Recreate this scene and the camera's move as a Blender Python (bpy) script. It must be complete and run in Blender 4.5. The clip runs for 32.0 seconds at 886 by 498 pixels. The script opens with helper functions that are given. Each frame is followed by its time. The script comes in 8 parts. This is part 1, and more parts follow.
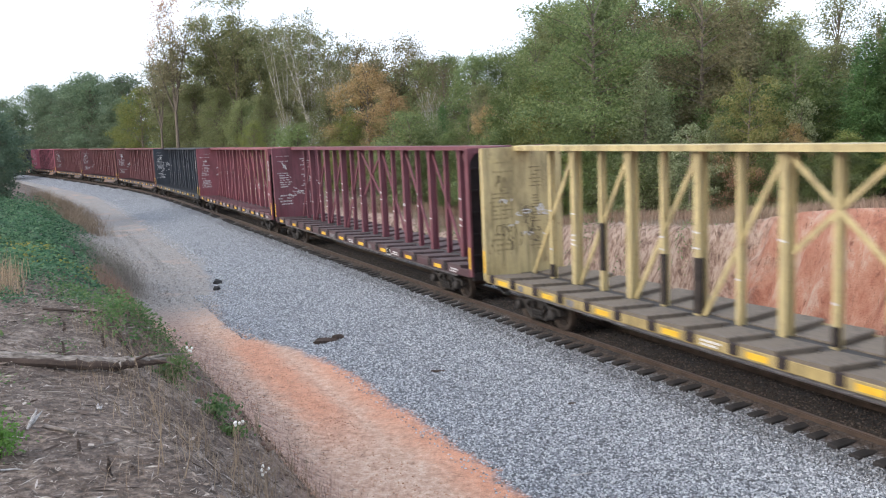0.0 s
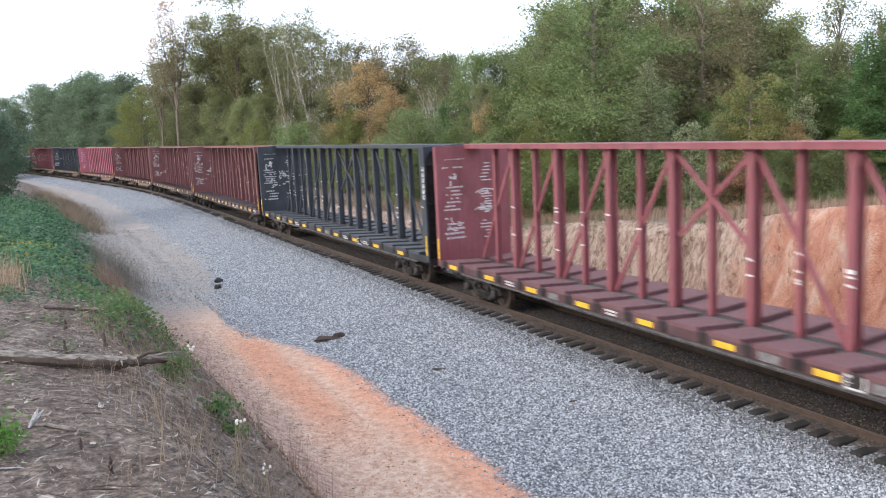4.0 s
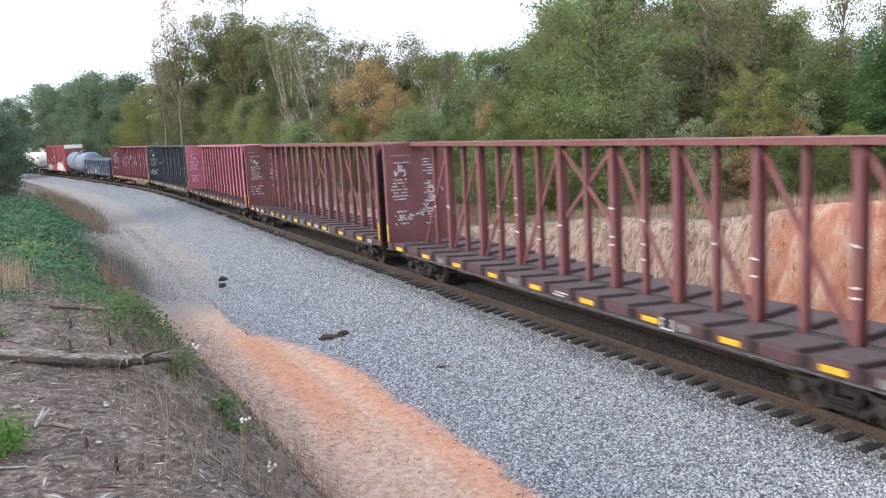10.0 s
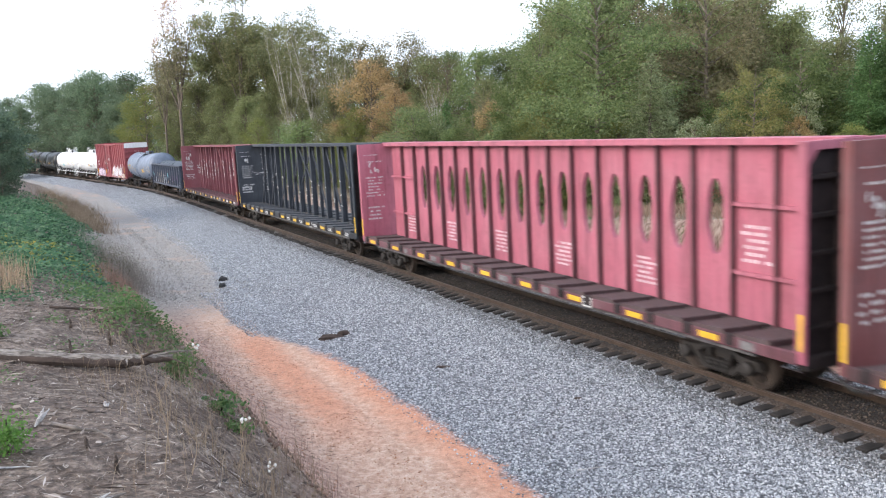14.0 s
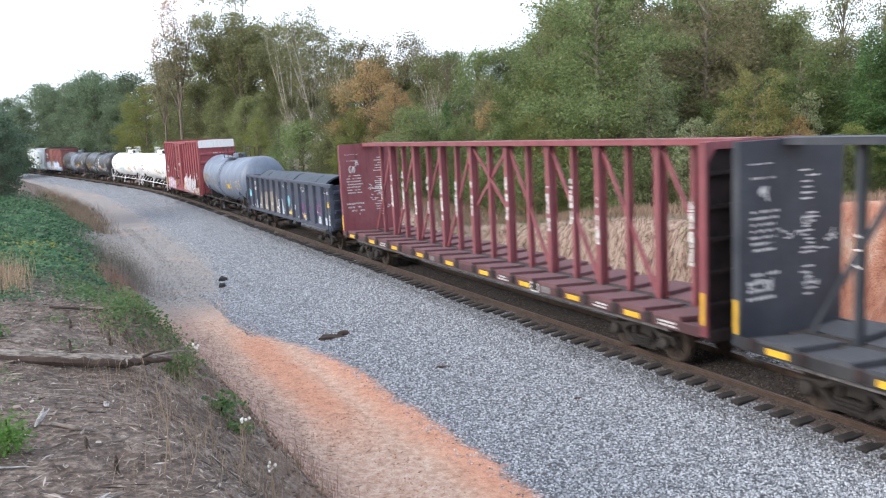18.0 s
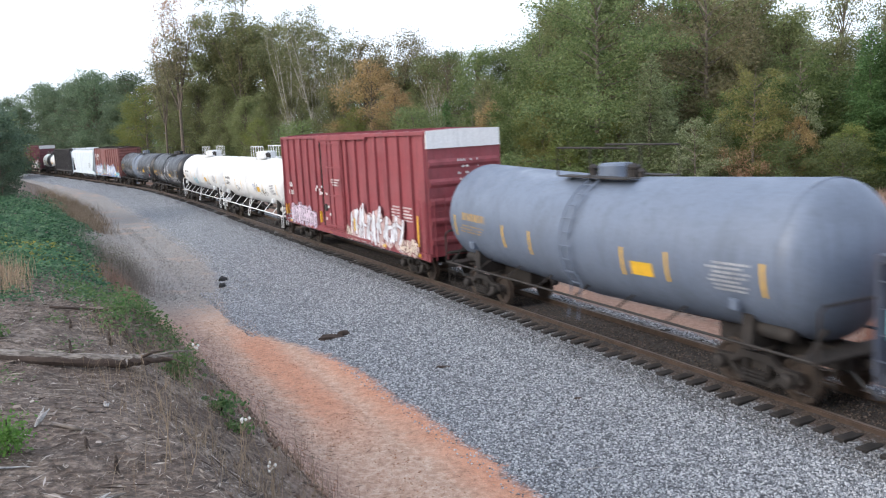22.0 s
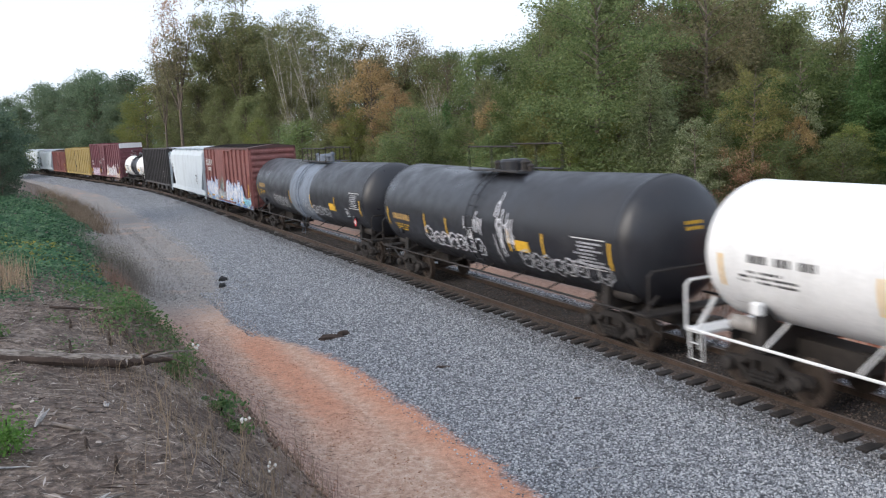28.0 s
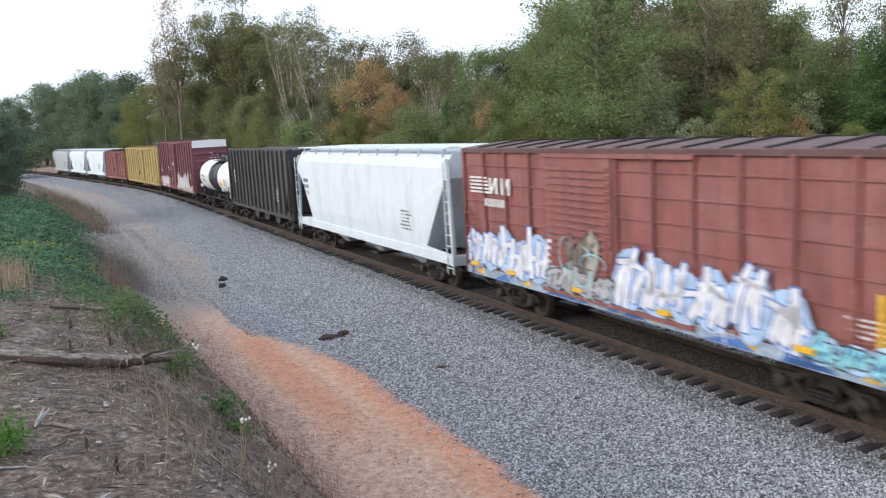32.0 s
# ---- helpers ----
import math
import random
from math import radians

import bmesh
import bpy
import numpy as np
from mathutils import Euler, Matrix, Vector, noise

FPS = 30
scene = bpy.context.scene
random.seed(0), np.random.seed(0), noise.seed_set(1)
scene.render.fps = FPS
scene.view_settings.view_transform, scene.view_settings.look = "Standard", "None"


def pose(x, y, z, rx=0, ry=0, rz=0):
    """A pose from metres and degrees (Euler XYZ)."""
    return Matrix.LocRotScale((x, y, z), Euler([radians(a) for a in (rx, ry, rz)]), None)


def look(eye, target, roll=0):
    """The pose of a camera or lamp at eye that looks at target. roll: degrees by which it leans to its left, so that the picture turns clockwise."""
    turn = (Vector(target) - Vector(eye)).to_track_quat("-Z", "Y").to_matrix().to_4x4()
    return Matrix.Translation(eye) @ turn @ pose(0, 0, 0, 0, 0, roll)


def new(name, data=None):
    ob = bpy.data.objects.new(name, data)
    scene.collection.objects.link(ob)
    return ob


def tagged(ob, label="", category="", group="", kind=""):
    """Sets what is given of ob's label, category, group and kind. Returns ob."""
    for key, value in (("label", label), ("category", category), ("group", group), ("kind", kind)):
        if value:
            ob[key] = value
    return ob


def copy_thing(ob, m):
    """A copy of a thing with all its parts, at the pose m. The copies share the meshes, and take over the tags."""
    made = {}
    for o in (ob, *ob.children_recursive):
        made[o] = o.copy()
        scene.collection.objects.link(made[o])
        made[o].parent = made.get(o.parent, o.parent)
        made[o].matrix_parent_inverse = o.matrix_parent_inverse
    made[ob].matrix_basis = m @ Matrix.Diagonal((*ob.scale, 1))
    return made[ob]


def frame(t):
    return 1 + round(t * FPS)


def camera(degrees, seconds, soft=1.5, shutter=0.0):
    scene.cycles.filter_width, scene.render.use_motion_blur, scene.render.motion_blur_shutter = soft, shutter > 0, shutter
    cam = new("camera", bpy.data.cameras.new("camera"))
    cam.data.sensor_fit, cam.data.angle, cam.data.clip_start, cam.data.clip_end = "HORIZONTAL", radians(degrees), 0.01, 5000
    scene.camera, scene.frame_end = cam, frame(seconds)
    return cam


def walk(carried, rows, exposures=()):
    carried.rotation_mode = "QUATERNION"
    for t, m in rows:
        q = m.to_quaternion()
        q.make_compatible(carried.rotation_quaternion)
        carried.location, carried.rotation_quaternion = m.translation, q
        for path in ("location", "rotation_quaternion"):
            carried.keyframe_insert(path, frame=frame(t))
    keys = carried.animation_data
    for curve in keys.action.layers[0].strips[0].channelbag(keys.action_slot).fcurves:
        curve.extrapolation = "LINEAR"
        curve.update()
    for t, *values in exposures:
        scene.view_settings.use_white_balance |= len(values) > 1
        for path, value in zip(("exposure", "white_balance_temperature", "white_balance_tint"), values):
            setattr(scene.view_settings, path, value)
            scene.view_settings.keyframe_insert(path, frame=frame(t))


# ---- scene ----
# ---------------------------------------------------------------- camera
EYE = (0.0, 0.0, 5.204)
PITCH, LEAN = 7.5254, -1.1265


def aim(right=0.0, up=0.0, turn=0.0):
    """The camera's pose, turned by small angles in degrees from where it rests."""
    p, y = radians(PITCH - up), radians(right)
    d = (math.sin(y) * math.cos(p), math.cos(y) * math.cos(p), -math.sin(p))
    return look(EYE, (EYE[0] + d[0], EYE[1] + d[1], EYE[2] + d[2]), LEAN + turn)


cam = camera(56.25, 32.0, soft=1.15, shutter=0.5)
walk(cam, [
    (0.0, aim(0.344, 0.289, 0.4125)), (3.0, aim(0.344, 0.289, 0.4125)), (3.5, aim(0.325, 0.25, 0.40)),
    (4.5, aim(0.2, 0.05, 0.2)), (5.5, aim(0.075, -0.125, -0.03)), (6.0, aim(0.0, -0.12, 0.0)),
    (6.5, aim(0.0, -0.06, 0.0)), (7.0, aim(0.0, 0.0, 0.0)), (7.5, aim()), (32.0, aim())],
    exposures=[(0.0, 0.98), (2.0, 1.12), (6.0, 1.16), (12.0, 1.18), (20.0, 1.08), (22.5, 0.78), (24.0, 0.58), (25.0, 0.35), (26.5, 0.37), (28.0, 0.55), (28.6, 0.86), (29.0, 1.02), (31.0, 1.0), (32.0, 0.72)])

# ---------------------------------------------------------------- light
world = bpy.data.worlds.new("evening_sky")
scene.world = world
world.use_nodes = True
wn, wl = world.node_tree.nodes, world.node_tree.links
wn.clear()
sky = wn.new("ShaderNodeTexSky")
sky.sky_type, sky.sun_disc = "NISHITA", False
sky.sun_elevation, sky.sun_rotation = radians(28), radians(-117)
sky.air_density, sky.dust_density, sky.ozone_density = 1.0, 3.0, 1.0
soft_cloud = wn.new("ShaderNodeMixRGB")
soft_cloud.inputs[0].default_value = 0.62
soft_cloud.inputs[2].default_value = (7.8, 8.65, 10.3, 1)
bg = wn.new("ShaderNodeBackground")
bg.inputs[1].default_value = 0.12
wo = wn.new("ShaderNodeOutputWorld")
wl.new(sky.outputs[0], soft_cloud.inputs[1])
wl.new(soft_cloud.outputs[0], bg.inputs[0])
wl.new(bg.outputs[0], wo.inputs[0])
sun = new("sun", bpy.data.lights.new("sun", "SUN"))
sun.data.energy, sun.data.angle, sun.data.color = 1.1, radians(30), (1.0, 0.95, 0.88)
sun.matrix_basis = look((0, 0, 60), (48, 24, 30))

# ---------------------------------------------------------------- track line
V = 11.2475
BANK = 0.038


def bend(s):
    c = np.clip(s, -15, 118)
    k = 0.0017827 - 9.87e-5 * c + 1.2e-6 * c * c
    return np.where(s < -15, k * np.clip(1 + (s + 15) / 30, 0, 1), k * np.clip(1 - (s - 92) / 40, 0, 1) + 0.0016 * np.clip((s - 150) / 20, 0, 1) * np.clip((320 - s) / 40, 0, 1))


DS = 0.25
SS = np.arange(-500, 900 + DS, DS)
KK = bend(SS + DS / 2)
I0 = int(500 / DS)
TH = np.concatenate([[0], np.cumsum(KK[:-1] * DS)])
TH = TH - TH[I0] + 0.4349
_m = TH + KK * DS / 2
XX = np.concatenate([[0], np.cumsum(-np.sin(_m[:-1]) * DS)])
YY = np.concatenate([[0], np.cumsum(np.cos(_m[:-1]) * DS)])
XX, YY = XX - XX[I0] + 10.4485, YY - YY[I0] + 10.0


def on_track(s, lat=0.0, z=0.0):
    """A point s metres along the line, lat metres to the camera's side, z above the rails, on the tilted track."""
    x, y, t = np.interp(s, SS, XX), np.interp(s, SS, YY), np.interp(s, SS, TH)
    l = lat * math.cos(BANK) + z * math.sin(BANK)
    return Vector((x - l * math.cos(t), y - l * math.sin(t), -lat * math.sin(BANK) + z * math.cos(BANK)))


def beside(s, lat, z=0.0):
    """A point at a level height z, lat metres beside the line."""
    x, y, t = np.interp(s, SS, XX), np.interp(s, SS, YY), np.interp(s, SS, TH)
    return Vector((x - lat * math.cos(t), y - lat * math.sin(t), z))


def line_coords(x, y):
    """Arrays of s and lat of the nearest point of the line, for arrays of x and y."""
    pick = slice(int(280 / DS), int(860 / DS), 4)
    sx, sy, st, ss = XX[pick], YY[pick], TH[pick], SS[pick]
    so, lo = np.zeros(len(x)), np.zeros(len(x))
    for a in range(0, len(x), 20000):
        px, py = x[a:a + 20000], y[a:a + 20000]
        d = (px[:, None] - sx) ** 2 + (py[:, None] - sy) ** 2
        i = np.argmin(d, 1)
        along = -(px - sx[i]) * np.sin(st[i]) + (py - sy[i]) * np.cos(st[i])
        so[a:a + 20000] = ss[i] + along
        lo[a:a + 20000] = -(px - sx[i]) * np.cos(st[i]) - (py - sy[i]) * np.sin(st[i])
    return so, lo


def smooth(a, b, x):
    t = np.clip((x - a) / (b - a), 0, 1)
    return t * t * (3 - 2 * t)


def wave(x, y, f, seed):
    """A cheap rolling noise in about -1..1."""
    r = np.random.RandomState(seed)
    out = 0
    for k in range(5):
        a = r.uniform(0, 6.28)
        g = f * r.uniform(0.6, 1.7)
        out = out + np.sin((x * math.cos(a) + y * math.sin(a)) * g + r.uniform(0, 6.28))
    return out / 3.2


def clay_top(s):
    return np.clip(2.95 - 0.105 * (s - 12), 0.55, 3.3)


def ground_height(x, y):
    s, d = line_coords(x, y)
    n1, n2, n3 = wave(x, y, 0.5, 1), wave(x, y, 2.2, 2), wave(x, y, 7.0, 3)
    toe = 9.3 + 0.18 * n1
    top = 3.45 - 0.055 * np.clip(s - 5, 0, 40) + 0.02 * np.clip(d - 13, 0, 60)
    near = np.where(d < 7.0, np.interp(d, [0, 0.84, 0.92, 1.35, 2.0, 6.7, 7.0], [-0.135, -0.15, -0.215, -0.275, -0.34, -0.8, -0.82]), -0.82)
    near = near + 0.02 * n2 * smooth(6.5, 7.5, d)
    rut = 0.05 * np.exp(-((d - 7.6) / 0.35) ** 2) + 0.05 * np.exp(-((d - 8.7) / 0.3) ** 2)
    near = near - rut * smooth(6.8, 7.2, d)
    back = 0.6 * smooth(12, 26, s) + 0.35 * wave(s, 0 * s, 0.55, 9) * smooth(6, 11, s)
    back = back - smooth(9.3, 11.8, d) * (0.4 * (1 - smooth(6.0, 9.5, s)) + 0.12 * n2)
    rise = np.interp(d - back, [0, 9.3, 10.2, 11.2, 12.4, 13.5, 14.6, 30], [0, 0, 0.13, 0.38, 0.74, 0.955, 1.0, 1.0])
    near = near + rise * (top - near) + smooth(9.4, 11.5, d) * (0.10 * n1 + 0.045 * n2 + 0.018 * n3)
    ct = clay_top(s) + 0.12 * n1
    gully = 0.42 * np.abs(wave(s, 0 * s, 2.6, 5)) + 0.16 * wave(s, d, 7.5, 6)
    face = smooth(-4.9 + 0.25 * n1 - gully, -6.8 + 0.3 * n2 - gully * 1.3, d)
    far = np.interp(-d, [0, 1.35, 2.2, 4.5, 5.0], [-0.135, -0.10, -0.4, -0.55, -0.5])
    fld = ct + 0.012 * np.clip(-d - 7, 0, 40) + 0.06 * n1
    far = far + face * (fld - far)
    z = np.where(d > 0, near, far)
    return z, s, d

# ---------------------------------------------------------------- materials


def material(name, rough=0.8, metal=0.0):
    m = bpy.data.materials.new(name)
    m.use_nodes = True
    n, l = m.node_tree.nodes, m.node_tree.links
    b = n["Principled BSDF"]
    b.inputs["Roughness"].default_value, b.inputs["Metallic"].default_value = rough, metal
    return m, n, l, b


def coords(n, l, kind="Object", scale=(1, 1, 1)):
    tc, mp = n.new("ShaderNodeTexCoord"), n.new("ShaderNodeMapping")
    mp.inputs["Scale"].default_value = scale
    l.new(tc.outputs[kind], mp.inputs[0])
    return mp.outputs[0]


def noisy(n, l, co, scale, detail=4.0, rough=0.6):
    t = n.new("ShaderNodeTexNoise")
    t.inputs["Scale"].default_value, t.inputs["Detail"].default_value, t.inputs["Roughness"].default_value = scale, detail, rough
    l.new(co, t.inputs["Vector"])
    return t.outputs["Fac"]


def ramp(n, l, fac, stops):
    r = n.new("ShaderNodeValToRGB")
    e = r.color_ramp.elements
    while len(e) < len(stops):
        e.new(0.5)
    for i, (p, c) in enumerate(stops):
        e[i].position = p
        e[i].color = (*c, 1) if len(c) == 3 else c
    l.new(fac, r.inputs[0])
    return r.outputs[0]


def mix(n, l, fac, a, b, blend="MIX"):
    m = n.new("ShaderNodeMixRGB")
    m.blend_type = blend
    for v, s in ((fac, m.inputs[0]), (a, m.inputs[1]), (b, m.inputs[2])):
        if hasattr(v, "node"):
            l.new(v, s)
        elif isinstance(v, tuple):
            s.default_value = (*v, 1)
        else:
            s.default_value = v
    return m.outputs[0]


def sums(n, l, op, a, b):
    m = n.new("ShaderNodeMath")
    m.operation = op
    for v, s in ((a, m.inputs[0]), (b, m.inputs[1])):
        if hasattr(v, "node"):
            l.new(v, s)
        else:
            s.default_value = v
    return m.outputs[0]


def bump(n, l, b, height, strength=0.4, distance=0.02):
    k = n.new("ShaderNodeBump")
    k.inputs["Strength"].default_value, k.inputs["Distance"].default_value = strength, distance
    l.new(height, k.inputs["Height"])
    l.new(k.outputs[0], b.inputs["Normal"])


BW = lambda a, b: [(a, (0, 0, 0)), (b, (1, 1, 1))]


def paint(name, colour, grime=0.5, rust=0.3, rough=0.6, fade=0.25):
    """Weathered railway paint: chalky fading, dust, downward streaks and rust spots."""
    m, n, l, b = material(name, rough)
    co = coords(n, l)
    streak = noisy(n, l, coords(n, l, scale=(5.0, 5.0, 0.35)), 2.0, 5)
    blot = noisy(n, l, co, 1.3, 5)
    fine = noisy(n, l, co, 14.0, 4)
    pale = tuple(min(1, c * 0.72 + 0.16) for c in colour)
    dark = tuple(c * 0.42 + 0.008 for c in colour)
    c = mix(n, l, sums(n, l, "MULTIPLY", ramp(n, l, blot, BW(0.42, 0.72)), fade), tuple(colour), pale)
    c = mix(n, l, sums(n, l, "MULTIPLY", ramp(n, l, streak, BW(0.48, 0.75)), grime), c, dark)
    soot = noisy(n, l, coords(n, l, scale=(1.5, 1.5, 0.6)), 0.8, 7, 0.65)
    c = mix(n, l, sums(n, l, "MULTIPLY", ramp(n, l, soot, BW(0.5, 0.66)), grime * 0.75), c, dark)
    spots = sums(n, l, "MULTIPLY", ramp(n, l, noisy(n, l, co, 3.7, 8, 0.72), BW(0.60, 0.68)), rust)
    c = mix(n, l, spots, c, (0.10, 0.038, 0.018))
    c = mix(n, l, 0.22, c, ramp(n, l, fine, [(0.3, (0.25, 0.25, 0.25)), (0.75, (1, 1, 1))]), "MULTIPLY")
    l.new(c, b.inputs["Base Color"])
    l.new(ramp(n, l, blot, [(0.3, (rough - 0.12,) * 3), (0.7, (min(1, rough + 0.2),) * 3)]), b.inputs["Roughness"])
    bump(n, l, b, sums(n, l, "ADD", fine, blot), 0.18, 0.01)
    return m


def plain(name, colour, rough=0.7, metal=0.0, var=0.35, scale=6.0):
    m, n, l, b = material(name, rough, metal)
    co = coords(n, l)
    k = noisy(n, l, co, scale, 6)
    k2 = noisy(n, l, co, scale * 6, 3)
    lo, hi = tuple(c * (1 - var) for c in colour), tuple(min(1, c * (1 + var)) for c in colour)
    c = ramp(n, l, k, [(0.3, lo), (0.7, hi)])
    c = mix(n, l, 0.25, c, ramp(n, l, k2, [(0.3, (0.4, 0.4, 0.4)), (0.7, (1, 1, 1))]), "MULTIPLY")
    l.new(c, b.inputs["Base Color"])
    bump(n, l, b, k2, 0.25, 0.006)
    return m


def leafy(name, colours, spread=0.35, turn=None, lit=0.55):
    """Leaves: each leaf takes its own tone; turn = (autumn colours, height, span) lets them change colour in patches below a height (span > 0) or above it (span < 0)."""
    m, n, l, b = material(name, 0.6)
    g = n.new("ShaderNodeNewGeometry")
    stops = lambda cs: [(i / max(1, len(cs) - 1), c) for i, c in enumerate(cs)]
    c = ramp(n, l, g.outputs["Random Per Island"], stops(colours))
    co = coords(n, l)
    patch = noisy(n, l, co, 0.9, 3)
    if turn:
        sp = n.new("ShaderNodeSeparateXYZ")
        l.new(co, sp.inputs[0])
        k = sums(n, l, "DIVIDE", sums(n, l, "SUBTRACT", turn[1], sp.outputs[2]), turn[2])
        k = sums(n, l, "ADD", k, sums(n, l, "MULTIPLY", sums(n, l, "SUBTRACT", patch, 0.5), 3.5))
        k = sums(n, l, "ADD", k, sums(n, l, "MULTIPLY", sums(n, l, "SUBTRACT", g.outputs["Random Per Island"], 0.5), 0.5))
        c = mix(n, l, ramp(n, l, k, BW(0.2, 0.8)), c, ramp(n, l, g.outputs["Random Per Island"], stops(turn[0])))
    o = n.new("ShaderNodeObjectInfo")
    h = n.new("ShaderNodeHueSaturation")
    l.new(c, h.inputs["Color"])
    l.new(sums(n, l, "ADD", sums(n, l, "MULTIPLY", patch, 0.05), sums(n, l, "ADD", sums(n, l, "MULTIPLY", o.outputs["Random"], 0.02), 0.465)), h.inputs["Hue"])
    l.new(sums(n, l, "ADD", sums(n, l, "MULTIPLY", o.outputs["Random"], spread), 1 - spread / 2), h.inputs["Value"])
    l.new(h.outputs[0], b.inputs["Base Color"])
    t = n.new("ShaderNodeBsdfTranslucent")
    l.new(h.outputs[0], t.inputs["Color"])
    a = n.new("ShaderNodeMixShader")
    a.inputs[0].default_value = lit
    l.new(b.outputs[0], a.inputs[1])
    l.new(t.outputs[0], a.inputs[2])
    l.new(a.outputs[0], n["Material Output"].inputs[0])
    return m


def ground_material():
    m, n, l, b = material("earth_and_ballast", 0.95)
    at = n.new("ShaderNodeAttribute")
    at.attribute_name = "zone"
    sp = n.new("ShaderNodeSeparateXYZ")
    l.new(at.outputs["Vector"], sp.inputs[0])
    d, s = sp.outputs[0], sp.outputs[1]
    co = coords(n, l)
    big, mid, fine = noisy(n, l, co, 0.45, 5), noisy(n, l, co, 2.3, 6), noisy(n, l, co, 17, 5)
    edge = sums(n, l, "ADD", d, sums(n, l, "MULTIPLY", sums(n, l, "SUBTRACT", mid, 0.5), 0.8))
    edge = sums(n, l, "ADD", edge, sums(n, l, "MULTIPLY", sums(n, l, "SUBTRACT", fine, 0.5), 0.5))

    edge = sums(n, l, "ADD", edge, sums(n, l, "MULTIPLY", sums(n, l, "SUBTRACT", big, 0.5), 0.9))

    def band(a, w):
        mr = n.new("ShaderNodeMapRange")
        mr.inputs["From Min"].default_value, mr.inputs["From Max"].default_value = a - w, a + w
        l.new(edge, mr.inputs["Value"])
        return mr.outputs[0]
    vo = n.new("ShaderNodeTexVoronoi")
    vo.inputs["Scale"].default_value = 17.0
    l.new(co, vo.inputs["Vector"])
    sep = n.new("ShaderNodeSeparateXYZ")
    l.new(vo.outputs["Color"], sep.inputs[0])
    stone = ramp(n, l, sep.outputs[0], [(0.0, (0.10, 0.106, 0.118)), (0.45, (0.24, 0.253, 0.276)), (0.8, (0.385, 0.40, 0.425)), (1.0, (0.60, 0.615, 0.64))])
    stone = mix(n, l, ramp(n, l, vo.outputs["Distance"], BW(0.4, 0.75)), stone, (0.07, 0.073, 0.08))
    stone = mix(n, l, 0.3, stone, ramp(n, l, big, [(0.3, (0.7, 0.7, 0.72)), (0.7, (1, 1, 1))]), "MULTIPLY")
    grit, tuft = noisy(n, l, co, 46, 3, 0.7), noisy(n, l, co, 6.5, 7, 0.7)
    rough_s = sums(n, l, "ADD", s, sums(n, l, "MULTIPLY", sums(n, l, "SUBTRACT", tuft, 0.5), 9.0))
    gritty = ramp(n, l, grit, [(0.32, (0.42, 0.38, 0.36)), (0.5, (0.9, 0.88, 0.86)), (0.7, (1.15, 1.15, 1.15))])

    def span(v, a, z):
        mr = n.new("ShaderNodeMapRange")
        mr.inputs["From Min"].default_value, mr.inputs["From Max"].default_value = a, z
        l.new(v, mr.inputs["Value"])
        return mr.outputs[0]
    orange = ramp(n, l, tuft, [(0.28, (0.37, 0.165, 0.095)), (0.48, (0.58, 0.27, 0.165)), (0.62, (0.65, 0.34, 0.22)), (0.78, (0.69, 0.44, 0.32))])
    pinkish = ramp(n, l, tuft, [(0.28, (0.27, 0.17, 0.125)), (0.45, (0.50, 0.325, 0.235)), (0.6, (0.62, 0.455, 0.355)), (0.78, (0.68, 0.545, 0.45))])
    # bright clay along the gravel's edge and in one wheel track, pale trodden clay between
    away = n.new("ShaderNodeMath")
    away.operation = "ABSOLUTE"
    l.new(sums(n, l, "SUBTRACT", edge, 8.35), away.inputs[0])
    track = sums(n, l, "MULTIPLY", span(away.outputs[0], 0.85, 0.25), sums(n, l, "MULTIPLY", span(s, 10.0, 13.5), span(s, 23.5, 20.0)))
    rim = sums(n, l, "MULTIPLY", span(edge, 7.75, 6.95), span(s, 20.5, 17.0))
    bright = sums(n, l, "MULTIPLY", sums(n, l, "MAXIMUM", track, rim), ramp(n, l, tuft, [(0.3, (0.55, 0.55, 0.55)), (0.55, (1, 1, 1))]))
    worn = sums(n, l, "SUBTRACT", 1.0, bright)
    clay = mix(n, l, 0.65, mix(n, l, worn, orange, pinkish), gritty, "MULTIPLY")
    tan = ramp(n, l, grit, [(0.3, (0.10, 0.085, 0.074)), (0.5, (0.25, 0.225, 0.205)), (0.7, (0.41, 0.385, 0.365))])
    apron = mix(n, l, ramp(n, l, tuft, BW(0.5, 0.66)), tan, stone)
    apron = mix(n, l, ramp(n, l, big, BW(0.54, 0.66)), apron, mix(n, l, tuft, (0.23, 0.155, 0.125), (0.46, 0.36, 0.305)))
    pale = ramp(n, l, fine, [(0.3, (0.15, 0.115, 0.092)), (0.7, (0.40, 0.33, 0.275))])
    soil = ramp(n, l, fine, [(0.3, (0.055, 0.04, 0.031)), (0.5, (0.135, 0.10, 0.08)), (0.72, (0.29, 0.23, 0.19))])
    soil = mix(n, l, ramp(n, l, mid, BW(0.52, 0.68)), soil, pale)
    soil = mix(n, l, ramp(n, l, tuft, BW(0.48, 0.58)), soil, ramp(n, l, fine, [(0.3, (0.03, 0.021, 0.016)), (0.7, (0.13, 0.092, 0.07))]))
    soil = mix(n, l, 0.5, soil, gritty, "MULTIPLY")
    red = ramp(n, l, tuft, [(0.3, (0.15, 0.10, 0.08)), (0.46, (0.33, 0.22, 0.175)), (0.58, (0.50, 0.35, 0.28)), (0.75, (0.60, 0.45, 0.37))])
    slope = mix(n, l, ramp(n, l, tuft, BW(0.62, 0.74)), mix(n, l, 0.6, red, gritty, "MULTIPLY"), soil)
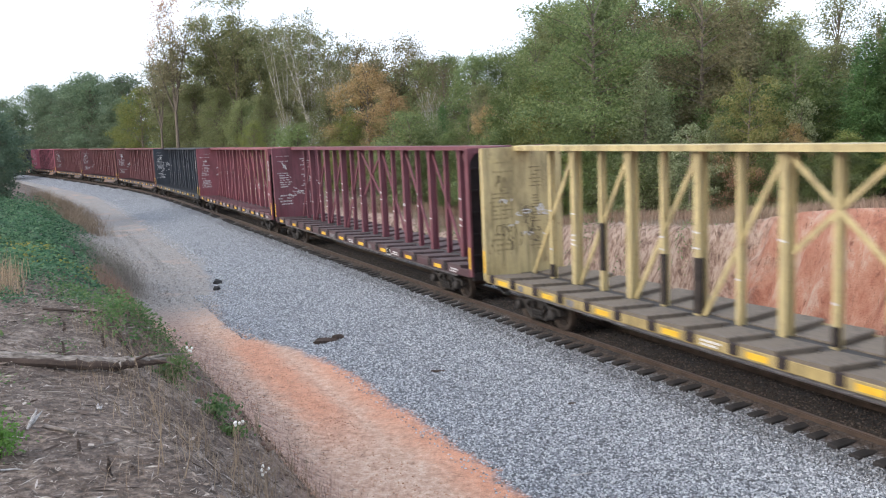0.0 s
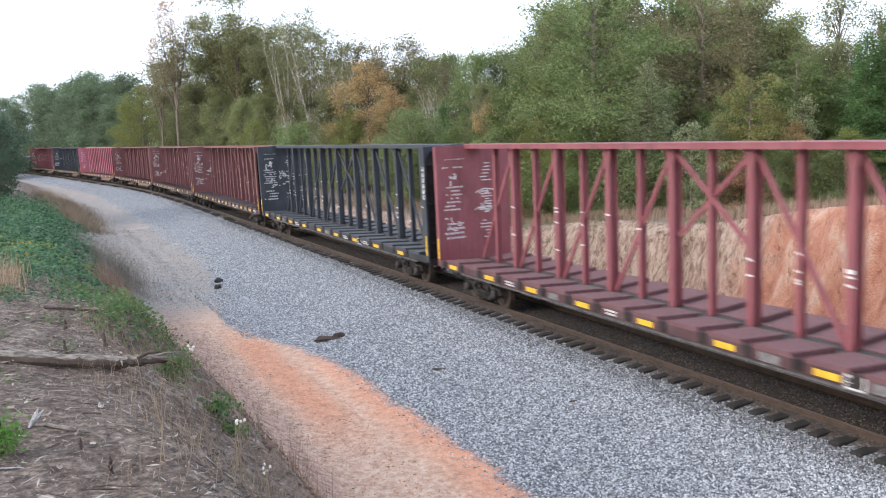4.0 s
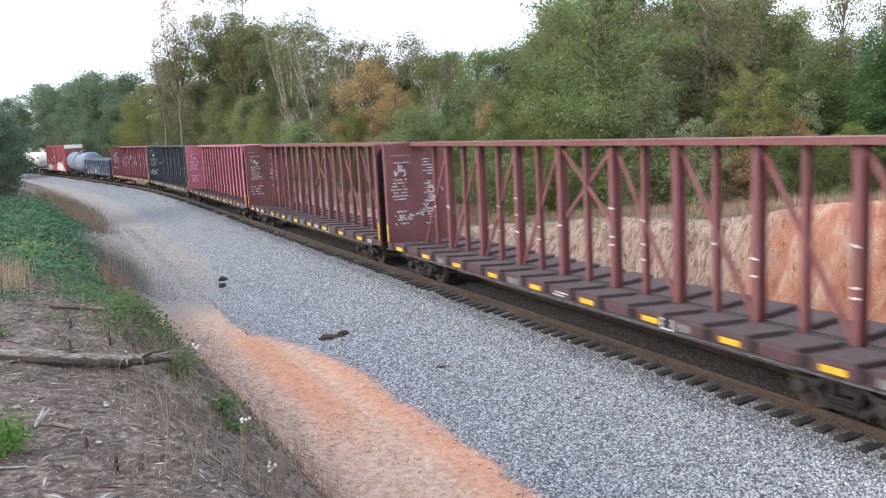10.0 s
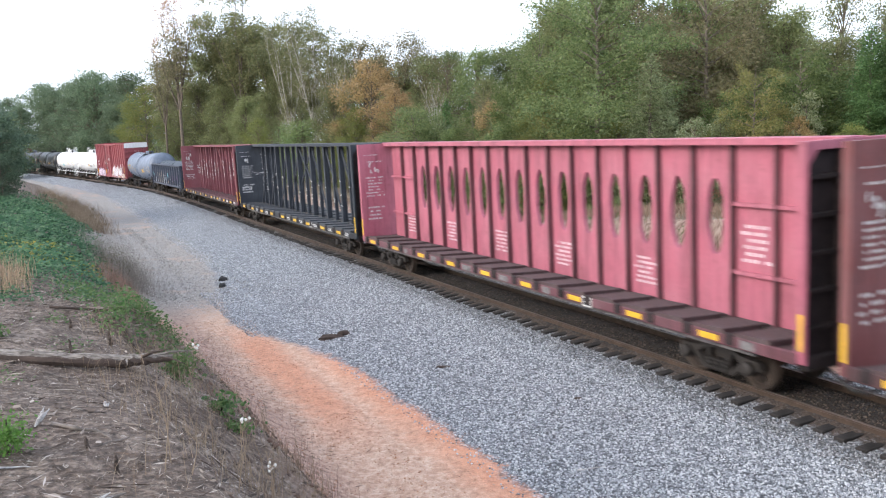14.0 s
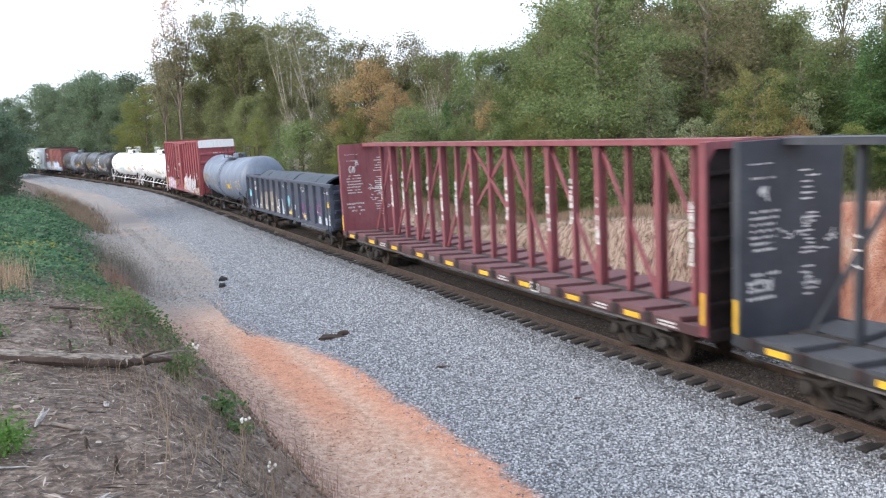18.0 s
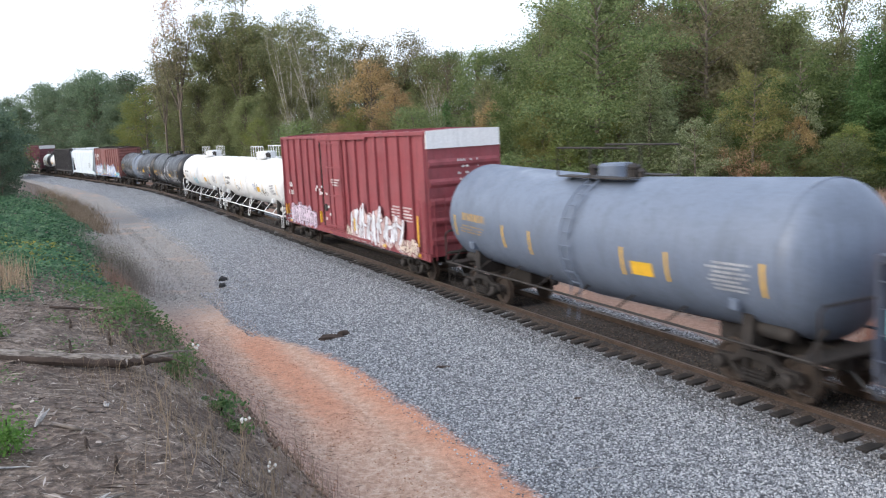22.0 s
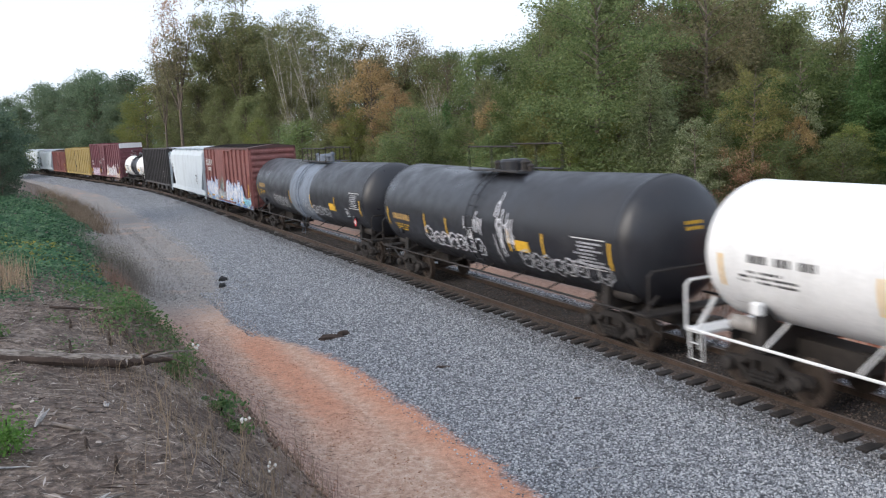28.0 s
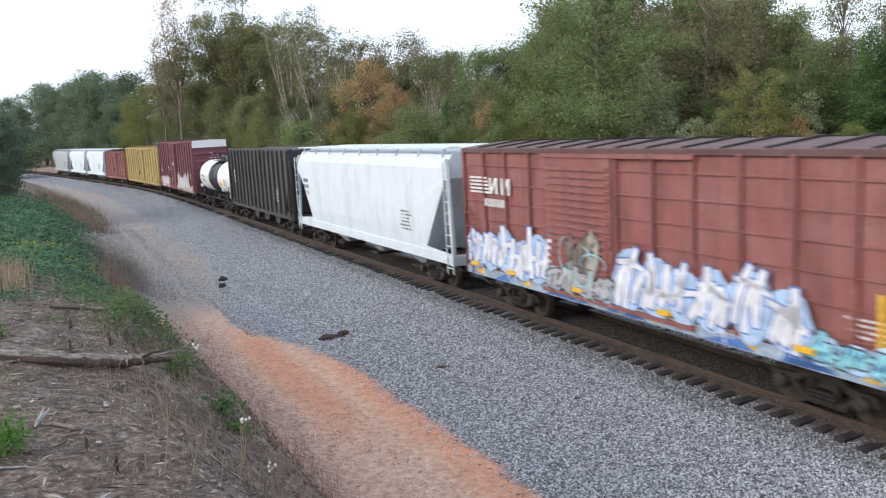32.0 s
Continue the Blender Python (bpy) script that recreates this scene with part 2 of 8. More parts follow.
    verge = mix(n, l, ramp(n, l, tuft, BW(0.5, 0.64)), tan, ramp(n, l, grit, [(0.3, (0.07, 0.058, 0.043)), (0.7, (0.25, 0.205, 0.155))]))
    far_on = span(rough_s, 24, 28)
    path = mix(n, l, far_on, clay, apron)
    # the gravel spreads over the path where the path ends
    reach = sums(n, l, "MULTIPLY", span(s, 16.5, 23.5), 1.6)
    reach = sums(n, l, "SUBTRACT", reach, sums(n, l, "MULTIPLY", span(s, 25, 40), 2.3))
    c = mix(n, l, span(sums(n, l, "SUBTRACT", edge, reach), 6.5, 6.85), stone, path)
    c = mix(n, l, band(9.4, 0.4), c, mix(n, l, far_on, slope, verge))
    c = mix(n, l, band(11.5, 0.6), c, soil)
    # the far side: dark ballast edge, clay cut, dry field
    cut = ramp(n, l, noisy(n, l, coords(n, l, scale=(1.2, 1.2, 0.5)), 1.1, 8, 0.7), [(0.28, (0.13, 0.055, 0.038)), (0.42, (0.30, 0.125, 0.08)), (0.54, (0.38, 0.195, 0.135)), (0.64, (0.43, 0.30, 0.23)), (0.78, (0.34, 0.25, 0.20))])
    # shaded crevices painted into the cut's colour as upright dark noise
    crevice = noisy(n, l, coords(n, l, scale=(2.6, 2.6, 0.55)), 1.7, 9, 0.78)
    grey_cut = ramp(n, l, crevice, [(0.34, (0.06, 0.038, 0.03)), (0.43, (0.18, 0.115, 0.085)), (0.51, (0.31, 0.22, 0.17)), (0.6, (0.39, 0.305, 0.245)), (0.72, (0.33, 0.20, 0.14))])
    cut = mix(n, l, ramp(n, l, crevice, [(0.34, (1, 1, 1)), (0.44, (0, 0, 0))]), cut, (0.17, 0.07, 0.045))
    gs = n.new("ShaderNodeMapRange")
    gs.inputs["From Min"].default_value, gs.inputs["From Max"].default_value = 13.2, 15.2
    l.new(sums(n, l, "ADD", s, sums(n, l, "MULTIPLY", sums(n, l, "SUBTRACT", mid, 0.5), 5.0)), gs.inputs["Value"])
    cut = mix(n, l, gs.outputs[0], cut, grey_cut)
    flat_clay = mix(n, l, 0.6, ramp(n, l, tuft, [(0.3, (0.30, 0.17, 0.12)), (0.5, (0.46, 0.28, 0.20)), (0.7, (0.56, 0.38, 0.29))]), gritty, "MULTIPLY")
    field = ramp(n, l, mid, [(0.3, (0.10, 0.075, 0.048)), (0.7, (0.21, 0.165, 0.115))])
    f1 = mix(n, l, band(-2.75, 0.3), mix(n, l, span(edge, -4.6, -4.0), cut, flat_clay), stone)
    f2 = mix(n, l, band(-7.4, 0.35), field, f1)
    side = n.new("ShaderNodeMapRange")
    side.inputs["From Min"].default_value, side.inputs["From Max"].default_value = -0.1, 0.1
    l.new(d, side.inputs["Value"])
    c = mix(n, l, side.outputs[0], f2, c)
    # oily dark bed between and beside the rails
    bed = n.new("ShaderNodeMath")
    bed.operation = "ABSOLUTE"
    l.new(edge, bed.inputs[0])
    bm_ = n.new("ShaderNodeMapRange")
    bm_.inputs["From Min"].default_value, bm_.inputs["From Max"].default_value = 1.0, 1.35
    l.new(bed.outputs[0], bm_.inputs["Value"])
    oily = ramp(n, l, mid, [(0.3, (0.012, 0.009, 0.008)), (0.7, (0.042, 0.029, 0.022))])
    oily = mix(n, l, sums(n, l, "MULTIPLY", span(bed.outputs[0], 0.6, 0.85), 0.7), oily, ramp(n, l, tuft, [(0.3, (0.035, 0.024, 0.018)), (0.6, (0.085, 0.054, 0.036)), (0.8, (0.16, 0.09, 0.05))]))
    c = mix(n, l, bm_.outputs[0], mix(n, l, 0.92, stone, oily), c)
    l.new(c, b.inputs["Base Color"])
    bump(n, l, b, sums(n, l, "ADD", sums(n, l, "MULTIPLY", vo.outputs["Distance"], -0.5), sums(n, l, "ADD", fine, mid)), 0.9, 0.05)
    return m


GROUND = ground_material()
STEEL = plain("dark_bogie_steel", (0.026, 0.021, 0.018), 0.75, 0.0, 0.5, 4)
WHEEL = plain("worn_wheel_steel", (0.085, 0.065, 0.052), 0.5, 0.4, 0.4, 5)
RAIL = plain("rusty_rail", (0.085, 0.058, 0.043), 0.6, 0.3, 0.35, 3)
SHINE = plain("polished_rail_head", (0.15, 0.12, 0.10), 0.5, 0.5, 0.2, 5)
TIE = plain("creosoted_timber", (0.024, 0.02, 0.018), 0.9, 0, 0.6, 5)
BARK = plain("grey_bark", (0.16, 0.13, 0.10), 0.9, 0, 0.5, 7)
PALEBARK = plain("pale_bark", (0.40, 0.37, 0.325), 0.9, 0, 0.4, 6)
WHITE = plain("white_marking", (0.62, 0.61, 0.60), 0.6, 0, 0.25, 8)
YELLOW = plain("yellow_marking", (0.72, 0.42, 0.03), 0.55, 0, 0.2, 8)
BLACKM = plain("black_marking", (0.03, 0.03, 0.032), 0.6, 0, 0.3, 8)
PALEPINK = plain("pinkish_white_marking", (0.66, 0.50, 0.53), 0.6, 0, 0.3, 8)
DUSTY = plain("dusty_worn_paint", (0.17, 0.16, 0.16), 0.85, 0, 0.5, 9)
END_DARK = plain("dark_end_steel", (0.022, 0.014, 0.014), 0.85, 0, 0.6, 4)
RED_SIGN = plain("red_sign_paint", (0.55, 0.04, 0.05), 0.5, 0, 0.15, 8)

# ---------------------------------------------------------------- mesh helpers


class Shape:
    """Collects vertices and faces of one mesh."""

    def __init__(self):
        self.v, self.f = [], []

    def add(self, verts, faces):
        k = len(self.v)
        self.v += [tuple(p) for p in verts]
        self.f += [tuple(i + k for i in q) for q in faces]
        return self

    def box(self, x0, x1, y0, y1, z0, z1, m=None, c=0.0):
        """A box, with its twelve edges cut off by c."""
        if c <= 0:
            p = [(x, y, z) for z in (z0, z1) for y in (y0, y1) for x in (x0, x1)]
            q = [(0, 2, 3, 1), (4, 5, 7, 6), (0, 1, 5, 4), (2, 6, 7, 3), (0, 4, 6, 2), (1, 3, 7, 5)]
        else:
            p, q = [], []
            b = bmesh.new()
            bmesh.ops.create_cube(b, size=1)
            for w in b.verts:
                w.co = ((x0 + x1) / 2 + w.co.x * (x1 - x0), (y0 + y1) / 2 + w.co.y * (y1 - y0), (z0 + z1) / 2 + w.co.z * (z1 - z0))
            bmesh.ops.bevel(b, geom=b.edges[:], offset=c, segments=1, affect="EDGES")
            b.verts.index_update()
            p = [tuple(w.co) for w in b.verts]
            q = [tuple(w.index for w in g.verts) for g in b.faces]
            b.free()
        if m is not None:
            p = [m @ Vector(a) for a in p]
        return self.add(p, q)

    def beam(self, a, b, w, h, up=(0, 0, 1)):
        """A bar of section w x h from a to b."""
        a, b = Vector(a), Vector(b)
        d = b - a
        x = d.normalized()
        y = Vector(up).cross(x)
        y = y.normalized() if y.length > 1e-4 else Vector((0, 1, 0))
        z = x.cross(y)
        m = Matrix((x, y, z)).transposed().to_4x4()
        m.translation = a
        return self.box(0, d.length, -w / 2, w / 2, -h / 2, h / 2, m)

    def tube(self, pts, r, n=6, cap=True):
        """A round bar through pts, with a radius or a list of radii."""
        pts = [Vector(p) for p in pts]
        rs = r if isinstance(r, (list, tuple)) else [r] * len(pts)
        vs, fs = [], []
        for i, p in enumerate(pts):
            d = (pts[min(i + 1, len(pts) - 1)] - pts[max(i - 1, 0)]).normalized()
            a = d.cross(Vector((0, 0, 1)))
            a = a.normalized() if a.length > 1e-3 else Vector((1, 0, 0))
            b = d.cross(a)
            for k in range(n):
                t = 2 * math.pi * k / n
                vs.append(p + rs[i] * (math.cos(t) * a + math.sin(t) * b))
        for i in range(len(pts) - 1):
            for k in range(n):
                fs.append((i * n + k, i * n + (k + 1) % n, (i + 1) * n + (k + 1) % n, (i + 1) * n + k))
        if cap:
            fs.append(tuple(range(n))[::-1])
            fs.append(tuple((len(pts) - 1) * n + k for k in range(n)))
        return self.add(vs, fs)

    def lathe(self, prof, n=24, axis="x", m=None, cap=True):
        """Turns a profile of (along, radius) round an axis."""
        vs, fs = [], []
        for a, r in prof:
            for k in range(n):
                t = 2 * math.pi * k / n
                u, w = r * math.cos(t), r * math.sin(t)
                p = (a, u, w) if axis == "x" else (u, a, w) if axis == "y" else (u, w, a)
                vs.append(Vector(p) if m is None else m @ Vector(p))
        for i in range(len(prof) - 1):
            for k in range(n):
                fs.append((i * n + k, i * n + (k + 1) % n, (i + 1) * n + (k + 1) % n, (i + 1) * n + k))
        if cap:
            fs.append(tuple(range(n))[::-1])
            fs.append(tuple((len(prof) - 1) * n + k for k in range(n)))
        return self.add(vs, fs)

    def prism(self, outline, axis, a, b):
        """A flat outline of (u, w) pushed along an axis from a to b."""
        n = len(outline)
        put = {"x": lambda u, w, t: (t, u, w), "y": lambda u, w, t: (u, t, w), "z": lambda u, w, t: (u, w, t)}[axis]
        vs = [put(u, w, t) for t in (a, b) for u, w in outline]
        fs = [tuple(range(n))[::-1], tuple(range(n, 2 * n))] + [(k, (k + 1) % n, n + (k + 1) % n, n + k) for k in range(n)]
        return self.add(vs, fs)

    def mesh(self, name, smooth_faces=False):
        me = bpy.data.meshes.new(name)
        me.from_pydata(self.v, [], self.f)
        b = bmesh.new()
        b.from_mesh(me)
        bmesh.ops.recalc_face_normals(b, faces=b.faces)
        b.to_mesh(me)
        b.free()
        if smooth_faces:
            me.shade_smooth()
            for e in me.edges:
                e.use_edge_sharp = False
            me.set_sharp_from_angle(angle=radians(35))
        return me


def part(name, shape, mat, parent, label="", m=None, round_=False):
    """One mesh object under a thing or under a part."""
    me = shape.mesh(name, round_) if isinstance(shape, Shape) else shape
    if not me.materials:
        me.materials.append(mat)
    ob = new(name, me)
    ob.parent = parent
    if m is not None:
        ob.matrix_basis = m
    if label:
        ob["label"] = label
    return ob


def thing(name, label, category, group="", kind="", m=None):
    ob = new(name)
    ob.empty_display_size = 0.2
    if m is not None:
        ob.matrix_basis = m
    return tagged(ob, label, category, group, kind)


def quads_mesh(name, centres, us, vs, mat):
    """A mesh of loose four-cornered leaves, from arrays of centres and half axes."""
    n = len(centres)
    co = np.empty((n, 4, 3), np.float32)
    co[:, 0], co[:, 1], co[:, 2], co[:, 3] = centres - us, centres - vs * 0.75, centres + us, centres + vs
    me = bpy.data.meshes.new(name)
    me.vertices.add(n * 4)
    me.vertices.foreach_set("co", co.ravel())
    me.loops.add(n * 4)
    me.loops.foreach_set("vertex_index", np.arange(n * 4, dtype=np.int32))
    me.polygons.add(n)
    me.polygons.foreach_set("loop_start", np.arange(0, n * 4, 4, dtype=np.int32))
    me.polygons.foreach_set("loop_total", np.full(n, 4, dtype=np.int32))
    me.update(calc_edges=True)
    me.materials.append(mat)
    return me


def leaves(rng, centres, size, flat=0.0):
    """Half axes of randomly turned leaves."""
    n = len(centres)
    u = rng.normal(size=(n, 3))
    u[:, 2] *= 1 - flat * 0.6
    u /= np.linalg.norm(u, axis=1, keepdims=True)
    w = rng.normal(size=(n, 3))
    w -= (w * u).sum(1, keepdims=True) * u
    w /= np.linalg.norm(w, axis=1, keepdims=True)
    k = size * rng.uniform(0.6, 1.4, (n, 1))
    return u * k, w * k * rng.uniform(0.45, 0.8, (n, 1))


# ---------------------------------------------------------------- ground


def axis_lines(spans):
    out = []
    for a, b, step in spans:
        out.append(np.arange(a, b, step))
    out.append([spans[-1][1]])
    return np.concatenate(out)


def build_ground():
    gx = axis_lines([(-2400, -600, 300), (-600, -150, 50), (-150, -40, 4), (-40, -14, 0.6), (-14, 30, 0.17), (30, 45, 0.5), (45, 150, 5), (150, 600, 50), (600, 2400, 300)])
    gy = axis_lines([(-2400, -300, 300), (-300, -20, 20), (-20, 2, 1.0), (2, 30, 0.17), (30, 60, 0.5), (60, 200, 4), (200, 600, 50), (600, 3000, 300)])
    x, y = np.meshgrid(gx, gy)
    sh = x.shape
    x, y = x.ravel(), y.ravel()
    z, s, d = ground_height(x, y)
    me = bpy.data.meshes.new("ground")
    me.vertices.add(len(x))
    me.vertices.foreach_set("co", np.stack([x, y, z], 1).astype(np.float32).ravel())
    idx = np.arange(len(x)).reshape(sh)
    q = np.stack([idx[:-1, :-1], idx[:-1, 1:], idx[1:, 1:], idx[1:, :-1]], -1).reshape(-1, 4)
    me.loops.add(q.size)
    me.loops.foreach_set("vertex_index", q.ravel().astype(np.int32))
    me.polygons.add(len(q))
    me.polygons.foreach_set("loop_start", np.arange(0, q.size, 4, dtype=np.int32))
    me.polygons.foreach_set("loop_total", np.full(len(q), 4, dtype=np.int32))
    me.update(calc_edges=True)
    at = me.attributes.new("zone", "FLOAT_VECTOR", "POINT")
    at.data.foreach_set("vector", np.stack([d, s, z], 1).astype(np.float32).ravel())
    me.shade_smooth()
    me.materials.append(GROUND)
    tagged(new("ground", me), "gravel ballast, orange clay path, bare earth bank and clay cut", "ground", kind="structure")


build_ground()


def height_at(x, y):
    return float(ground_height(np.array([x]), np.array([y]))[0][0])


# ---------------------------------------------------------------- rails and ties


def sweep(outline, lat, s_list):
    sh = Shape()
    n = len(outline)
    vs = [on_track(s, lat + u, w) for s in s_list for u, w in outline]
    fs = [(i * n + k, i * n + (k + 1) % n, (i + 1) * n + (k + 1) % n, (i + 1) * n + k) for i in range(len(s_list) - 1) for k in range(n)]
    return sh.add(vs, fs)


def build_track():
    s_list = [*np.arange(-220, -20, 10), *np.arange(-20, 60, 1.0), *np.arange(60, 260, 3), *np.arange(260, 620, 12)]
    web = [(-0.075, -0.17), (0.075, -0.17), (0.07, -0.155), (0.014, -0.135), (0.014, -0.045), (0.036, -0.03), (0.036, -0.006), (-0.036, -0.006), (-0.036, -0.03), (-0.014, -0.045), (-0.014, -0.135), (-0.07, -0.155)]
    head = [(-0.035, -0.006), (0.035, -0.006), (0.03, 0.0), (-0.03, 0.0)]
    for lat in (0.752, -0.752):
        r = tagged(new("rail", sweep(web, lat, s_list).mesh("rail")), "rusty brown steel rail with a worn bright head", "rail", "pair of rails", "structure")
        r.data.materials.append(RAIL)
        part("rail_head", sweep(head, lat, s_list), SHINE, r, "polished running surface")
    bed = tagged(new("railway_ties"), "dark creosoted wooden railway ties half sunk in gravel", "railway ties", kind="structure")
    base = Shape().box(-0.115, 0.115, -1.37, 1.37, -0.36, -0.16, c=0.012).mesh("tie")
    base.materials.append(TIE)
    rng = random.Random(4)
    many = Shape()
    for i, s in enumerate(np.arange(-30, 330, 0.483)):
        a = on_track(s)
        t = float(np.interp(s, SS, TH))
        m = Matrix.Translation(a) @ Matrix.Rotation(t + math.pi / 2 + rng.uniform(-0.02, 0.02), 4, "Z") @ Matrix.Rotation(-BANK, 4, "X") @ Matrix.Translation((rng.uniform(-0.02, 0.02), rng.uniform(-0.06, 0.06), rng.uniform(-0.02, 0.012)))
        if -1 < s < 120:
            part("tie", base, TIE, bed, m=m)
        else:
            many.box(-0.115, 0.115, -1.37, 1.37, -0.36, -0.16, m)
    tagged(part("distant_ties", many, TIE, bed), kind="stuff")


build_track()

# ---------------------------------------------------------------- freight cars
# Car space: x forwards along the travel, -y the camera's side, z up from the rail heads.
CARS = []
WHEELS = []
R_WHEEL = 0.457
_bogie = {}


def bogie_meshes():
    if _bogie:
        return _bogie
    f = Shape()
    for y in (-1.0, 1.0):
        f.prism([(-1.18, 0.50), (-1.1, 0.66), (-0.62, 0.68), (-0.36, 0.86), (0.36, 0.86), (0.62, 0.68), (1.1, 0.66), (1.18, 0.50), (1.1, 0.46), (0.62, 0.53), (0.34, 0.71), (-0.34, 0.71), (-0.62, 0.53), (-1.1, 0.46)], "y", y - 0.07, y + 0.07)
        f.prism([(-0.8, 0.54), (-0.42, 0.21), (0.42, 0.21), (0.8, 0.54), (0.64, 0.55), (0.36, 0.31), (-0.36, 0.31), (-0.64, 0.55)], "y", y - 0.06, y + 0.06)
        for x in (-0.29, 0.29):
            f.box(x - 0.045, x + 0.045, y - 0.05, y + 0.05, 0.28, 0.74)
    f.box(-0.2, 0.2, -0.95, 0.95, 0.5, 0.78)
    f.box(-0.16, 0.16, -0.3, 0.3, 0.78, 0.9)
    _bogie["side_frames"] = f.mesh("side_frames")
    _bogie["spring"] = Shape().lathe([(0.26, 0.07), (0.3, 0.08), (0.34, 0.065), (0.38, 0.08), (0.42, 0.065), (0.46, 0.08), (0.5, 0.07)], 8, "z").mesh("spring")
    _bogie["bearing_cap"] = Shape().lathe([(-0.16, 0.1), (-0.12, 0.15), (0.12, 0.15), (0.16, 0.1)], 12, "y").mesh("bearing_cap")
    w = Shape()
    for y in (-0.752, 0.752):
        o = 1 if y > 0 else -1
        w.lathe([(y - o * 0.07, 0.36), (y - o * 0.07, R_WHEEL + 0.025), (y - o * 0.04, R_WHEEL + 0.025), (y - o * 0.035, R_WHEEL), (y + o * 0.065, R_WHEEL - 0.005), (y + o * 0.065, 0.37), (y + o * 0.02, 0.34), (y + o * 0.02, 0.18), (y + o * 0.08, 0.15), (y + o * 0.08, 0.02)], 24, "y")
    w.lathe([(-1.02, 0.08), (1.02, 0.08)], 10, "y")
    for y in (-0.78, 0.78):
        for k in range(5):
            a = k * 2 * math.pi / 5
            w.box(-0.035, 0.035, y - 0.012, y + 0.012, 0.2, 0.32, Matrix.Rotation(a, 4, "Y"))
    _bogie["wheelset"] = w.mesh("wheelset", True)
    return _bogie


def bogie(car, x):
    g = bogie_meshes()
    b = part("bogie", g["side_frames"], STEEL, car, "dark grimy cast steel bogie", Matrix.Translation((x, 0, 0)))
    for y in (-1.085, 1.085):
        for dx in (-0.22, 0.0, 0.22):
            part("spring", g["spring"], STEEL, b, m=Matrix.Translation((dx, y, 0)))
        for dx in (-0.89, 0.89):
            part("bearing_cap", g["bearing_cap"], STEEL, b, m=Matrix.Translation((dx, y, 0.49)))
    for dx in (-0.89, 0.89):
        w = part("wheelset", g["wheelset"], WHEEL, b, "worn steel wheels on an axle", Matrix.Translation((dx, 0, R_WHEEL)))
        WHEELS.append((w, dx, car, x + dx))
    return b


def couplers(car, half, z=0.88):
    """Knuckle couplers and air hoses at both ends; half is half the length over couplers."""
    for o in (-1, 1):
        c = Shape().beam((o * (half - 1.0), 0, z), (o * (half - 0.12), 0, z), 0.16, 0.18)
        c.box(min(o * (half - 0.2), o * (half + 0.1)), max(o * (half - 0.2), o * (half + 0.1)), -0.16, 0.12, z - 0.15, z + 0.15, c=0.04)
        part("coupler", c, STEEL, car)
        h = Shape().tube([(o * (half - 0.7), -0.45, z - 0.1), (o * (half - 0.45), -0.45, z - 0.3), (o * (half - 0.1), -0.4, z - 0.5), (o * (half + 0.05), -0.36, z - 0.42)], 0.03, 6)
        part("air_hose", h, BLACKM, car)


def start_car(name, label, category, front, rear, wheelbase=None, group="", inset=0.0):
    """A car between two couplings given by their way along the train."""
    car = thing(name, label, category, group)
    half = (rear - front) / 2
    a = half - 2.9 - inset if wheelbase is None else wheelbase / 2
    CARS.append((car, (front + rear) / 2, a))
    for x in (-a, a):
        bogie(car, x)
    couplers(car, half)
    return car, half


def bars(rng, x0, x1, z0, z1, rows, y, fill=0.75, h=0.6, axis="y"):
    """Rows of short flat bars, for lettering too small to read, on a side wall (axis y) or an end wall (axis x)."""
    sh = Shape()
    step = (z1 - z0) / rows
    for r in range(rows):
        x = x0 + rng.uniform(0, 0.2) * (x1 - x0)
        end = x1 - rng.uniform(0, 0.3) * (x1 - x0)
        while x < end:
            w = (rng.uniform(0.4, 0.75) if rows == 1 else rng.uniform(0.5, 1.6)) * step * h
            if rng.random() < fill:
                zz = z0 + (r + 0.5) * step
                if axis == "y":
                    sh.box(x, min(end, x + w), y - 0.004, y, zz - step * h / 2, zz + step * h / 2)
                else:
                    sh.box(y, y + 0.004, x, min(end, x + w), zz - step * h / 2, zz + step * h / 2)
            x += w + step * 0.25
    return sh


def stencil(name, shape, mat, car, label=""):
    return tagged(part(name, shape, mat, car, label), kind="stuff")


def scrawl(rng, x0, x1, z0, z1, y, axis="y", strokes=14, w=0.06):
    """Sprayed loops and strokes, a few millimetres proud of the wall."""
    sh = Shape()
    for k in range(strokes):
        cx = x0 + (k + rng.uniform(0.1, 0.9)) / strokes * (x1 - x0)
        cz = rng.uniform(z0, z1)
        n = 9
        a0, da = rng.uniform(0, 6.3), rng.choice((-1, 1)) * rng.uniform(1.5, 5)
        rx, rz = rng.uniform(0.25, 0.7) * (x1 - x0) / strokes * 1.3, rng.uniform(0.2, 0.5) * (z1 - z0)
        pts = [(cx + rx * math.cos(a0 + da * i / n) + 0.3 * rx * i / n, cz + rz * math.sin(a0 + da * i / n)) for i in range(n + 1)]
        for (ax, az), (bx, bz) in zip(pts, pts[1:]):
            dx, dz = bx - ax, bz - az
            q = math.hypot(dx, dz) or 1
            nx, nz = -dz / q * w / 2, dx / q * w / 2
            quad = [(ax - nx, az - nz), (bx - nx, bz - nz), (bx + nx, bz + nz), (ax + nx, az + nz)]
            off = 0.004 + 0.0004 * (k % 7)
            if axis == "y":
                sh.add([(u, y - off, t) for u, t in quad], [(0, 1, 2, 3)])
            else:
                sh.add([(y + off, u, t) for u, t in quad], [(0, 1, 2, 3)])
    return sh


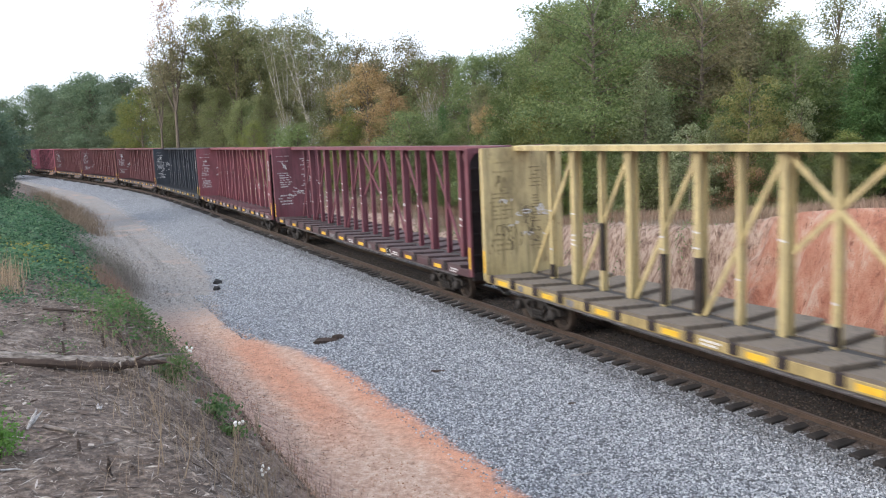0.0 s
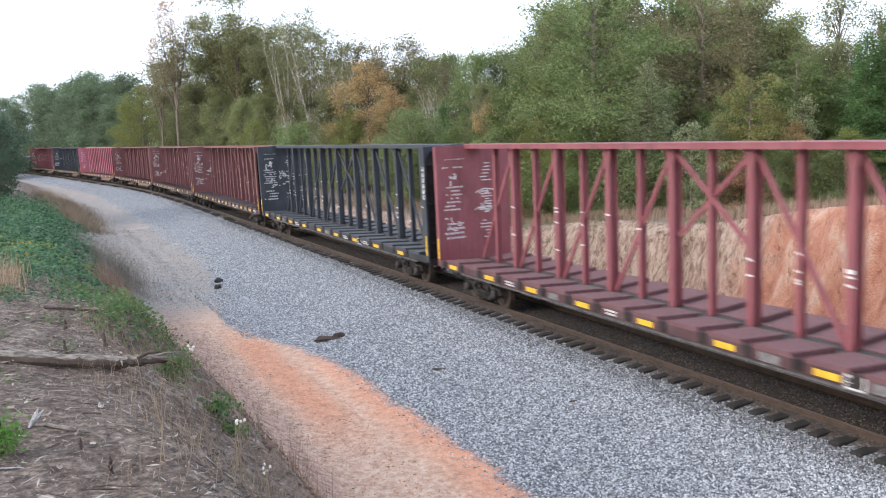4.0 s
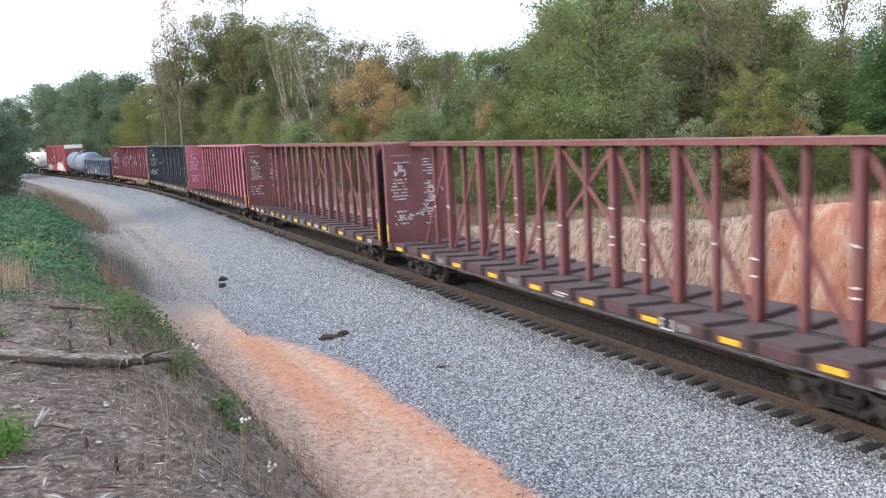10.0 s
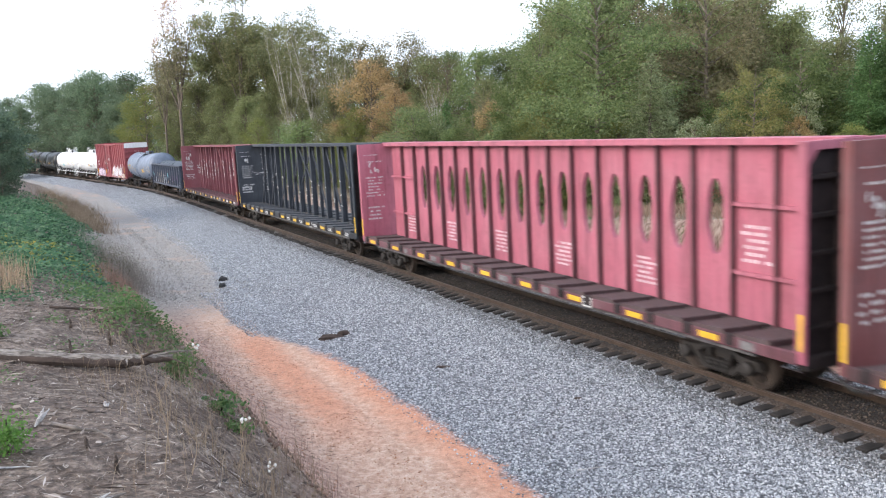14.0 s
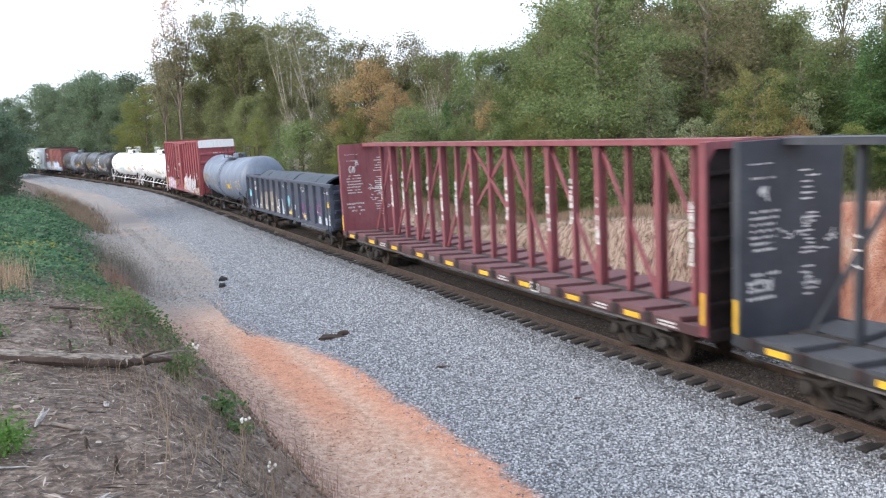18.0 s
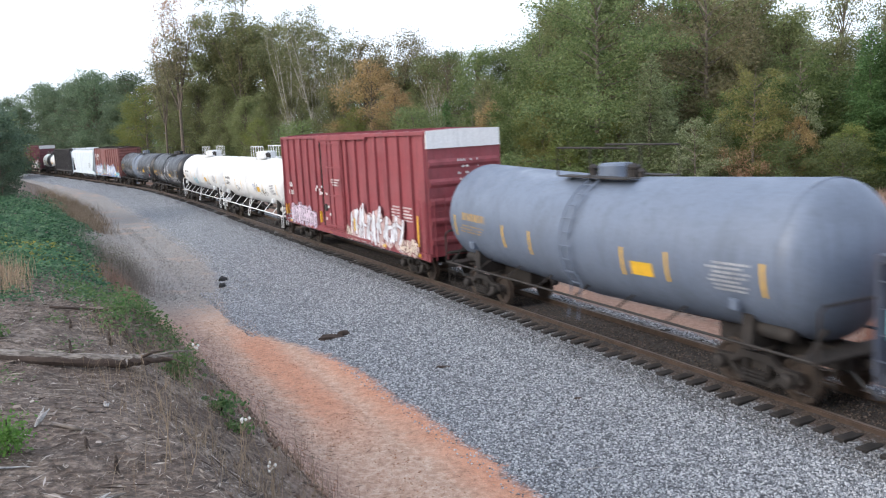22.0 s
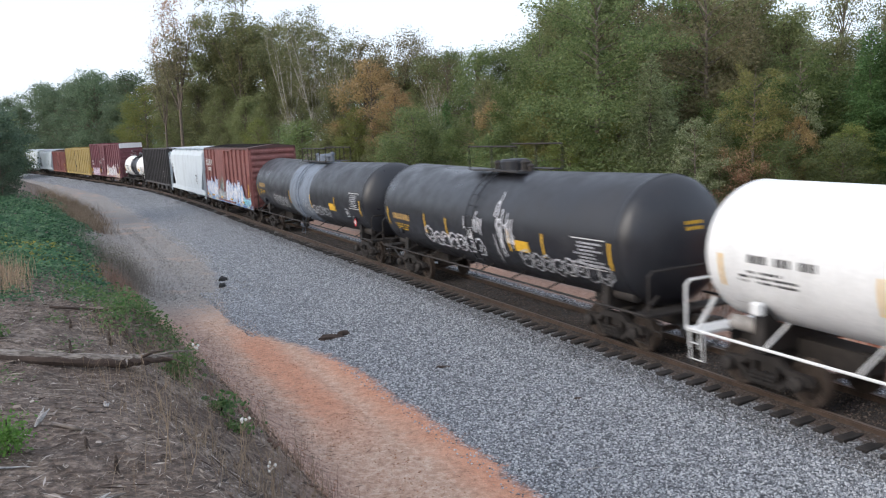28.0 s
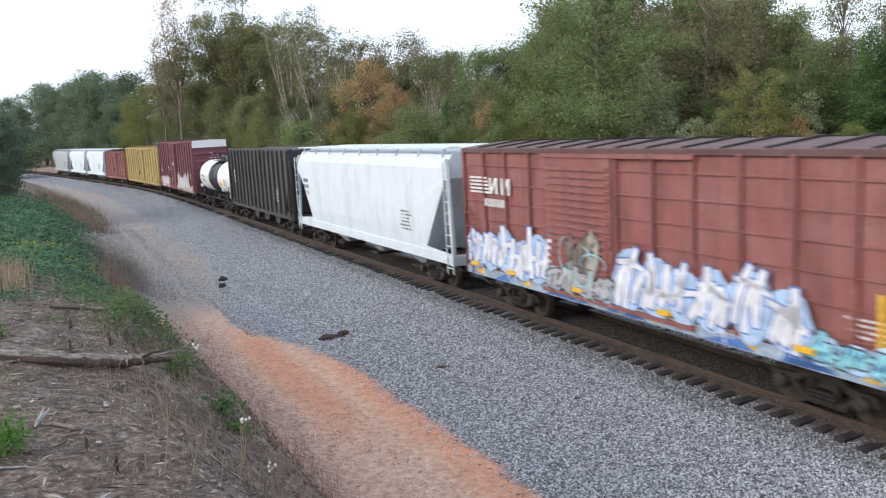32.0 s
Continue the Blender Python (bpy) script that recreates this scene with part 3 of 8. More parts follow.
def bubbles(rng, x0, x1, z0, z1, y, count, w=0.05):
    """A row of sprayed outline letters: uneven closed loops that touch, each with an inner curl."""
    sh = Shape()
    step, h = (x1 - x0) / count, z1 - z0
    for k in range(count):
        cx, cz = x0 + (k + 0.5) * step, (z0 + z1) / 2 + rng.uniform(-0.1, 0.1) * h
        for size, turn in ((1.0, 6.283), (rng.uniform(0.35, 0.55), rng.uniform(3.0, 5.5))):
            a0, n = rng.uniform(0, 6.28), 16
            rad = [rng.uniform(0.78, 1.15) for _ in range(n)] + [0]
            rad[n] = rad[0]
            pts = []
            for i in range(n + 1):
                a = a0 + turn * i / n
                pts.append((cx + size * rad[i] * step * 0.58 * math.cos(a) + 0.15 * step * math.sin(a), cz + size * rad[i] * h * 0.5 * math.sin(a)))
            off = 0.004 + 0.0005 * (k % 5)
            for (ax, az), (bx, bz) in zip(pts, pts[1:]):
                q = math.hypot(bx - ax, bz - az) or 1
                nx, nz = -(bz - az) / q * w / 2, (bx - ax) / q * w / 2
                sh.add([(ax - nx, y - off, az - nz), (bx - nx, y - off, bz - nz), (bx + nx, y - off, bz + nz), (ax + nx, y - off, az + nz)], [(0, 1, 2, 3)])
    return sh


def letters(rng, car, x0, x1, z0, z1, y, fills, edge, count, axis="y"):
    """Sprayed block letters: a dark outline, a coloured body and inner strokes, each on its own thin layer."""
    step = (x1 - x0) / count
    rim, inner = Shape(), Shape()
    fill_shapes = [Shape() for _ in fills]
    put = (lambda u, t, o: (u, y - o, t)) if axis == "y" else (lambda u, t, o: (y + o, u, t))
    for k in range(count):
        cx, hw = x0 + (k + 0.5) * step, step * rng.uniform(0.55, 0.75)
        hz = (z1 - z0) / 2 * rng.uniform(0.72, 1.08)
        cz = (z0 + z1) / 2 + rng.uniform(-0.12, 0.12) * (z1 - z0)
        tilt = rng.uniform(-0.3, 0.3)
        n = 20
        pts = []
        for i in range(n):
            a = 2 * math.pi * i / n
            r = 1 / max(abs(math.cos(a)), abs(math.sin(a))) ** 0.8 * rng.uniform(0.58, 1.12)
            u, t = hw * r * math.cos(a), hz * r * math.sin(a)
            pts.append((u + tilt * t, t))
        o = 0.0004 * (k % 2)
        rim.add([put(cx + u * 1.1, cz + t * 1.08, 0.004 + o) for u, t in pts], [tuple(range(n))])
        fill_shapes[k % len(fills)].add([put(cx + u * 0.96, cz + t * 0.96, 0.006 + o) for u, t in pts], [tuple(range(n))])
        for q in range(3):
            u0, u1 = rng.uniform(-0.6, 0.6) * hw, rng.uniform(-0.6, 0.6) * hw
            t0, t1 = rng.uniform(-0.7, 0.1) * hz, rng.uniform(-0.1, 0.7) * hz
            w = 0.035
            inner.add([put(cx + u0 - w, cz + t0, 0.009), put(cx + u0 + w, cz + t0, 0.009), put(cx + u1 + w, cz + t1, 0.009), put(cx + u1 - w, cz + t1, 0.009)], [(0, 1, 2, 3)])
    stencil("graffiti_outline", rim, edge, car)
    for sh, mt in zip(fill_shapes, fills):
        stencil("graffiti_fill", sh, mt, car)
    stencil("graffiti_stroke", inner, edge, car)


def ladder(car, x, y, z0, z1, mat, w=0.42, rungs=None, along="x"):
    """Two stiles and their rungs."""
    n = rungs or max(3, int((z1 - z0) / 0.36))
    d = (lambda u: (x + u, y)) if along == "x" else (lambda u: (x, y + u))
    a, b = d(-w / 2), d(w / 2)
    root = part("ladder", Shape().beam((*a, z0), (*a, z1), 0.035, 0.035, (1, 0, 0)), mat, car)
    part("stile", Shape().beam((*b, z0), (*b, z1), 0.035, 0.035, (1, 0, 0)), mat, root)
    rung = Shape().beam((0, 0, 0), (b[0] - a[0], b[1] - a[1], 0), 0.026, 0.026).mesh("rung")
    for k in range(n):
        part("rung", rung, mat, root, m=Matrix.Translation((*a, z0 + (k + 0.5) * (z1 - z0) / n)))


def centerbeam(label, front, rear, mat, beam_mat=None, deck_mat=None, solid=False, seed=0, marks="mixed", burnt=None, sill_mat=None, ink=WHITE, end_marks=False):
    car, half = start_car("centerbeam_flatcar", label, "freight car", front, rear, group="centerbeam flatcars")
    rng = random.Random(seed)
    beam_mat, deck_mat = beam_mat or mat, deck_mat or mat
    L, D, top, W = half - 0.52, 1.2, 5.1, 1.42
    for y in (-1, 1):
        sill = Shape().box(-L, L, min(y * W, y * (W - 0.09)), max(y * W, y * (W - 0.09)), 0.96, D, c=0.012)
        part("side_sill", sill, sill_mat or mat, car)
        part("lower_flange", Shape().box(-L + 1.2, L - 1.2, min(y * (W - 0.16), y * (W - 0.28)), max(y * (W - 0.16), y * (W - 0.28)), 0.84, 0.9), DUSTY, car, "dusty lower flange of the underframe")
    part("centre_sill", Shape().box(-half + 0.75, half - 0.75, -0.32, 0.32, 0.66, D - 0.03, c=0.015), STEEL, car)
    fl = Shape()
    for y in (-1, 1):
        fl.prism([(y * 0.12, D - 0.14), (y * (W - 0.09), D - 0.03), (y * (W - 0.09), D - 0.07), (y * 0.12, D - 0.18)], "x", -L, L)
    part("deck", fl, deck_mat, car, "worn dusty steel deck")
    n = 18
    bay = 2 * (L - 0.45) / n
    X = lambda i: -L + 0.45 + i * bay
    rm = Shape()
    for y in (-1, 1):
        xa, xb = -bay / 2 + 0.05, bay / 2 - 0.2
        rm.add([(x, y * u, z) for x in (xa, xb) for u, z in ((0.16, -0.09), (W - 0.01, -0.01), (W - 0.01, 0.10 if x == xb else 0.065), (0.16, 0.02 if x == xb else -0.015))], [(0, 1, 2, 3), (4, 7, 6, 5), (0, 4, 5, 1), (1, 5, 6, 2), (2, 6, 7, 3), (3, 7, 4, 0)])
    rm = rm.mesh("deck_riser")
    for i in range(n):
        part("deck_riser", rm, deck_mat, car, m=Matrix.Translation((X(i) + bay / 2, 0, D)))
    tc = Shape().box(-L - 0.05, L + 0.05, -0.3, 0.3, top - 0.02, top + 0.025, c=0.006)
    tc.box(-L, L, -0.3, -0.27, top - 0.12, top - 0.01)
    tc.box(-L, L, 0.27, 0.3, top - 0.12, top - 0.01)
    part("top_chord", tc, beam_mat, car)
    def i_post(w, h):
        """An I-shaped post with its flanges across the car."""
        t, k = 0.02, 0.012
        return Shape().prism([(-w, -h), (w, -h), (w, -h + t), (k, -h + t), (k, h - t), (w, h - t), (w, h), (-w, h), (-w, h - t), (-k, h - t), (-k, -h + t), (-w, -h + t)], "z", D - 0.2, top - 0.02)
    wide, slim = i_post(0.095, 0.135), i_post(0.062, 0.09)
    gusset = Shape().prism([(-0.19, top - 0.025), (0.19, top - 0.025), (0.1, top - 0.5), (-0.1, top - 0.5)], "y", -0.142, -0.136).mesh("gusset_plate")
    if not solid:
        pm = [wide.mesh("post"), slim.mesh("post")]
        for i in range(1, n):
            part("post", pm[i % 2], beam_mat, car, m=Matrix.Translation((X(i), 0, 0)))
            if i % 2 == 0:
                part("gusset_plate", gusset, beam_mat, car, m=Matrix.Translation((X(i), 0, 0)))
        for i in range(0, n, 2):
            a, b = X(i) + 0.1, X(i + 2) - 0.1
            lo, hi = D - 0.05, top - 0.22
            if i == n // 2 - 1 or i == n // 2:
                part("diagonal_brace", Shape().beam((a, -0.03, hi), (b, -0.03, D + 1.7), 0.05, 0.115), beam_mat, car)
                part("diagonal_brace", Shape().beam((a, 0.03, D + 1.7), (b, 0.03, hi), 0.05, 0.115), beam_mat, car)
            elif i < n / 2:
                part("diagonal_brace", Shape().beam((a, 0, lo), (b, 0, hi), 0.06, 0.115), beam_mat, car)
            else:
                part("diagonal_brace", Shape().beam((a, 0, hi), (b, 0, lo), 0.06, 0.115), beam_mat, car)
    else:
        for i in range(n):
            x = X(i)
            w = Shape()
            if 1 < i < n - 2:
                oval = [(0.27 * math.cos(2 * math.pi * k / 24) * rng.uniform(0.9, 1.06), (0.9 if k <= 12 else 0.85) * math.sin(2 * math.pi * k / 24) * rng.uniform(0.96, 1.04)) for k in range(24)]
                cz, hw, hh = 3.35, bay / 2, (top - 0.02 - (D - 0.15)) / 2
                mid_z = (top - 0.02 + D - 0.15) / 2
                ring = []
                for k in range(24):
                    c_, s_ = math.cos(2 * math.pi * k / 24), math.sin(2 * math.pi * k / 24)
                    q = 1 / max(abs(c_), abs(s_))
                    ring.append((hw * max(-1, min(1, c_ * q)), hh * max(-1, min(1, s_ * q)) + mid_z - cz))
                vs = [(x + bay / 2 + u, y, cz + t) for y in (-0.06, 0.06) for loop in (oval, ring) for u, t in loop]
                fs = []
                for k in range(24):
                    j = (k + 1) % 24
                    fs += [(k, j, 24 + j, 24 + k), (48 + k, 72 + k, 72 + j, 48 + j), (k, 48 + k, 48 + j, j)]
                w.add(vs, fs)
            else:
                w.box(x, x + bay, -0.06, 0.06, D - 0.15, top - 0.02)
            part("web_panel", w, beam_mat, car)
            if i:
                part("rib", Shape().box(x - 0.03, x + 0.03, -0.21, -0.06, D - 0.15, top - 0.02), sill_mat or beam_mat, car)
            if i % 3 == 1 or i == n - 2:
                stencil("lettering", bars(rng, x + 0.12, x + bay - 0.12, 1.45 if i < n - 2 else 2.4, 2.2 if i < n - 2 else 3.3, 6, -0.066, 0.9, 0.5), PALEPINK, car)
            if i in (0, 1, n - 2, n - 1):
                for z in (2.2, 3.7):
                    part("stiffener", Shape().box(x + 0.035, x + bay - 0.035, -0.17, -0.06, z - 0.04, z + 0.04), beam_mat, car)
    for o in (-1, 1):
        x, xo = o * (L - 0.03), o * (L + 0.13)
        e = part("bulkhead", Shape().box(x - 0.03, x + 0.03, -W, W, D - 0.2, top), mat, car, "full-width ribbed end wall")
        # the outer side of each end wall is near black, darker than the car's paint
        part("end_sheet", Shape().box(min(x + o * 0.031, x + o * 0.05), max(x + o * 0.031, x + o * 0.05), -W + 0.12, W - 0.12, D - 0.18, top - 0.14), END_DARK, e, "dark outer face of the end wall")
        xc = o * (L + 0.14)
        for y in (-W + 0.045, W - 0.045):
            part("end_post", Shape().box(min(x, xc), max(x, xc), y - 0.045, y + 0.045, D - 0.2, top, c=0.008), mat, e)
        for y in (-0.45, 0.45):
            part("end_post", Shape().box(min(x + o * 0.051, xo), max(x + o * 0.051, xo), y - 0.05, y + 0.05, D - 0.18, top - 0.14), END_DARK, e)
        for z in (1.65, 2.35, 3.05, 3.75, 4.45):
            part("end_rib", Shape().box(min(x + o * 0.051, xo - o * 0.03), max(x + o * 0.051, xo - o * 0.03), -W + 0.091, W - 0.091, z - 0.04, z + 0.04), END_DARK, e)
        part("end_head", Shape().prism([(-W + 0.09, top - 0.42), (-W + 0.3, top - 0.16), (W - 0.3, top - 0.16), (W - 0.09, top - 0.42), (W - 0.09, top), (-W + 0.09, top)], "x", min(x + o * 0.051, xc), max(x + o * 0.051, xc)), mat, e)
        part("end_sill", Shape().box(min(x, xc), max(x, xc), -W + 0.091, W - 0.091, 0.86, 1.1, c=0.01), END_DARK, e)
    part("reflective_strip", Shape().box(L + 0.0, L + 0.1, -W - 0.006, -W, 1.25, 1.95), YELLOW, car)
    part("reflective_strip", Shape().box(-L - 0.1, -L - 0.0, -W - 0.006, -W, 1.25, 1.95), YELLOW, car)
    if end_marks:
        col = Shape()
        for k in range(6):
            z = 3.25 + k * 0.2
            col.box(L - 0.04, L + 0.11, -W - 0.005, -W, z, z + 0.05)
            col.box(L - 0.04, L + 0.0, -W - 0.005, -W, z + 0.05, z + 0.15)
            col.box(L + 0.07, L + 0.11, -W - 0.005, -W, z + 0.05, z + 0.15)
        stencil("upright_lettering", col, WHITE, car)
    xi = -L + 0.062
    for z, zz, rows in ((2.85, 3.75, 7), (1.85, 2.5, 4), (4.3, 4.42, 1), (4.6, 4.68, 1)):
        stencil("lettering", bars(rng, -W + 0.2, -0.35, z, zz, rows, xi, 0.85, 0.42, "x"), ink, car)
    stencil("emblem", scrawl(rng, -W + 0.42, -W + 0.8, 3.85, 4.2, xi, "x", 4, 0.06), ink, car)
    for z, zz, rows in ((1.8, 2.5, 6), (2.7, 3.6, 10), (3.8, 4.5, 6)):
        stack = Shape()
        for k in range(rows):
            q = z + (k + 0.5) * (zz - z) / rows
            w, c = rng.uniform(0.06, 0.22), 0.45 + rng.uniform(-0.12, 0.12)
            stack.box(xi, xi + 0.005, c - w, c + w, q - 0.018, q + 0.018)
        stencil("stacked_lettering", stack, ink, car)
    if burnt:
        for k in range(4):
            y, z = rng.uniform(-W + 0.15, 0.6), rng.uniform(1.4, 2.6)
            stencil("graffiti_scrawl", scrawl(rng, y, y + rng.uniform(0.4, 0.7), z, z + rng.uniform(0.3, 0.6), xi + 0.002, "x", 5, 0.025), BURNT, car)
    if marks != "none":
        for k in range(7):
            y, z = rng.uniform(-W + 0.2, 1.0), rng.uniform(2.0, 3.4)
            stencil("chalk_scrawl", scrawl(rng, y, y + rng.uniform(0.2, 0.6), z, z + rng.uniform(0.08, 0.25), xi + 0.004, "x", rng.randint(2, 5), 0.035), WHITE, car)
    for i in range(1, n):
        if solid:
            continue
        if burnt and rng.random() < 0.7:
            z0, z1 = (D + 0.02, rng.uniform(1.5, 2.7)) if rng.random() < 0.6 else (rng.uniform(1.7, 2.2), rng.uniform(2.8, 3.7))
            part("burnt_patch", Shape().box(X(i) - (0.065 if i % 2 else 0.098), X(i) + (0.065 if i % 2 else 0.098), -0.095 if i % 2 else -0.14, 0.0, z0, z1), burnt, car, "scorched black paint")
        if rng.random() < 0.75 and marks != "none":
            for q in range(rng.randint(1, 4)):
                z = rng.uniform(2.0, 3.3)
                hgt = rng.uniform(0.9, 1.4) if marks == "tall" else rng.uniform(0.05, 0.14)
                m = Matrix.Translation((X(i), -0.143, z if marks != "tall" else 2.6)) @ Matrix.Rotation(rng.uniform(-0.35, 0.35) if marks != "tall" else 0, 4, "Y")
                if marks == "tall":
                    chip, zz = Shape(), -rng.uniform(0.0, 0.5)
                    while zz < hgt:
                        step_ = rng.uniform(0.05, 0.16)
                        wl_, wr_ = rng.uniform(-0.09, -0.02), rng.uniform(0.02, 0.09)
                        if rng.random() < 0.8:
                            chip.add([m @ Vector(q) for q in ((wl_, 0.0025, zz), (wr_, 0.0025, zz + rng.uniform(-0.02, 0.02)), (wr_ * rng.uniform(0.6, 1.0), 0.0025, zz + step_), (wl_ * rng.uniform(0.6, 1.0), 0.0025, zz + step_ * 0.9))], [(0, 1, 2, 3)])
                        zz += step_ * rng.uniform(0.9, 1.2)
                    stencil("white_patch", chip, WHITE, car, "chipped white paint patch")
                else:
                    w, y = (0.06, -0.0915) if i % 2 else (0.092, -0.1365)
                    tilt = rng.uniform(-0.05, 0.03)
                    dash = Shape().add([(X(i) - w, y, z), (X(i) + w, y, z + tilt), (X(i) + w, y, z + tilt + 0.04), (X(i) - w, y, z + 0.05)], [(0, 1, 2, 3)])
                    stencil("chalk_mark", dash, WHITE, car)
                if marks == "tall":
                    break
    for i in range(n):
        x, k = X(i), rng.random()
        part("winch", Shape().box(x - 0.16, x + 0.08, -W - 0.04, -W + 0.06, 1.0, 1.24, c=0.02), END_DARK, car)
        if i % 2 == 0:
            part("reflector", Shape().box(x + 0.3, x + 0.85, -W - 0.006, -W, 1.01, 1.14), YELLOW, car)
        elif k < 0.3 and not solid:
            stencil("sill_lettering", bars(rng, x + 0.25, x + 0.95, 1.0, 1.16, 2, -W - 0.002, 1.0, 0.6), WHITE, car)
        elif k < 0.65:
            part("dusty_patch", Shape().box(x + 0.25, x + rng.uniform(0.5, 0.9), -W - 0.005, -W, 0.99, 1.16), DUSTY, car, "dusty patch of worn paint")
    plate = part("data_plate", Shape().box(L * 0.42 - 0.2, L * 0.42 + 0.2, -W - 0.01, -W, 0.94, 1.2), WHITE, car)
    for z in (0.98, 1.08):
        part("plate_window", Shape().box(L * 0.42 - 0.16, L * 0.42 + 0.16, -W - 0.014, -W - 0.01, z, z + 0.075), BLACKM, plate)
    return car


def tank_car(label, front, rear, mat, seed, R=1.5, zc=2.8, band=None, rail_mat=None, platform="small", marks=YELLOW, ink=WHITE, scrawls=(), gap=0.72, sag=0.0, strips=None, placard=2.5, data=None, text=0.0):
    car, half = start_car("tank_car", label, "tank car", front, rear, group="tank cars", inset=-0.45)
    rng = random.Random(seed)
    L = half - gap
    rm = rail_mat or STEEL
    hd = 0.62 * R * 0.8
    prof = []
    for k in range(9):
        a = math.pi / 2 * k / 8
        prof.append((-L + hd - hd * math.cos(a), max(0.02, R * math.sin(a))))
    prof += [(-p, r) for p, r in prof[::-1]]
    T = Matrix.Translation((0, 0, zc))

    def slope(shape):
        """Lowers a shape towards the car's middle, where the tank's two halves meet."""
        shape.v = [(x, y, z - sag * max(0.0, 1 - abs(x) / (L - hd))) for x, y, z in shape.v]
        return shape
    cut = next(i for i, q in enumerate(prof) if q[0] > 0)
    prof = prof[:cut] + [(0.0, R)] + prof[cut:]
    part("tank", slope(Shape().lathe(prof, 48, "x", T)), mat, car, round_=True)
    for x in (-L + hd, L - hd):
        part("weld_ring", Shape().lathe([(x - 0.05, R + 0.002), (x - 0.04, R + 0.008), (x + 0.04, R + 0.008), (x + 0.05, R + 0.002)], 48, "x", T, False), mat, car, round_=True)
    if band:
        part("centre_band", slope(Shape().lathe([(-1.8, R + 0.001), (-1.79, R + 0.006), (0.0, R + 0.006), (1.79, R + 0.006), (1.8, R + 0.001)], 48, "x", T, False)), band, car, "pale grey painted band", round_=True)
    for o in (-1, 1):
        x = o * (half - 2.5)
        part("saddle", Shape().prism([(-1.25, 0.95), (1.25, 0.95), (1.2, zc - 1.0), (0.8, zc - R + 0.12), (0, zc - R - 0.02), (-0.8, zc - R + 0.12), (-1.2, zc - R * 0.62)], "x", x - 0.14, x + 0.14), STEEL, car)
        part("stub_sill", Shape().box(min(o * (half - 4.2), o * (half - 0.75)), max(o * (half - 4.2), o * (half - 0.75)), -0.3, 0.3, 0.68, 1.12, c=0.02), STEEL, car)
        xe = o * (half - 0.62)
        part("end_platform", Shape().box(min(xe, xe - o * 0.55), max(xe, xe - o * 0.55), -1.45, 1.45, 1.06, 1.12), rm, car)
        part("end_railing", Shape().tube([(xe, -1.42, 1.1), (xe, -1.42, 2.05), (xe, -1.3, 2.15), (xe, 1.3, 2.15), (xe, 1.42, 2.05), (xe, 1.42, 1.1)], 0.03, 8), rm, car)
        for y in (-1.4, 1.4):
            st = Shape().tube([(xe - o * 0.1, y, 1.08), (xe - o * 0.1, y, 0.45), (xe - o * 0.5, y, 0.45), (xe - o * 0.5, y, 1.08)], 0.022, 6)
            part("step", st, rm, car)
            part("brace", Shape().beam((xe - o * 0.3, y, 1.1), (o * (L - 0.2), y * 0.62, zc - R * 0.72), 0.06, 0.06), rm, car)
        ladder(car, xe, -1.2, 0.6, 1.1, rm, 0.3, 2)
        part("brake_cylinder" if o > 0 else "air_reservoir", Shape().lathe([(-0.5, 0.05), (-0.45, 0.16), (0.45, 0.16), (0.5, 0.05)], 16, "x", Matrix.Translation((o * (half - 2.0), -0.95, 1.36))), P_SOOTW if mat is P_WHT else STEEL, car, round_=True)
        h = Shape()
        part("valve_box", h.box(min(o * (half - 2.75), o * (half - 2.5)), max(o * (half - 2.75), o * (half - 2.5)), -1.5, -1.3, 1.75, 2.0, c=0.03), mat, car)
    for y in (-1.46, 1.46):
        part("running_rail", Shape().tube([(-half + 0.7, y, 1.12), (half - 0.7, y, 1.12)], 0.032, 8), rm, car)
        for k in range(7):
            x = -L + hd + 1.4 + k * (2 * (L - hd) - 2.8) / 6
            part("rail_bracket", Shape().beam((x, y, 1.12), (x + 0.25, y * 0.72, zc - R * 0.80), 0.04, 0.04), rm, car)
    part("outlet_valve", Shape().lathe([(1.02, 0.1), (1.05, 0.16), (1.2, 0.16), (1.35, 0.22)], 14, "z"), STEEL, car)
    part("drain_pipe", Shape().tube([(-L * 0.6, -0.2, 1.1), (0, -0.25, 1.0), (L * 0.6, -0.2, 1.1)], 0.05, 8), STEEL, car)
    # top fittings
    zt = zc + R - sag
    mr, mh = ((0.42, 0.34) if band else (0.62, 0.4)) if platform == "big" else (0.45, 0.3)
    part("manway", Shape().lathe([(zt - 0.1, mr), (zt + mh, mr), (zt + mh + 0.06, mr * 0.9), (zt + mh + 0.08, 0.05)], 24, "z"), band or mat, car, round_=True)
    for x, r, hgt in (((-1.0, 0.12, 0.42), (0.85, 0.2, 0.36), (1.4, 0.1, 0.5)) if band else ((-0.85, 0.12, 0.28), (0.85, 0.14, 0.34), (1.15, 0.09, 0.22))):
        part("top_valve", Shape().lathe([(zt - 0.1, r), (zt + hgt * 0.7, r), (zt + hgt * 0.72, r * 1.25), (zt + hgt * 0.85, r * 1.25), (zt + hgt, r * 0.8), (zt + hgt + 0.04, r * 0.3)], 12, "z", Matrix.Translation((x, -0.1, 0))), P_VALVE if band else STEEL, car)
    big = platform == "big"
    pw, ph, py = (2.0, 0.66, 0.5) if band and big else (1.65, 0.72, 0.45) if big else (1.5, 0.75, 0.62)
    zp = zt + (0.06 if big else 0.05)
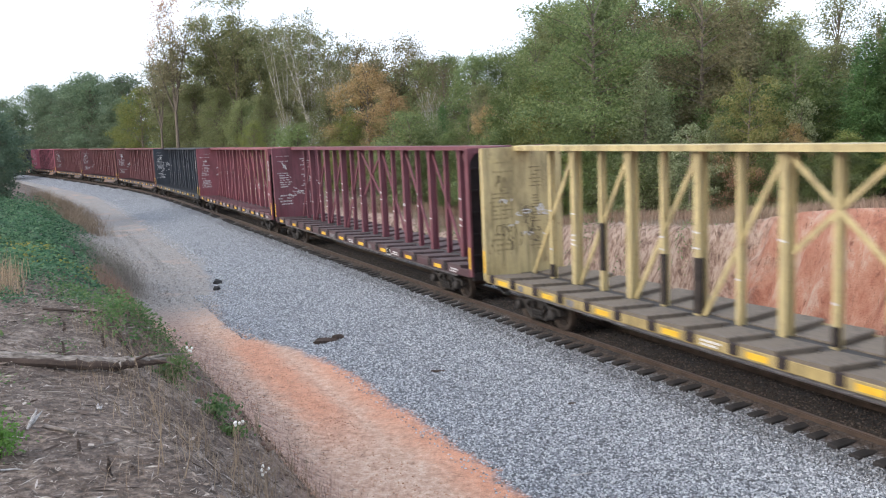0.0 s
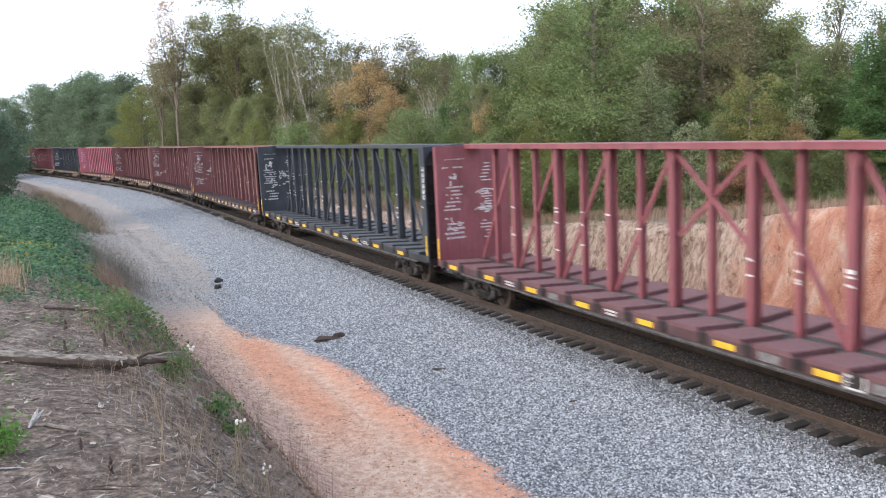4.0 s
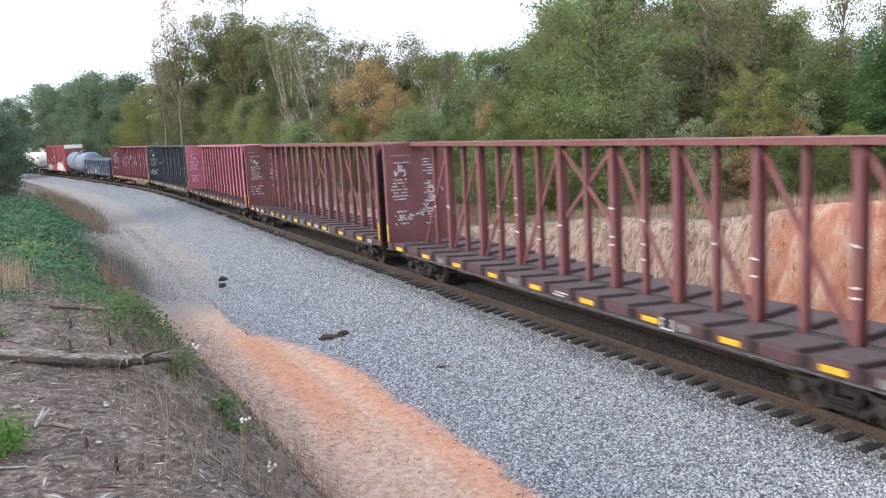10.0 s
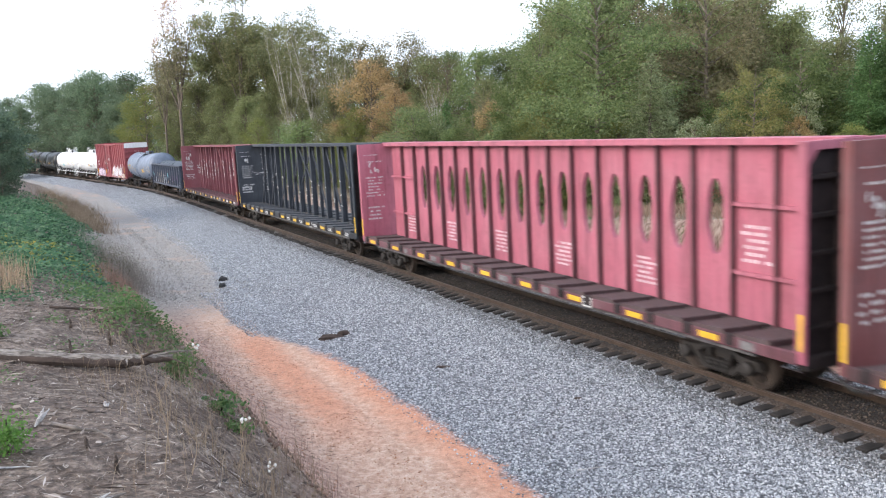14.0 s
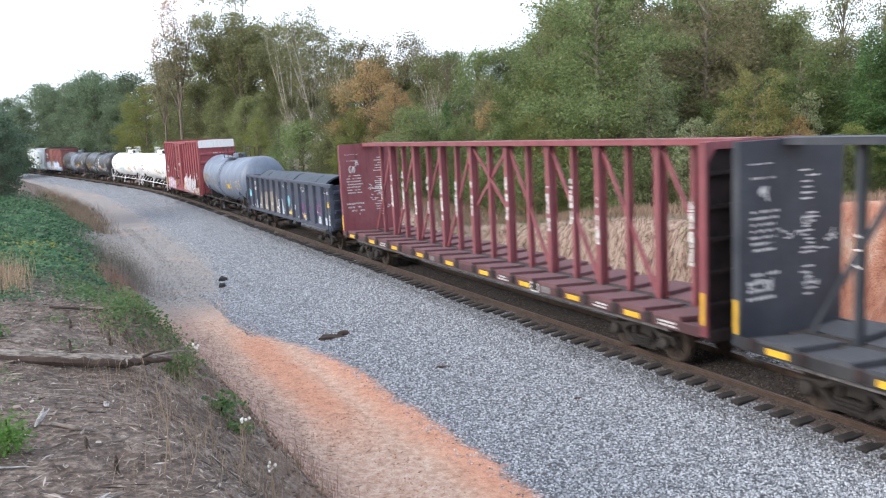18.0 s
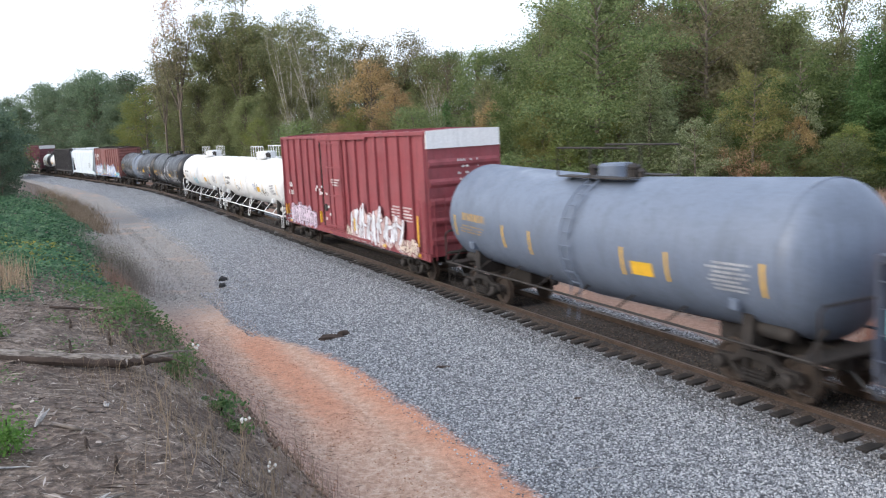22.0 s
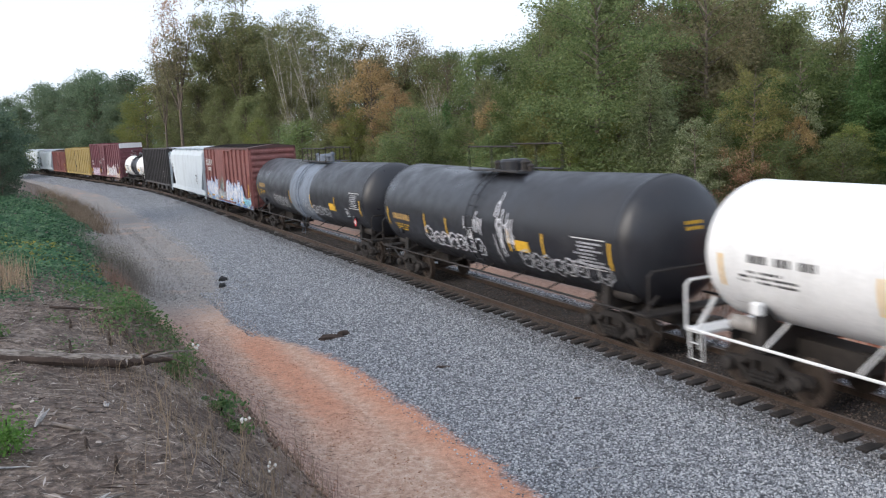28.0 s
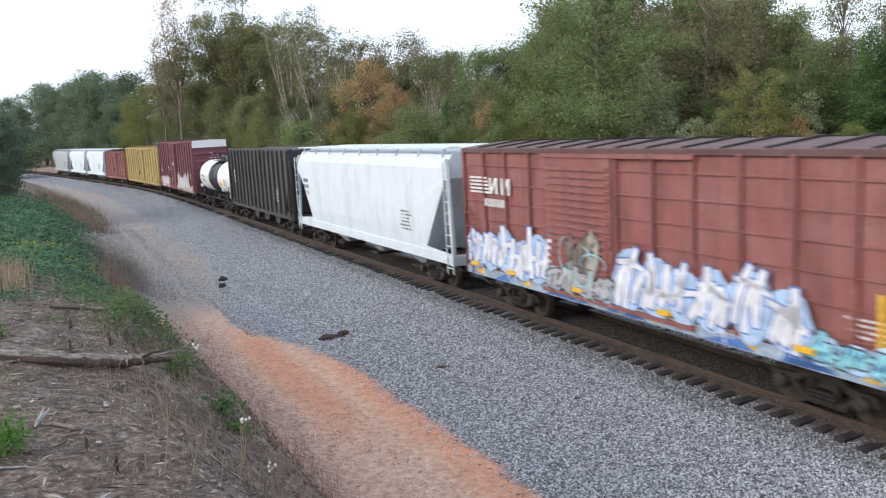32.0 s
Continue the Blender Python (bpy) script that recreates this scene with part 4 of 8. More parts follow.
    for y in (-py, py):
        part("walkway", Shape().box(-pw, pw, y - 0.22, y + 0.22, zp - 0.03, zp), rm, car)
        part("platform_railing", Shape().tube([(-pw, y * 1.32, zp), (-pw, y * 1.32, zp + ph), (pw, y * 1.32, zp + ph), (pw, y * 1.32, zp)], 0.028, 8), rm, car)
        for x in ((-1.0, -0.35, 0.35, 1.0) if big else (0.0,)):
            part("baluster", Shape().tube([(x, y * 1.32, zp), (x, y * 1.32, zp + ph)], 0.024, 6), rm, car)
        arc = [(0.25, y / abs(y) * (R + 0.12) * math.cos(a), zc - sag + (R + 0.12) * math.sin(a)) for a in [radians(q) for q in range(70, -46, -12)]]
        for dx in (-0.22, 0.22):
            part("ladder_stile", Shape().tube([(p[0] + dx - 0.25, p[1], p[2]) for p in arc] + [(dx, y / abs(y) * 1.5, 0.55)], 0.024, 6), band or mat, car)
        for p in arc:
            part("rung", Shape().beam((-0.22, p[1], p[2]), (0.22, p[1], p[2]), 0.03, 0.03), band or mat, car)
        part("rung", Shape().beam((-0.22, y / abs(y) * 1.5, 0.6), (0.22, y / abs(y) * 1.5, 0.6), 0.03, 0.03), rm, car)
        part("rung", Shape().beam((-0.22, y / abs(y) * 1.5, 0.85), (0.22, y / abs(y) * 1.5, 0.85), 0.03, 0.03), rm, car)

    def wrap(shape, lift=0.012):
        """Lays flat marks on the round side."""
        out = []
        for u, y, t in shape.v:
            a = (t - zc) / R
            out.append((u, -(R + lift - y * 0.5) * math.cos(a), zc + (R + lift - y * 0.5) * math.sin(a)))
        shape.v = out
        return slope(shape)
    for x in strips or (-L + hd + 0.25, -L * 0.45, -1.9, 2.2, L * 0.5, L - hd - 0.25):
        b = Shape()
        for k in range(4):
            b.box(x - 0.04, x + 0.04, -0.002, 0, zc - 0.35 + k * 0.17 - 0.25, zc - 0.18 + k * 0.17 - 0.25)
        part("reflective_strip", wrap(b), marks, car)
    stencil("lettering", wrap(bars(rng, -L + hd + 0.6, -L + hd + 2.6, zc - 0.05 + text, zc + (0.16 if ink is BLACKM else 0.25) + text, 1, 0, 0.7 if ink is BLACKM else 1.0, 0.75)), DULLYEL if ink is YELLOW else ink, car)
    stencil("small_lettering", wrap(bars(rng, -L + hd + 0.6, -L + hd + 2.2, zc - 0.45 + text, zc - 0.15 + text, 3, 0, 0.8, 0.5)), ink, car)
    tone = G_PALEG if ink in (YELLOW, DULLYEL) else FADEDB if ink is BLACKM else ink
    xa, xb, za, zb = data or (L - hd - 1.75, L - hd - 0.5, -0.6, 0.05)
    stencil("data_lettering", wrap(bars(rng, xa, xb, zc + za, zc + zb, 7, 0, 1.0, 0.55)), tone, car)
    if ink is YELLOW:
        frame_ = Shape()
        for q in (za - 0.07, zb + 0.05):
            frame_.box(xa - 0.08, xb + 0.08, -0.002, 0, zc + q, zc + q + 0.025)
        if data:
            for q in (xa - 0.08, xb + 0.055):
                frame_.box(q, q + 0.025, -0.002, 0, zc + za - 0.07, zc + zb + 0.075)
            box = Shape()
            for q, w, lo, hi in ((xa - 0.75, 0.4, -0.5, -0.46), (xa - 0.75, 0.4, -0.14, -0.1), (xa - 0.75, 0.04, -0.5, -0.1), (xa - 0.39, 0.04, -0.5, -0.1), (xa - 0.66, 0.2, -0.38, -0.22)):
                box.box(q, q + w, -0.002, 0, zc + za + lo, zc + za + hi)
            stencil("square_stencil", wrap(box), G_PALEG, car)
        part("data_border", wrap(frame_), WHITE, car)
        for o in (-1, 1):
            stencil("end_lettering", bars(rng, -0.36, 0.36, zc + 0.3, zc + 0.58, 2, o * (L - 0.02) if o > 0 else -L + 0.02, 0.9, 0.6, "x"), YELLOW, car)
    part("placard", wrap(Shape().box(placard, placard + 0.75, -0.003, 0, zc - 0.55, zc - 0.22)), YELLOW, car, "yellow warning placard")
    if band and rail_mat is STEEL and R > 1.4:
        turn = Matrix.Translation((half - 2.4, -1.48, 1.75)) @ Matrix.Rotation(math.pi / 4, 4, "Y")
        pl = part("hazard_placard", Shape().box(-0.14, 0.14, -0.008, 0.008, -0.14, 0.14, turn), RED_SIGN, car, "red and white diamond hazard placard")
        part("placard_face", Shape().box(-0.08, 0.08, -0.014, -0.008, -0.08, 0.08, turn), WHITE, pl)
    if mat is P_WHT and band is None:
        for x in (-L + hd + 1.1, -1.2, 0.6, L - hd - 1.3):
            soot = Shape()
            for k in range(9):
                u = x + rng.uniform(-0.9, 0.9)
                top_ = zc - R * rng.uniform(0.55, 0.95)
                soot.add([(u - 0.12, 0, zc - R * 1.35), (u + 0.12, 0, zc - R * 1.35), (u + rng.uniform(0.0, 0.1), 0, top_), (u - rng.uniform(0.0, 0.1), 0, top_)], [(0, 1, 2, 3)])
            stencil("soot_streaks", wrap(soot, 0.004), P_SOOTW, car, "brown soot streaks")
    for (xa, xb, za, zb, k, mt) in scrawls:
        loops = bubbles(rng, xa * L, xb * L, zc + za, zc + zb, 0, k, 0.055) if k > 4 else scrawl(rng, xa * L, xb * L, zc + za, zc + zb, 0, "y", k * 3, 0.045)
        stencil("graffiti_scrawl", wrap(loops, 0.014), mt, car)
    return car


def boxcar(label, front, rear, mat, top, seed, ribs=13, door=(-0.15, 0.2), roof_mat=None, white_end=None, corrugated=False, seams=False, plain_sides=False, name="boxcar", z0=0.98):
    car, half = start_car(name, label, "boxcar", front, rear, group="boxcars")
    rng = random.Random(seed)
    L, W = half - 0.5, 1.45
    part("body", Shape().box(-L, L, -W, W, z0, top, c=0.02), mat, car)
    part("centre_sill", Shape().box(-half + 0.75, half - 0.75, -0.32, 0.32, 0.62, z0, c=0.015), STEEL, car)
    peak = top + (0.07 if white_end else 0.16)
    rf = Shape().prism([(-W - 0.05, top - 0.06), (-W - 0.05, top + 0.02), (0, peak), (W + 0.05, top + 0.02), (W + 0.05, top - 0.06)], "x", -L - 0.04, L + 0.04)
    part("roof", rf, roof_mat or mat, car)
    for k in range(1, 14):
        x = -L + k * 2 * L / 14
        part("roof_rib", Shape().prism([(-W - 0.03, top + 0.02), (-W - 0.03, top + 0.06), (0, peak + 0.05), (W + 0.03, top + 0.06), (W + 0.03, top + 0.02), (0, peak - 0.02)], "x", x - 0.035, x + 0.035), STEEL if seams else (roof_mat or mat), car)
    d0, d1 = door[0] * L, door[1] * L
    if not plain_sides:
        rb = Shape().prism([(-0.06, -W + 0.01), (-0.05, -W - 0.1), (0.05, -W - 0.1), (0.06, -W + 0.01)], "z", z0 + 0.12, top - 0.08).mesh("side_post")
        for k in range(ribs + 1):
            x = -L + 0.12 + k * (2 * L - 0.24) / ribs
            if d0 - 0.1 < x < d1 + 0.1:
                continue
            part("side_post", rb, mat, car, m=Matrix.Translation((x, 0, 0)))
            part("side_post", rb, mat, car, m=Matrix.Translation((x, 0, 0)) @ Matrix.Rotation(math.pi, 4, "Z"))
    for y in (-1, 1):
        part("side_sill", Shape().box(-L, L, min(y * (W - 0.02), y * (W + 0.06)), max(y * (W - 0.02), y * (W + 0.06)), z0 - 0.16, z0 + 0.12, c=0.01), mat, car)
        part("top_rail", Shape().box(-L, L, min(y * (W - 0.02), y * (W + 0.08)), max(y * (W - 0.02), y * (W + 0.08)), top - 0.12, top + 0.01, c=0.01), mat if white_end else (roof_mat or mat), car)
    if seams:
        for k in range(6):
            z = z0 + 0.55 + k * 0.55
            part("panel_seam", Shape().box(-L, d0 - 0.06, -W - 0.04, -W + 0.01, z - 0.02, z + 0.02), mat, car)
            part("panel_seam", Shape().box(d1 + 0.06, L, -W - 0.04, -W + 0.01, z - 0.02, z + 0.02), mat, car)
    dr = part("door", Shape().box(d0, d1, -W - 0.1, -W - 0.01, z0 + 0.16, top - 0.2, c=0.015), mat, car, "sliding side door")
    if corrugated:
        for k in range(17):
            z = z0 + 0.3 + k * (top - z0 - 0.65) / 17
            part("corrugation", Shape().prism([(d0 + 0.08, -0.01), (d1 - 0.08, -0.01), (d1 - 0.1, -0.05), (d0 + 0.1, -0.05)], "z", 0, 0.09), mat, dr, m=Matrix.Translation((0, -W - 0.1, z)))
    else:
        for z in (z0 + 0.3, z0 + 1.7, z0 + 3.0, top - 0.35):
            part("door_bar", Shape().box(d0 + 0.02, d1 - 0.02, -W - 0.152, -W - 0.09, z - 0.04, z + 0.04), mat, dr)
        for x in (d0 + 0.12, (d0 + d1) / 2 - 0.3, (d0 + d1) / 2 + 0.3, d1 - 0.12):
            part("door_post", Shape().box(x - 0.04, x + 0.04, -W - 0.15, -W - 0.09, z0 + 0.2, top - 0.25), mat, dr)
        part("lock_bar", Shape().tube([(d0 + 0.5, -W - 0.18, z0 + 0.25), (d0 + 0.5, -W - 0.18, top - 0.3)], 0.025, 6), STEEL, dr)
        part("hand_wheel", Shape().lathe([(-W - 0.2, 0.16), (-W - 0.17, 0.18), (-W - 0.14, 0.16)], 14, "y", Matrix.Translation((d0 + 0.8, 0, z0 + 1.1))), STEEL, dr)
    for z in (z0 + 0.02, top - 0.16):
        part("door_track", Shape().box(d0 - 0.2, min(L - 0.2, d1 + (d1 - d0)), -W - 0.14, -W - 0.02, z - 0.05, z + 0.05), mat, car)
    for o in (-1, 1):
        x, xo = o * (L - 0.01), o * (L + 0.07)
        n = 6 if white_end else 9
        for k in range(n):
            z = z0 + 0.2 + (k + 0.5) * (top - z0 - 0.3) / n
            if white_end and z > top - 0.62:
                continue
            part("end_rib", Shape().prism([(z - 0.16, 0), (z - 0.05, 0.06), (z + 0.05, 0.06), (z + 0.16, 0)], "y", -W + 0.06, W - 0.06), mat, car, m=Matrix.Translation((o * L, 0, 0)) @ Matrix(((0, 0, o, 0), (0, 1, 0, 0), (1, 0, 0, 0), (0, 0, 0, 1))))
        if white_end:
            part("white_end_panel", Shape().prism([(-W - 0.02, top - 0.6), (-W - 0.02, top + 0.02), (0, peak - 0.005), (W + 0.02, top + 0.02), (W + 0.02, top - 0.6)], "x", min(x, xo), max(x, xo)), white_end, car, "white painted end above the ribs")
        ladder(car, o * (L - 0.35), -W - 0.12, z0 - 0.1, z0 + 2.0, mat, 0.42)
        ladder(car, o * (L + 0.14), -W + 0.35, z0 - 0.1, z0 + 2.2, mat, 0.42, None, "y")
        part("crossover_platform", Shape().box(min(o * L, o * (L + 0.38)), max(o * L, o * (L + 0.38)), -0.9, 0.9, z0 + 0.12, z0 + 0.17), STEEL, car)
    part("brake_wheel", Shape().lathe([(-0.02, 0.25), (0.0, 0.28), (0.02, 0.25)], 16, "x", Matrix.Translation((-L - 0.2, 0.4, z0 + 1.4))), STEEL, car)
    part("reflective_strip", Shape().box(L - 0.95, L - 0.83, -W - 0.085, -W - 0.08, z0 + 0.3, z0 + 1.45), YELLOW, car)
    for k in range(6):
        x = -L + 1.0 + k * (2 * L - 2) / 5
        part("reflector", Shape().box(x - 0.2, x + 0.2, -W - 0.068, -W - 0.06, z0 - 0.08, z0 + 0.06), YELLOW, car)
    return car, L, W, z0, rng


def hopper(label, front, rear, mat, top, seed, covered=True, ribs=13):
    car, half = start_car("hopper_car", label, "hopper car", front, rear, group="hopper cars")
    rng = random.Random(seed)
    L, W, z0 = half - 0.5, 1.48, 1.05
    slope = 2.4 if covered else 1.6
    if covered:
        side = [(-W + 0.06, z0 + 0.2), (-W - 0.0, z0 + 0.9), (-W, z0 + 2.0), (-W + 0.06, top - 0.6), (-W + 0.3, top - 0.15), (-0.5, top), (0.5, top), (W - 0.3, top - 0.15), (W - 0.06, top - 0.6), (W, z0 + 2.0), (W, z0 + 0.9), (W - 0.06, z0 + 0.2)]
    else:
        side = [(-W, z0 + 0.25), (-W, top), (W, top), (W, z0 + 0.25)]
    b = Shape()
    secs = []
    for x, cut in ((-L + 0.35, 1), (-L + slope, 0), (L - slope, 0), (L - 0.35, 1)):
        secs.append([(x, u, max(t, top - 0.95 if covered else top - 0.9) if cut else t) for u, t in side])
    n = len(side)
    vs = [p for q in secs for p in q]
    fs = [(i * n + k, i * n + (k + 1) % n, (i + 1) * n + (k + 1) % n, (i + 1) * n + k) for i in range(3) for k in range(n)]
    fs += [tuple(range(n))[::-1], tuple(3 * n + k for k in range(n))]
    part("body", b.add(vs, fs), mat, car)
    for y in (-1, 1):
        part("side_sill", Shape().box(-half + 0.6, half - 0.6, min(y * W, y * (W - 0.12)), max(y * W, y * (W - 0.12)), z0 - 0.02, z0 + 0.34, c=0.015), mat, car)
        part("top_rail", Shape().box(-L + 0.1, L - 0.1, min(y * (W - 0.02), y * (W - 0.2)) if not covered else min(y * 0.5, y * 0.62), max(y * (W - 0.02), y * (W - 0.2)) if not covered else max(y * 0.5, y * 0.62), top - 0.02, top + 0.08), mat, car)
    part("centre_sill", Shape().box(-half + 0.75, half - 0.75, -0.32, 0.32, 0.66, z0 + 0.1, c=0.015), STEEL, car)
    if covered:
        for k in range(3):
            x = (k - 1) * (2 * L - 2 * slope) / 3
            g = Shape()
            a, c = 1.25, 0.35
            g.add([(x - a, -1.2, z0 + 0.3), (x + a, -1.2, z0 + 0.3), (x + a, 1.2, z0 + 0.3), (x - a, 1.2, z0 + 0.3), (x - c, -0.5, 0.45), (x + c, -0.5, 0.45), (x + c, 0.5, 0.45), (x - c, 0.5, 0.45)], [(0, 1, 2, 3), (4, 7, 6, 5), (0, 4, 5, 1), (1, 5, 6, 2), (2, 6, 7, 3), (3, 7, 4, 0)])
            part("outlet_chute", g, mat, car)
            part("outlet_gate", Shape().box(x - 0.4, x + 0.4, -0.85, 0.85, 0.34, 0.45), STEEL, car)
        for k in range(9):
            x = -L + 0.9 + k * (2 * L - 1.8) / 8
            part("roof_hatch", Shape().box(x - 0.7, x + 0.7, -0.32, 0.32, top, top + 0.09, c=0.02), mat, car)
            part("walkway_bracket", Shape().beam((x, -1.28, top - 0.25), (x, -1.15, top + 0.06), 0.04, 0.05), mat, car)
        for y in (-1.12, 1.12):
            part("roof_walkway", Shape().box(-L + 0.3, L - 0.3, y - 0.25, y + 0.25, top + 0.05, top + 0.09), mat, car)
    else:
        rb = Shape().box(-0.06, 0.06, -W - 0.12, -W, z0 + 0.2, top - 0.03).mesh("side_rib")
        for k in range(ribs + 1):
            x = -L + 0.45 + k * (2 * L - 0.9) / ribs
            part("side_rib", rb, mat, car, m=Matrix.Translation((x, 0, 0)))
            part("side_rib", rb, mat, car, m=Matrix.Translation((x, 0, 0)) @ Matrix.Rotation(math.pi, 4, "Z"))
        for k in range(3):
            x = (k - 1) * 2.6
            part("outlet_chute", Shape().prism([(x - 1.1, z0 + 0.3), (x + 1.1, z0 + 0.3), (x + 0.35, 0.45), (x - 0.35, 0.45)], "y", -1.0, 1.0), mat, car)
    for o in (-1, 1):
        xe = o * (half - 0.55)
        for y in (-W + 0.06, W - 0.06):
            part("corner_post", Shape().beam((xe, y, z0), (o * (L - 0.4), y * 0.97, top - 0.3), 0.1, 0.12, (0, 1, 0)), mat, car)
            part("slope_brace", Shape().beam((o * (L - 0.45), y, z0 + 0.3), (o * (L - slope - 0.1), y, z0 + 0.4), 0.06, 0.1), mat, car)
        ladder(car, xe - o * 0.15, -W - 0.03, z0 - 0.3, top - 0.4, mat, 0.44)
        part("end_sill", Shape().box(min(xe, xe - o * 0.18), max(xe, xe - o * 0.18), -W, W, z0 - 0.05, z0 + 0.3, c=0.015), mat, car)
    stencil("lettering", bars(rng, -L + 1.2, -L + 2.2, 2.6, 3.5, 3, -W - (0.002 if covered else 0.0), 0.9, 0.6), BLACKM if covered else WHITE, car)
    stencil("data_lettering", bars(rng, L - slope - 2.0, L - slope - 0.9, 1.9, 2.7, 6, -W, 0.9, 0.5), BLACKM if covered else WHITE, car)
    return car


def gondola(label, front, rear, mat, seed, load):
    car, half = start_car("gondola", label, "freight car", front, rear)
    rng = random.Random(seed)
    L, W, z0, top = half - 0.62, 1.47, 1.15, 3.28
    for y in (-1, 1):
        part("side_wall", Shape().box(-L, L, min(y * W, y * (W - 0.05)), max(y * W, y * (W - 0.05)), z0, top - 0.1), mat, car)
        part("top_chord", Shape().box(-L - 0.03, L + 0.03, min(y * (W + 0.1), y * (W - 0.08)), max(y * (W + 0.1), y * (W - 0.08)), top - 0.16, top, c=0.015), mat, car)
        part("side_sill", Shape().box(-L, L, min(y * (W + 0.09), y * (W - 0.02)), max(y * (W + 0.09), y * (W - 0.02)), z0 - 0.06, z0 + 0.14, c=0.01), mat, car)
    part("floor", Shape().box(-L, L, -W + 0.05, W - 0.05, z0 + 0.02, z0 + 0.1), STEEL, car)
    part("centre_sill", Shape().box(-half + 0.75, half - 0.75, -0.32, 0.32, 0.62, z0, c=0.015), STEEL, car)
    rb = Shape().prism([(-0.1, -W + 0.01), (-0.06, -W - 0.15), (0.06, -W - 0.15), (0.1, -W + 0.01)], "z", z0 + 0.1, top - 0.12).mesh("side_post")
    for k in range(14):
        x = -L + 0.08 + k * (2 * L - 0.16) / 13
        part("side_post", rb, mat, car, m=Matrix.Translation((x, 0, 0)))
        part("side_post", rb, mat, car, m=Matrix.Translation((x, 0, 0)) @ Matrix.Rotation(math.pi, 4, "Z"))
    for o in (-1, 1):
        part("end_wall", Shape().box(min(o * L, o * (L - 0.06)), max(o * L, o * (L - 0.06)), -W + 0.05, W - 0.05, z0, top - 0.05), mat, car)
        for z in (1.55, 2.0, 2.45, 2.9):
            part("end_rib", Shape().box(min(o * L, o * (L + 0.1)), max(o * L, o * (L + 0.1)), -W + 0.04, W - 0.04, z - 0.09, z + 0.09, c=0.02), mat, car)
        ladder(car, o * (L - 0.3), -W - 0.15, z0 - 0.3, top - 0.2, mat, 0.4, 5)
    # arched covers laid end to end along the load, short of the front wall
    arch = [(1.02 * math.cos(math.pi * k / 16), 2.55 + 1.0 * math.sin(math.pi * k / 16)) for k in range(17)]
    inner = [(u * 0.93, 2.55 + (t - 2.55) * 0.93) for u, t in arch[::-1]]
    step = (2 * L - 0.5 - 2.7) / 7
    for k in range(7):
        x0, x1 = -L + 0.3 + k * step, -L + 0.3 + (k + 1) * step - 0.04
        s = rng.uniform(0.95, 1.03)
        cover = part("arched_cover", Shape().prism([(u * s, t - 0.06 + rng.uniform(-0.012, 0.012)) for u, t in arch + inner], "x", x0, x1), load, car, "dark arched sheet cover", round_=True)
        for q in (x0 + 0.05, x1 - 0.05):
            part("seam", Shape().prism([(u * s * 1.008, t - 0.052) for u, t in arch + inner], "x", q - 0.045, q + 0.045), load, cover, round_=True)
        part("lower_cover", Shape().box(x0 + 0.02, x1, -1.0, 1.0, z0 + 0.12, 2.5), STEEL, car)
    posts = [-L + 0.08 + k * (2 * L - 0.16) / 13 for k in range(14)]

    def mural(name, mt, f0, f1, low, high, lift=0.0):
        """A sprayed field between two points of the side, over panels and posts, with an uneven upper edge."""
        low, high = low + 0.19, high + 0.19
        sh, n = Shape(), max(4, int((f1 - f0) * 40))
        top_at = [low + (high - low) * (0.94 + 0.05 * math.sin(math.pi * (i / n) * 9 + f0 * 5)) * min(1, 0.35 + 7 * i / n, 0.35 + 7 * (n - i) / n) + rng.uniform(-0.03, 0.03) for i in range(n + 1)]
        xs = [(f0 + (f1 - f0) * i / n) * L for i in range(n + 1)]
        for i in range(n):
            sh.add([(xs[i], -W - 0.003 - lift, low + rng.uniform(0, 0.04)), (xs[i + 1], -W - 0.003 - lift, low), (xs[i + 1], -W - 0.003 - lift, top_at[i + 1]), (xs[i], -W - 0.003 - lift, top_at[i])], [(0, 1, 2, 3)])
        for x in posts:
            if xs[0] < x < xs[-1]:
                q = float(np.interp(x, xs, top_at))
                sh.box(x - 0.06, x + 0.06, -W - 0.154 - lift, -W - 0.15, low + 0.1, max(low + 0.2, q))
        stencil(name, sh, mt, car)
        return xs, top_at

    xs, tops = mural("graffiti_field", G_TAN, -0.66, -0.16, 1.02, 2.32)
    edge_line = Shape()
    for i in range(len(xs) - 1):
        edge_line.add([(xs[i], -W - 0.006, tops[i] - 0.05), (xs[i + 1], -W - 0.006, tops[i + 1] - 0.05), (xs[i + 1], -W - 0.006, tops[i + 1]), (xs[i], -W - 0.006, tops[i])], [(0, 1, 2, 3)])
    stencil("graffiti_outline", edge_line, G_DARK, car)
    # the letters of the tan piece: dark cuts, bars and small openings
    cuts = Shape()
    for k, f in enumerate((-0.655, -0.585, -0.5, -0.425, -0.335, -0.255, -0.165)):
        x, lean = f * L, rng.uniform(-0.12, 0.12)
        cuts.add([(x, -W - 0.007, 1.24), (x + 0.06, -W - 0.007, 1.24), (x + 0.06 + lean, -W - 0.007, 2.38), (x + lean, -W - 0.007, 2.38)], [(0, 1, 2, 3)])
        if k < 6:
            w = rng.uniform(0.16, 0.3)
            for z in (1.5 + rng.uniform(-0.1, 0.1), 2.0 + rng.uniform(-0.1, 0.1)):
                cuts.add([(x + 0.28, -W - 0.007, z), (x + 0.28 + w, -W - 0.007, z + 0.02), (x + 0.3 + w, -W - 0.007, z + rng.uniform(0.06, 0.2)), (x + 0.26, -W - 0.007, z + rng.uniform(0.05, 0.12))], [(0, 1, 2, 3)])
    stencil("graffiti_outline", cuts, G_BROWN, car)
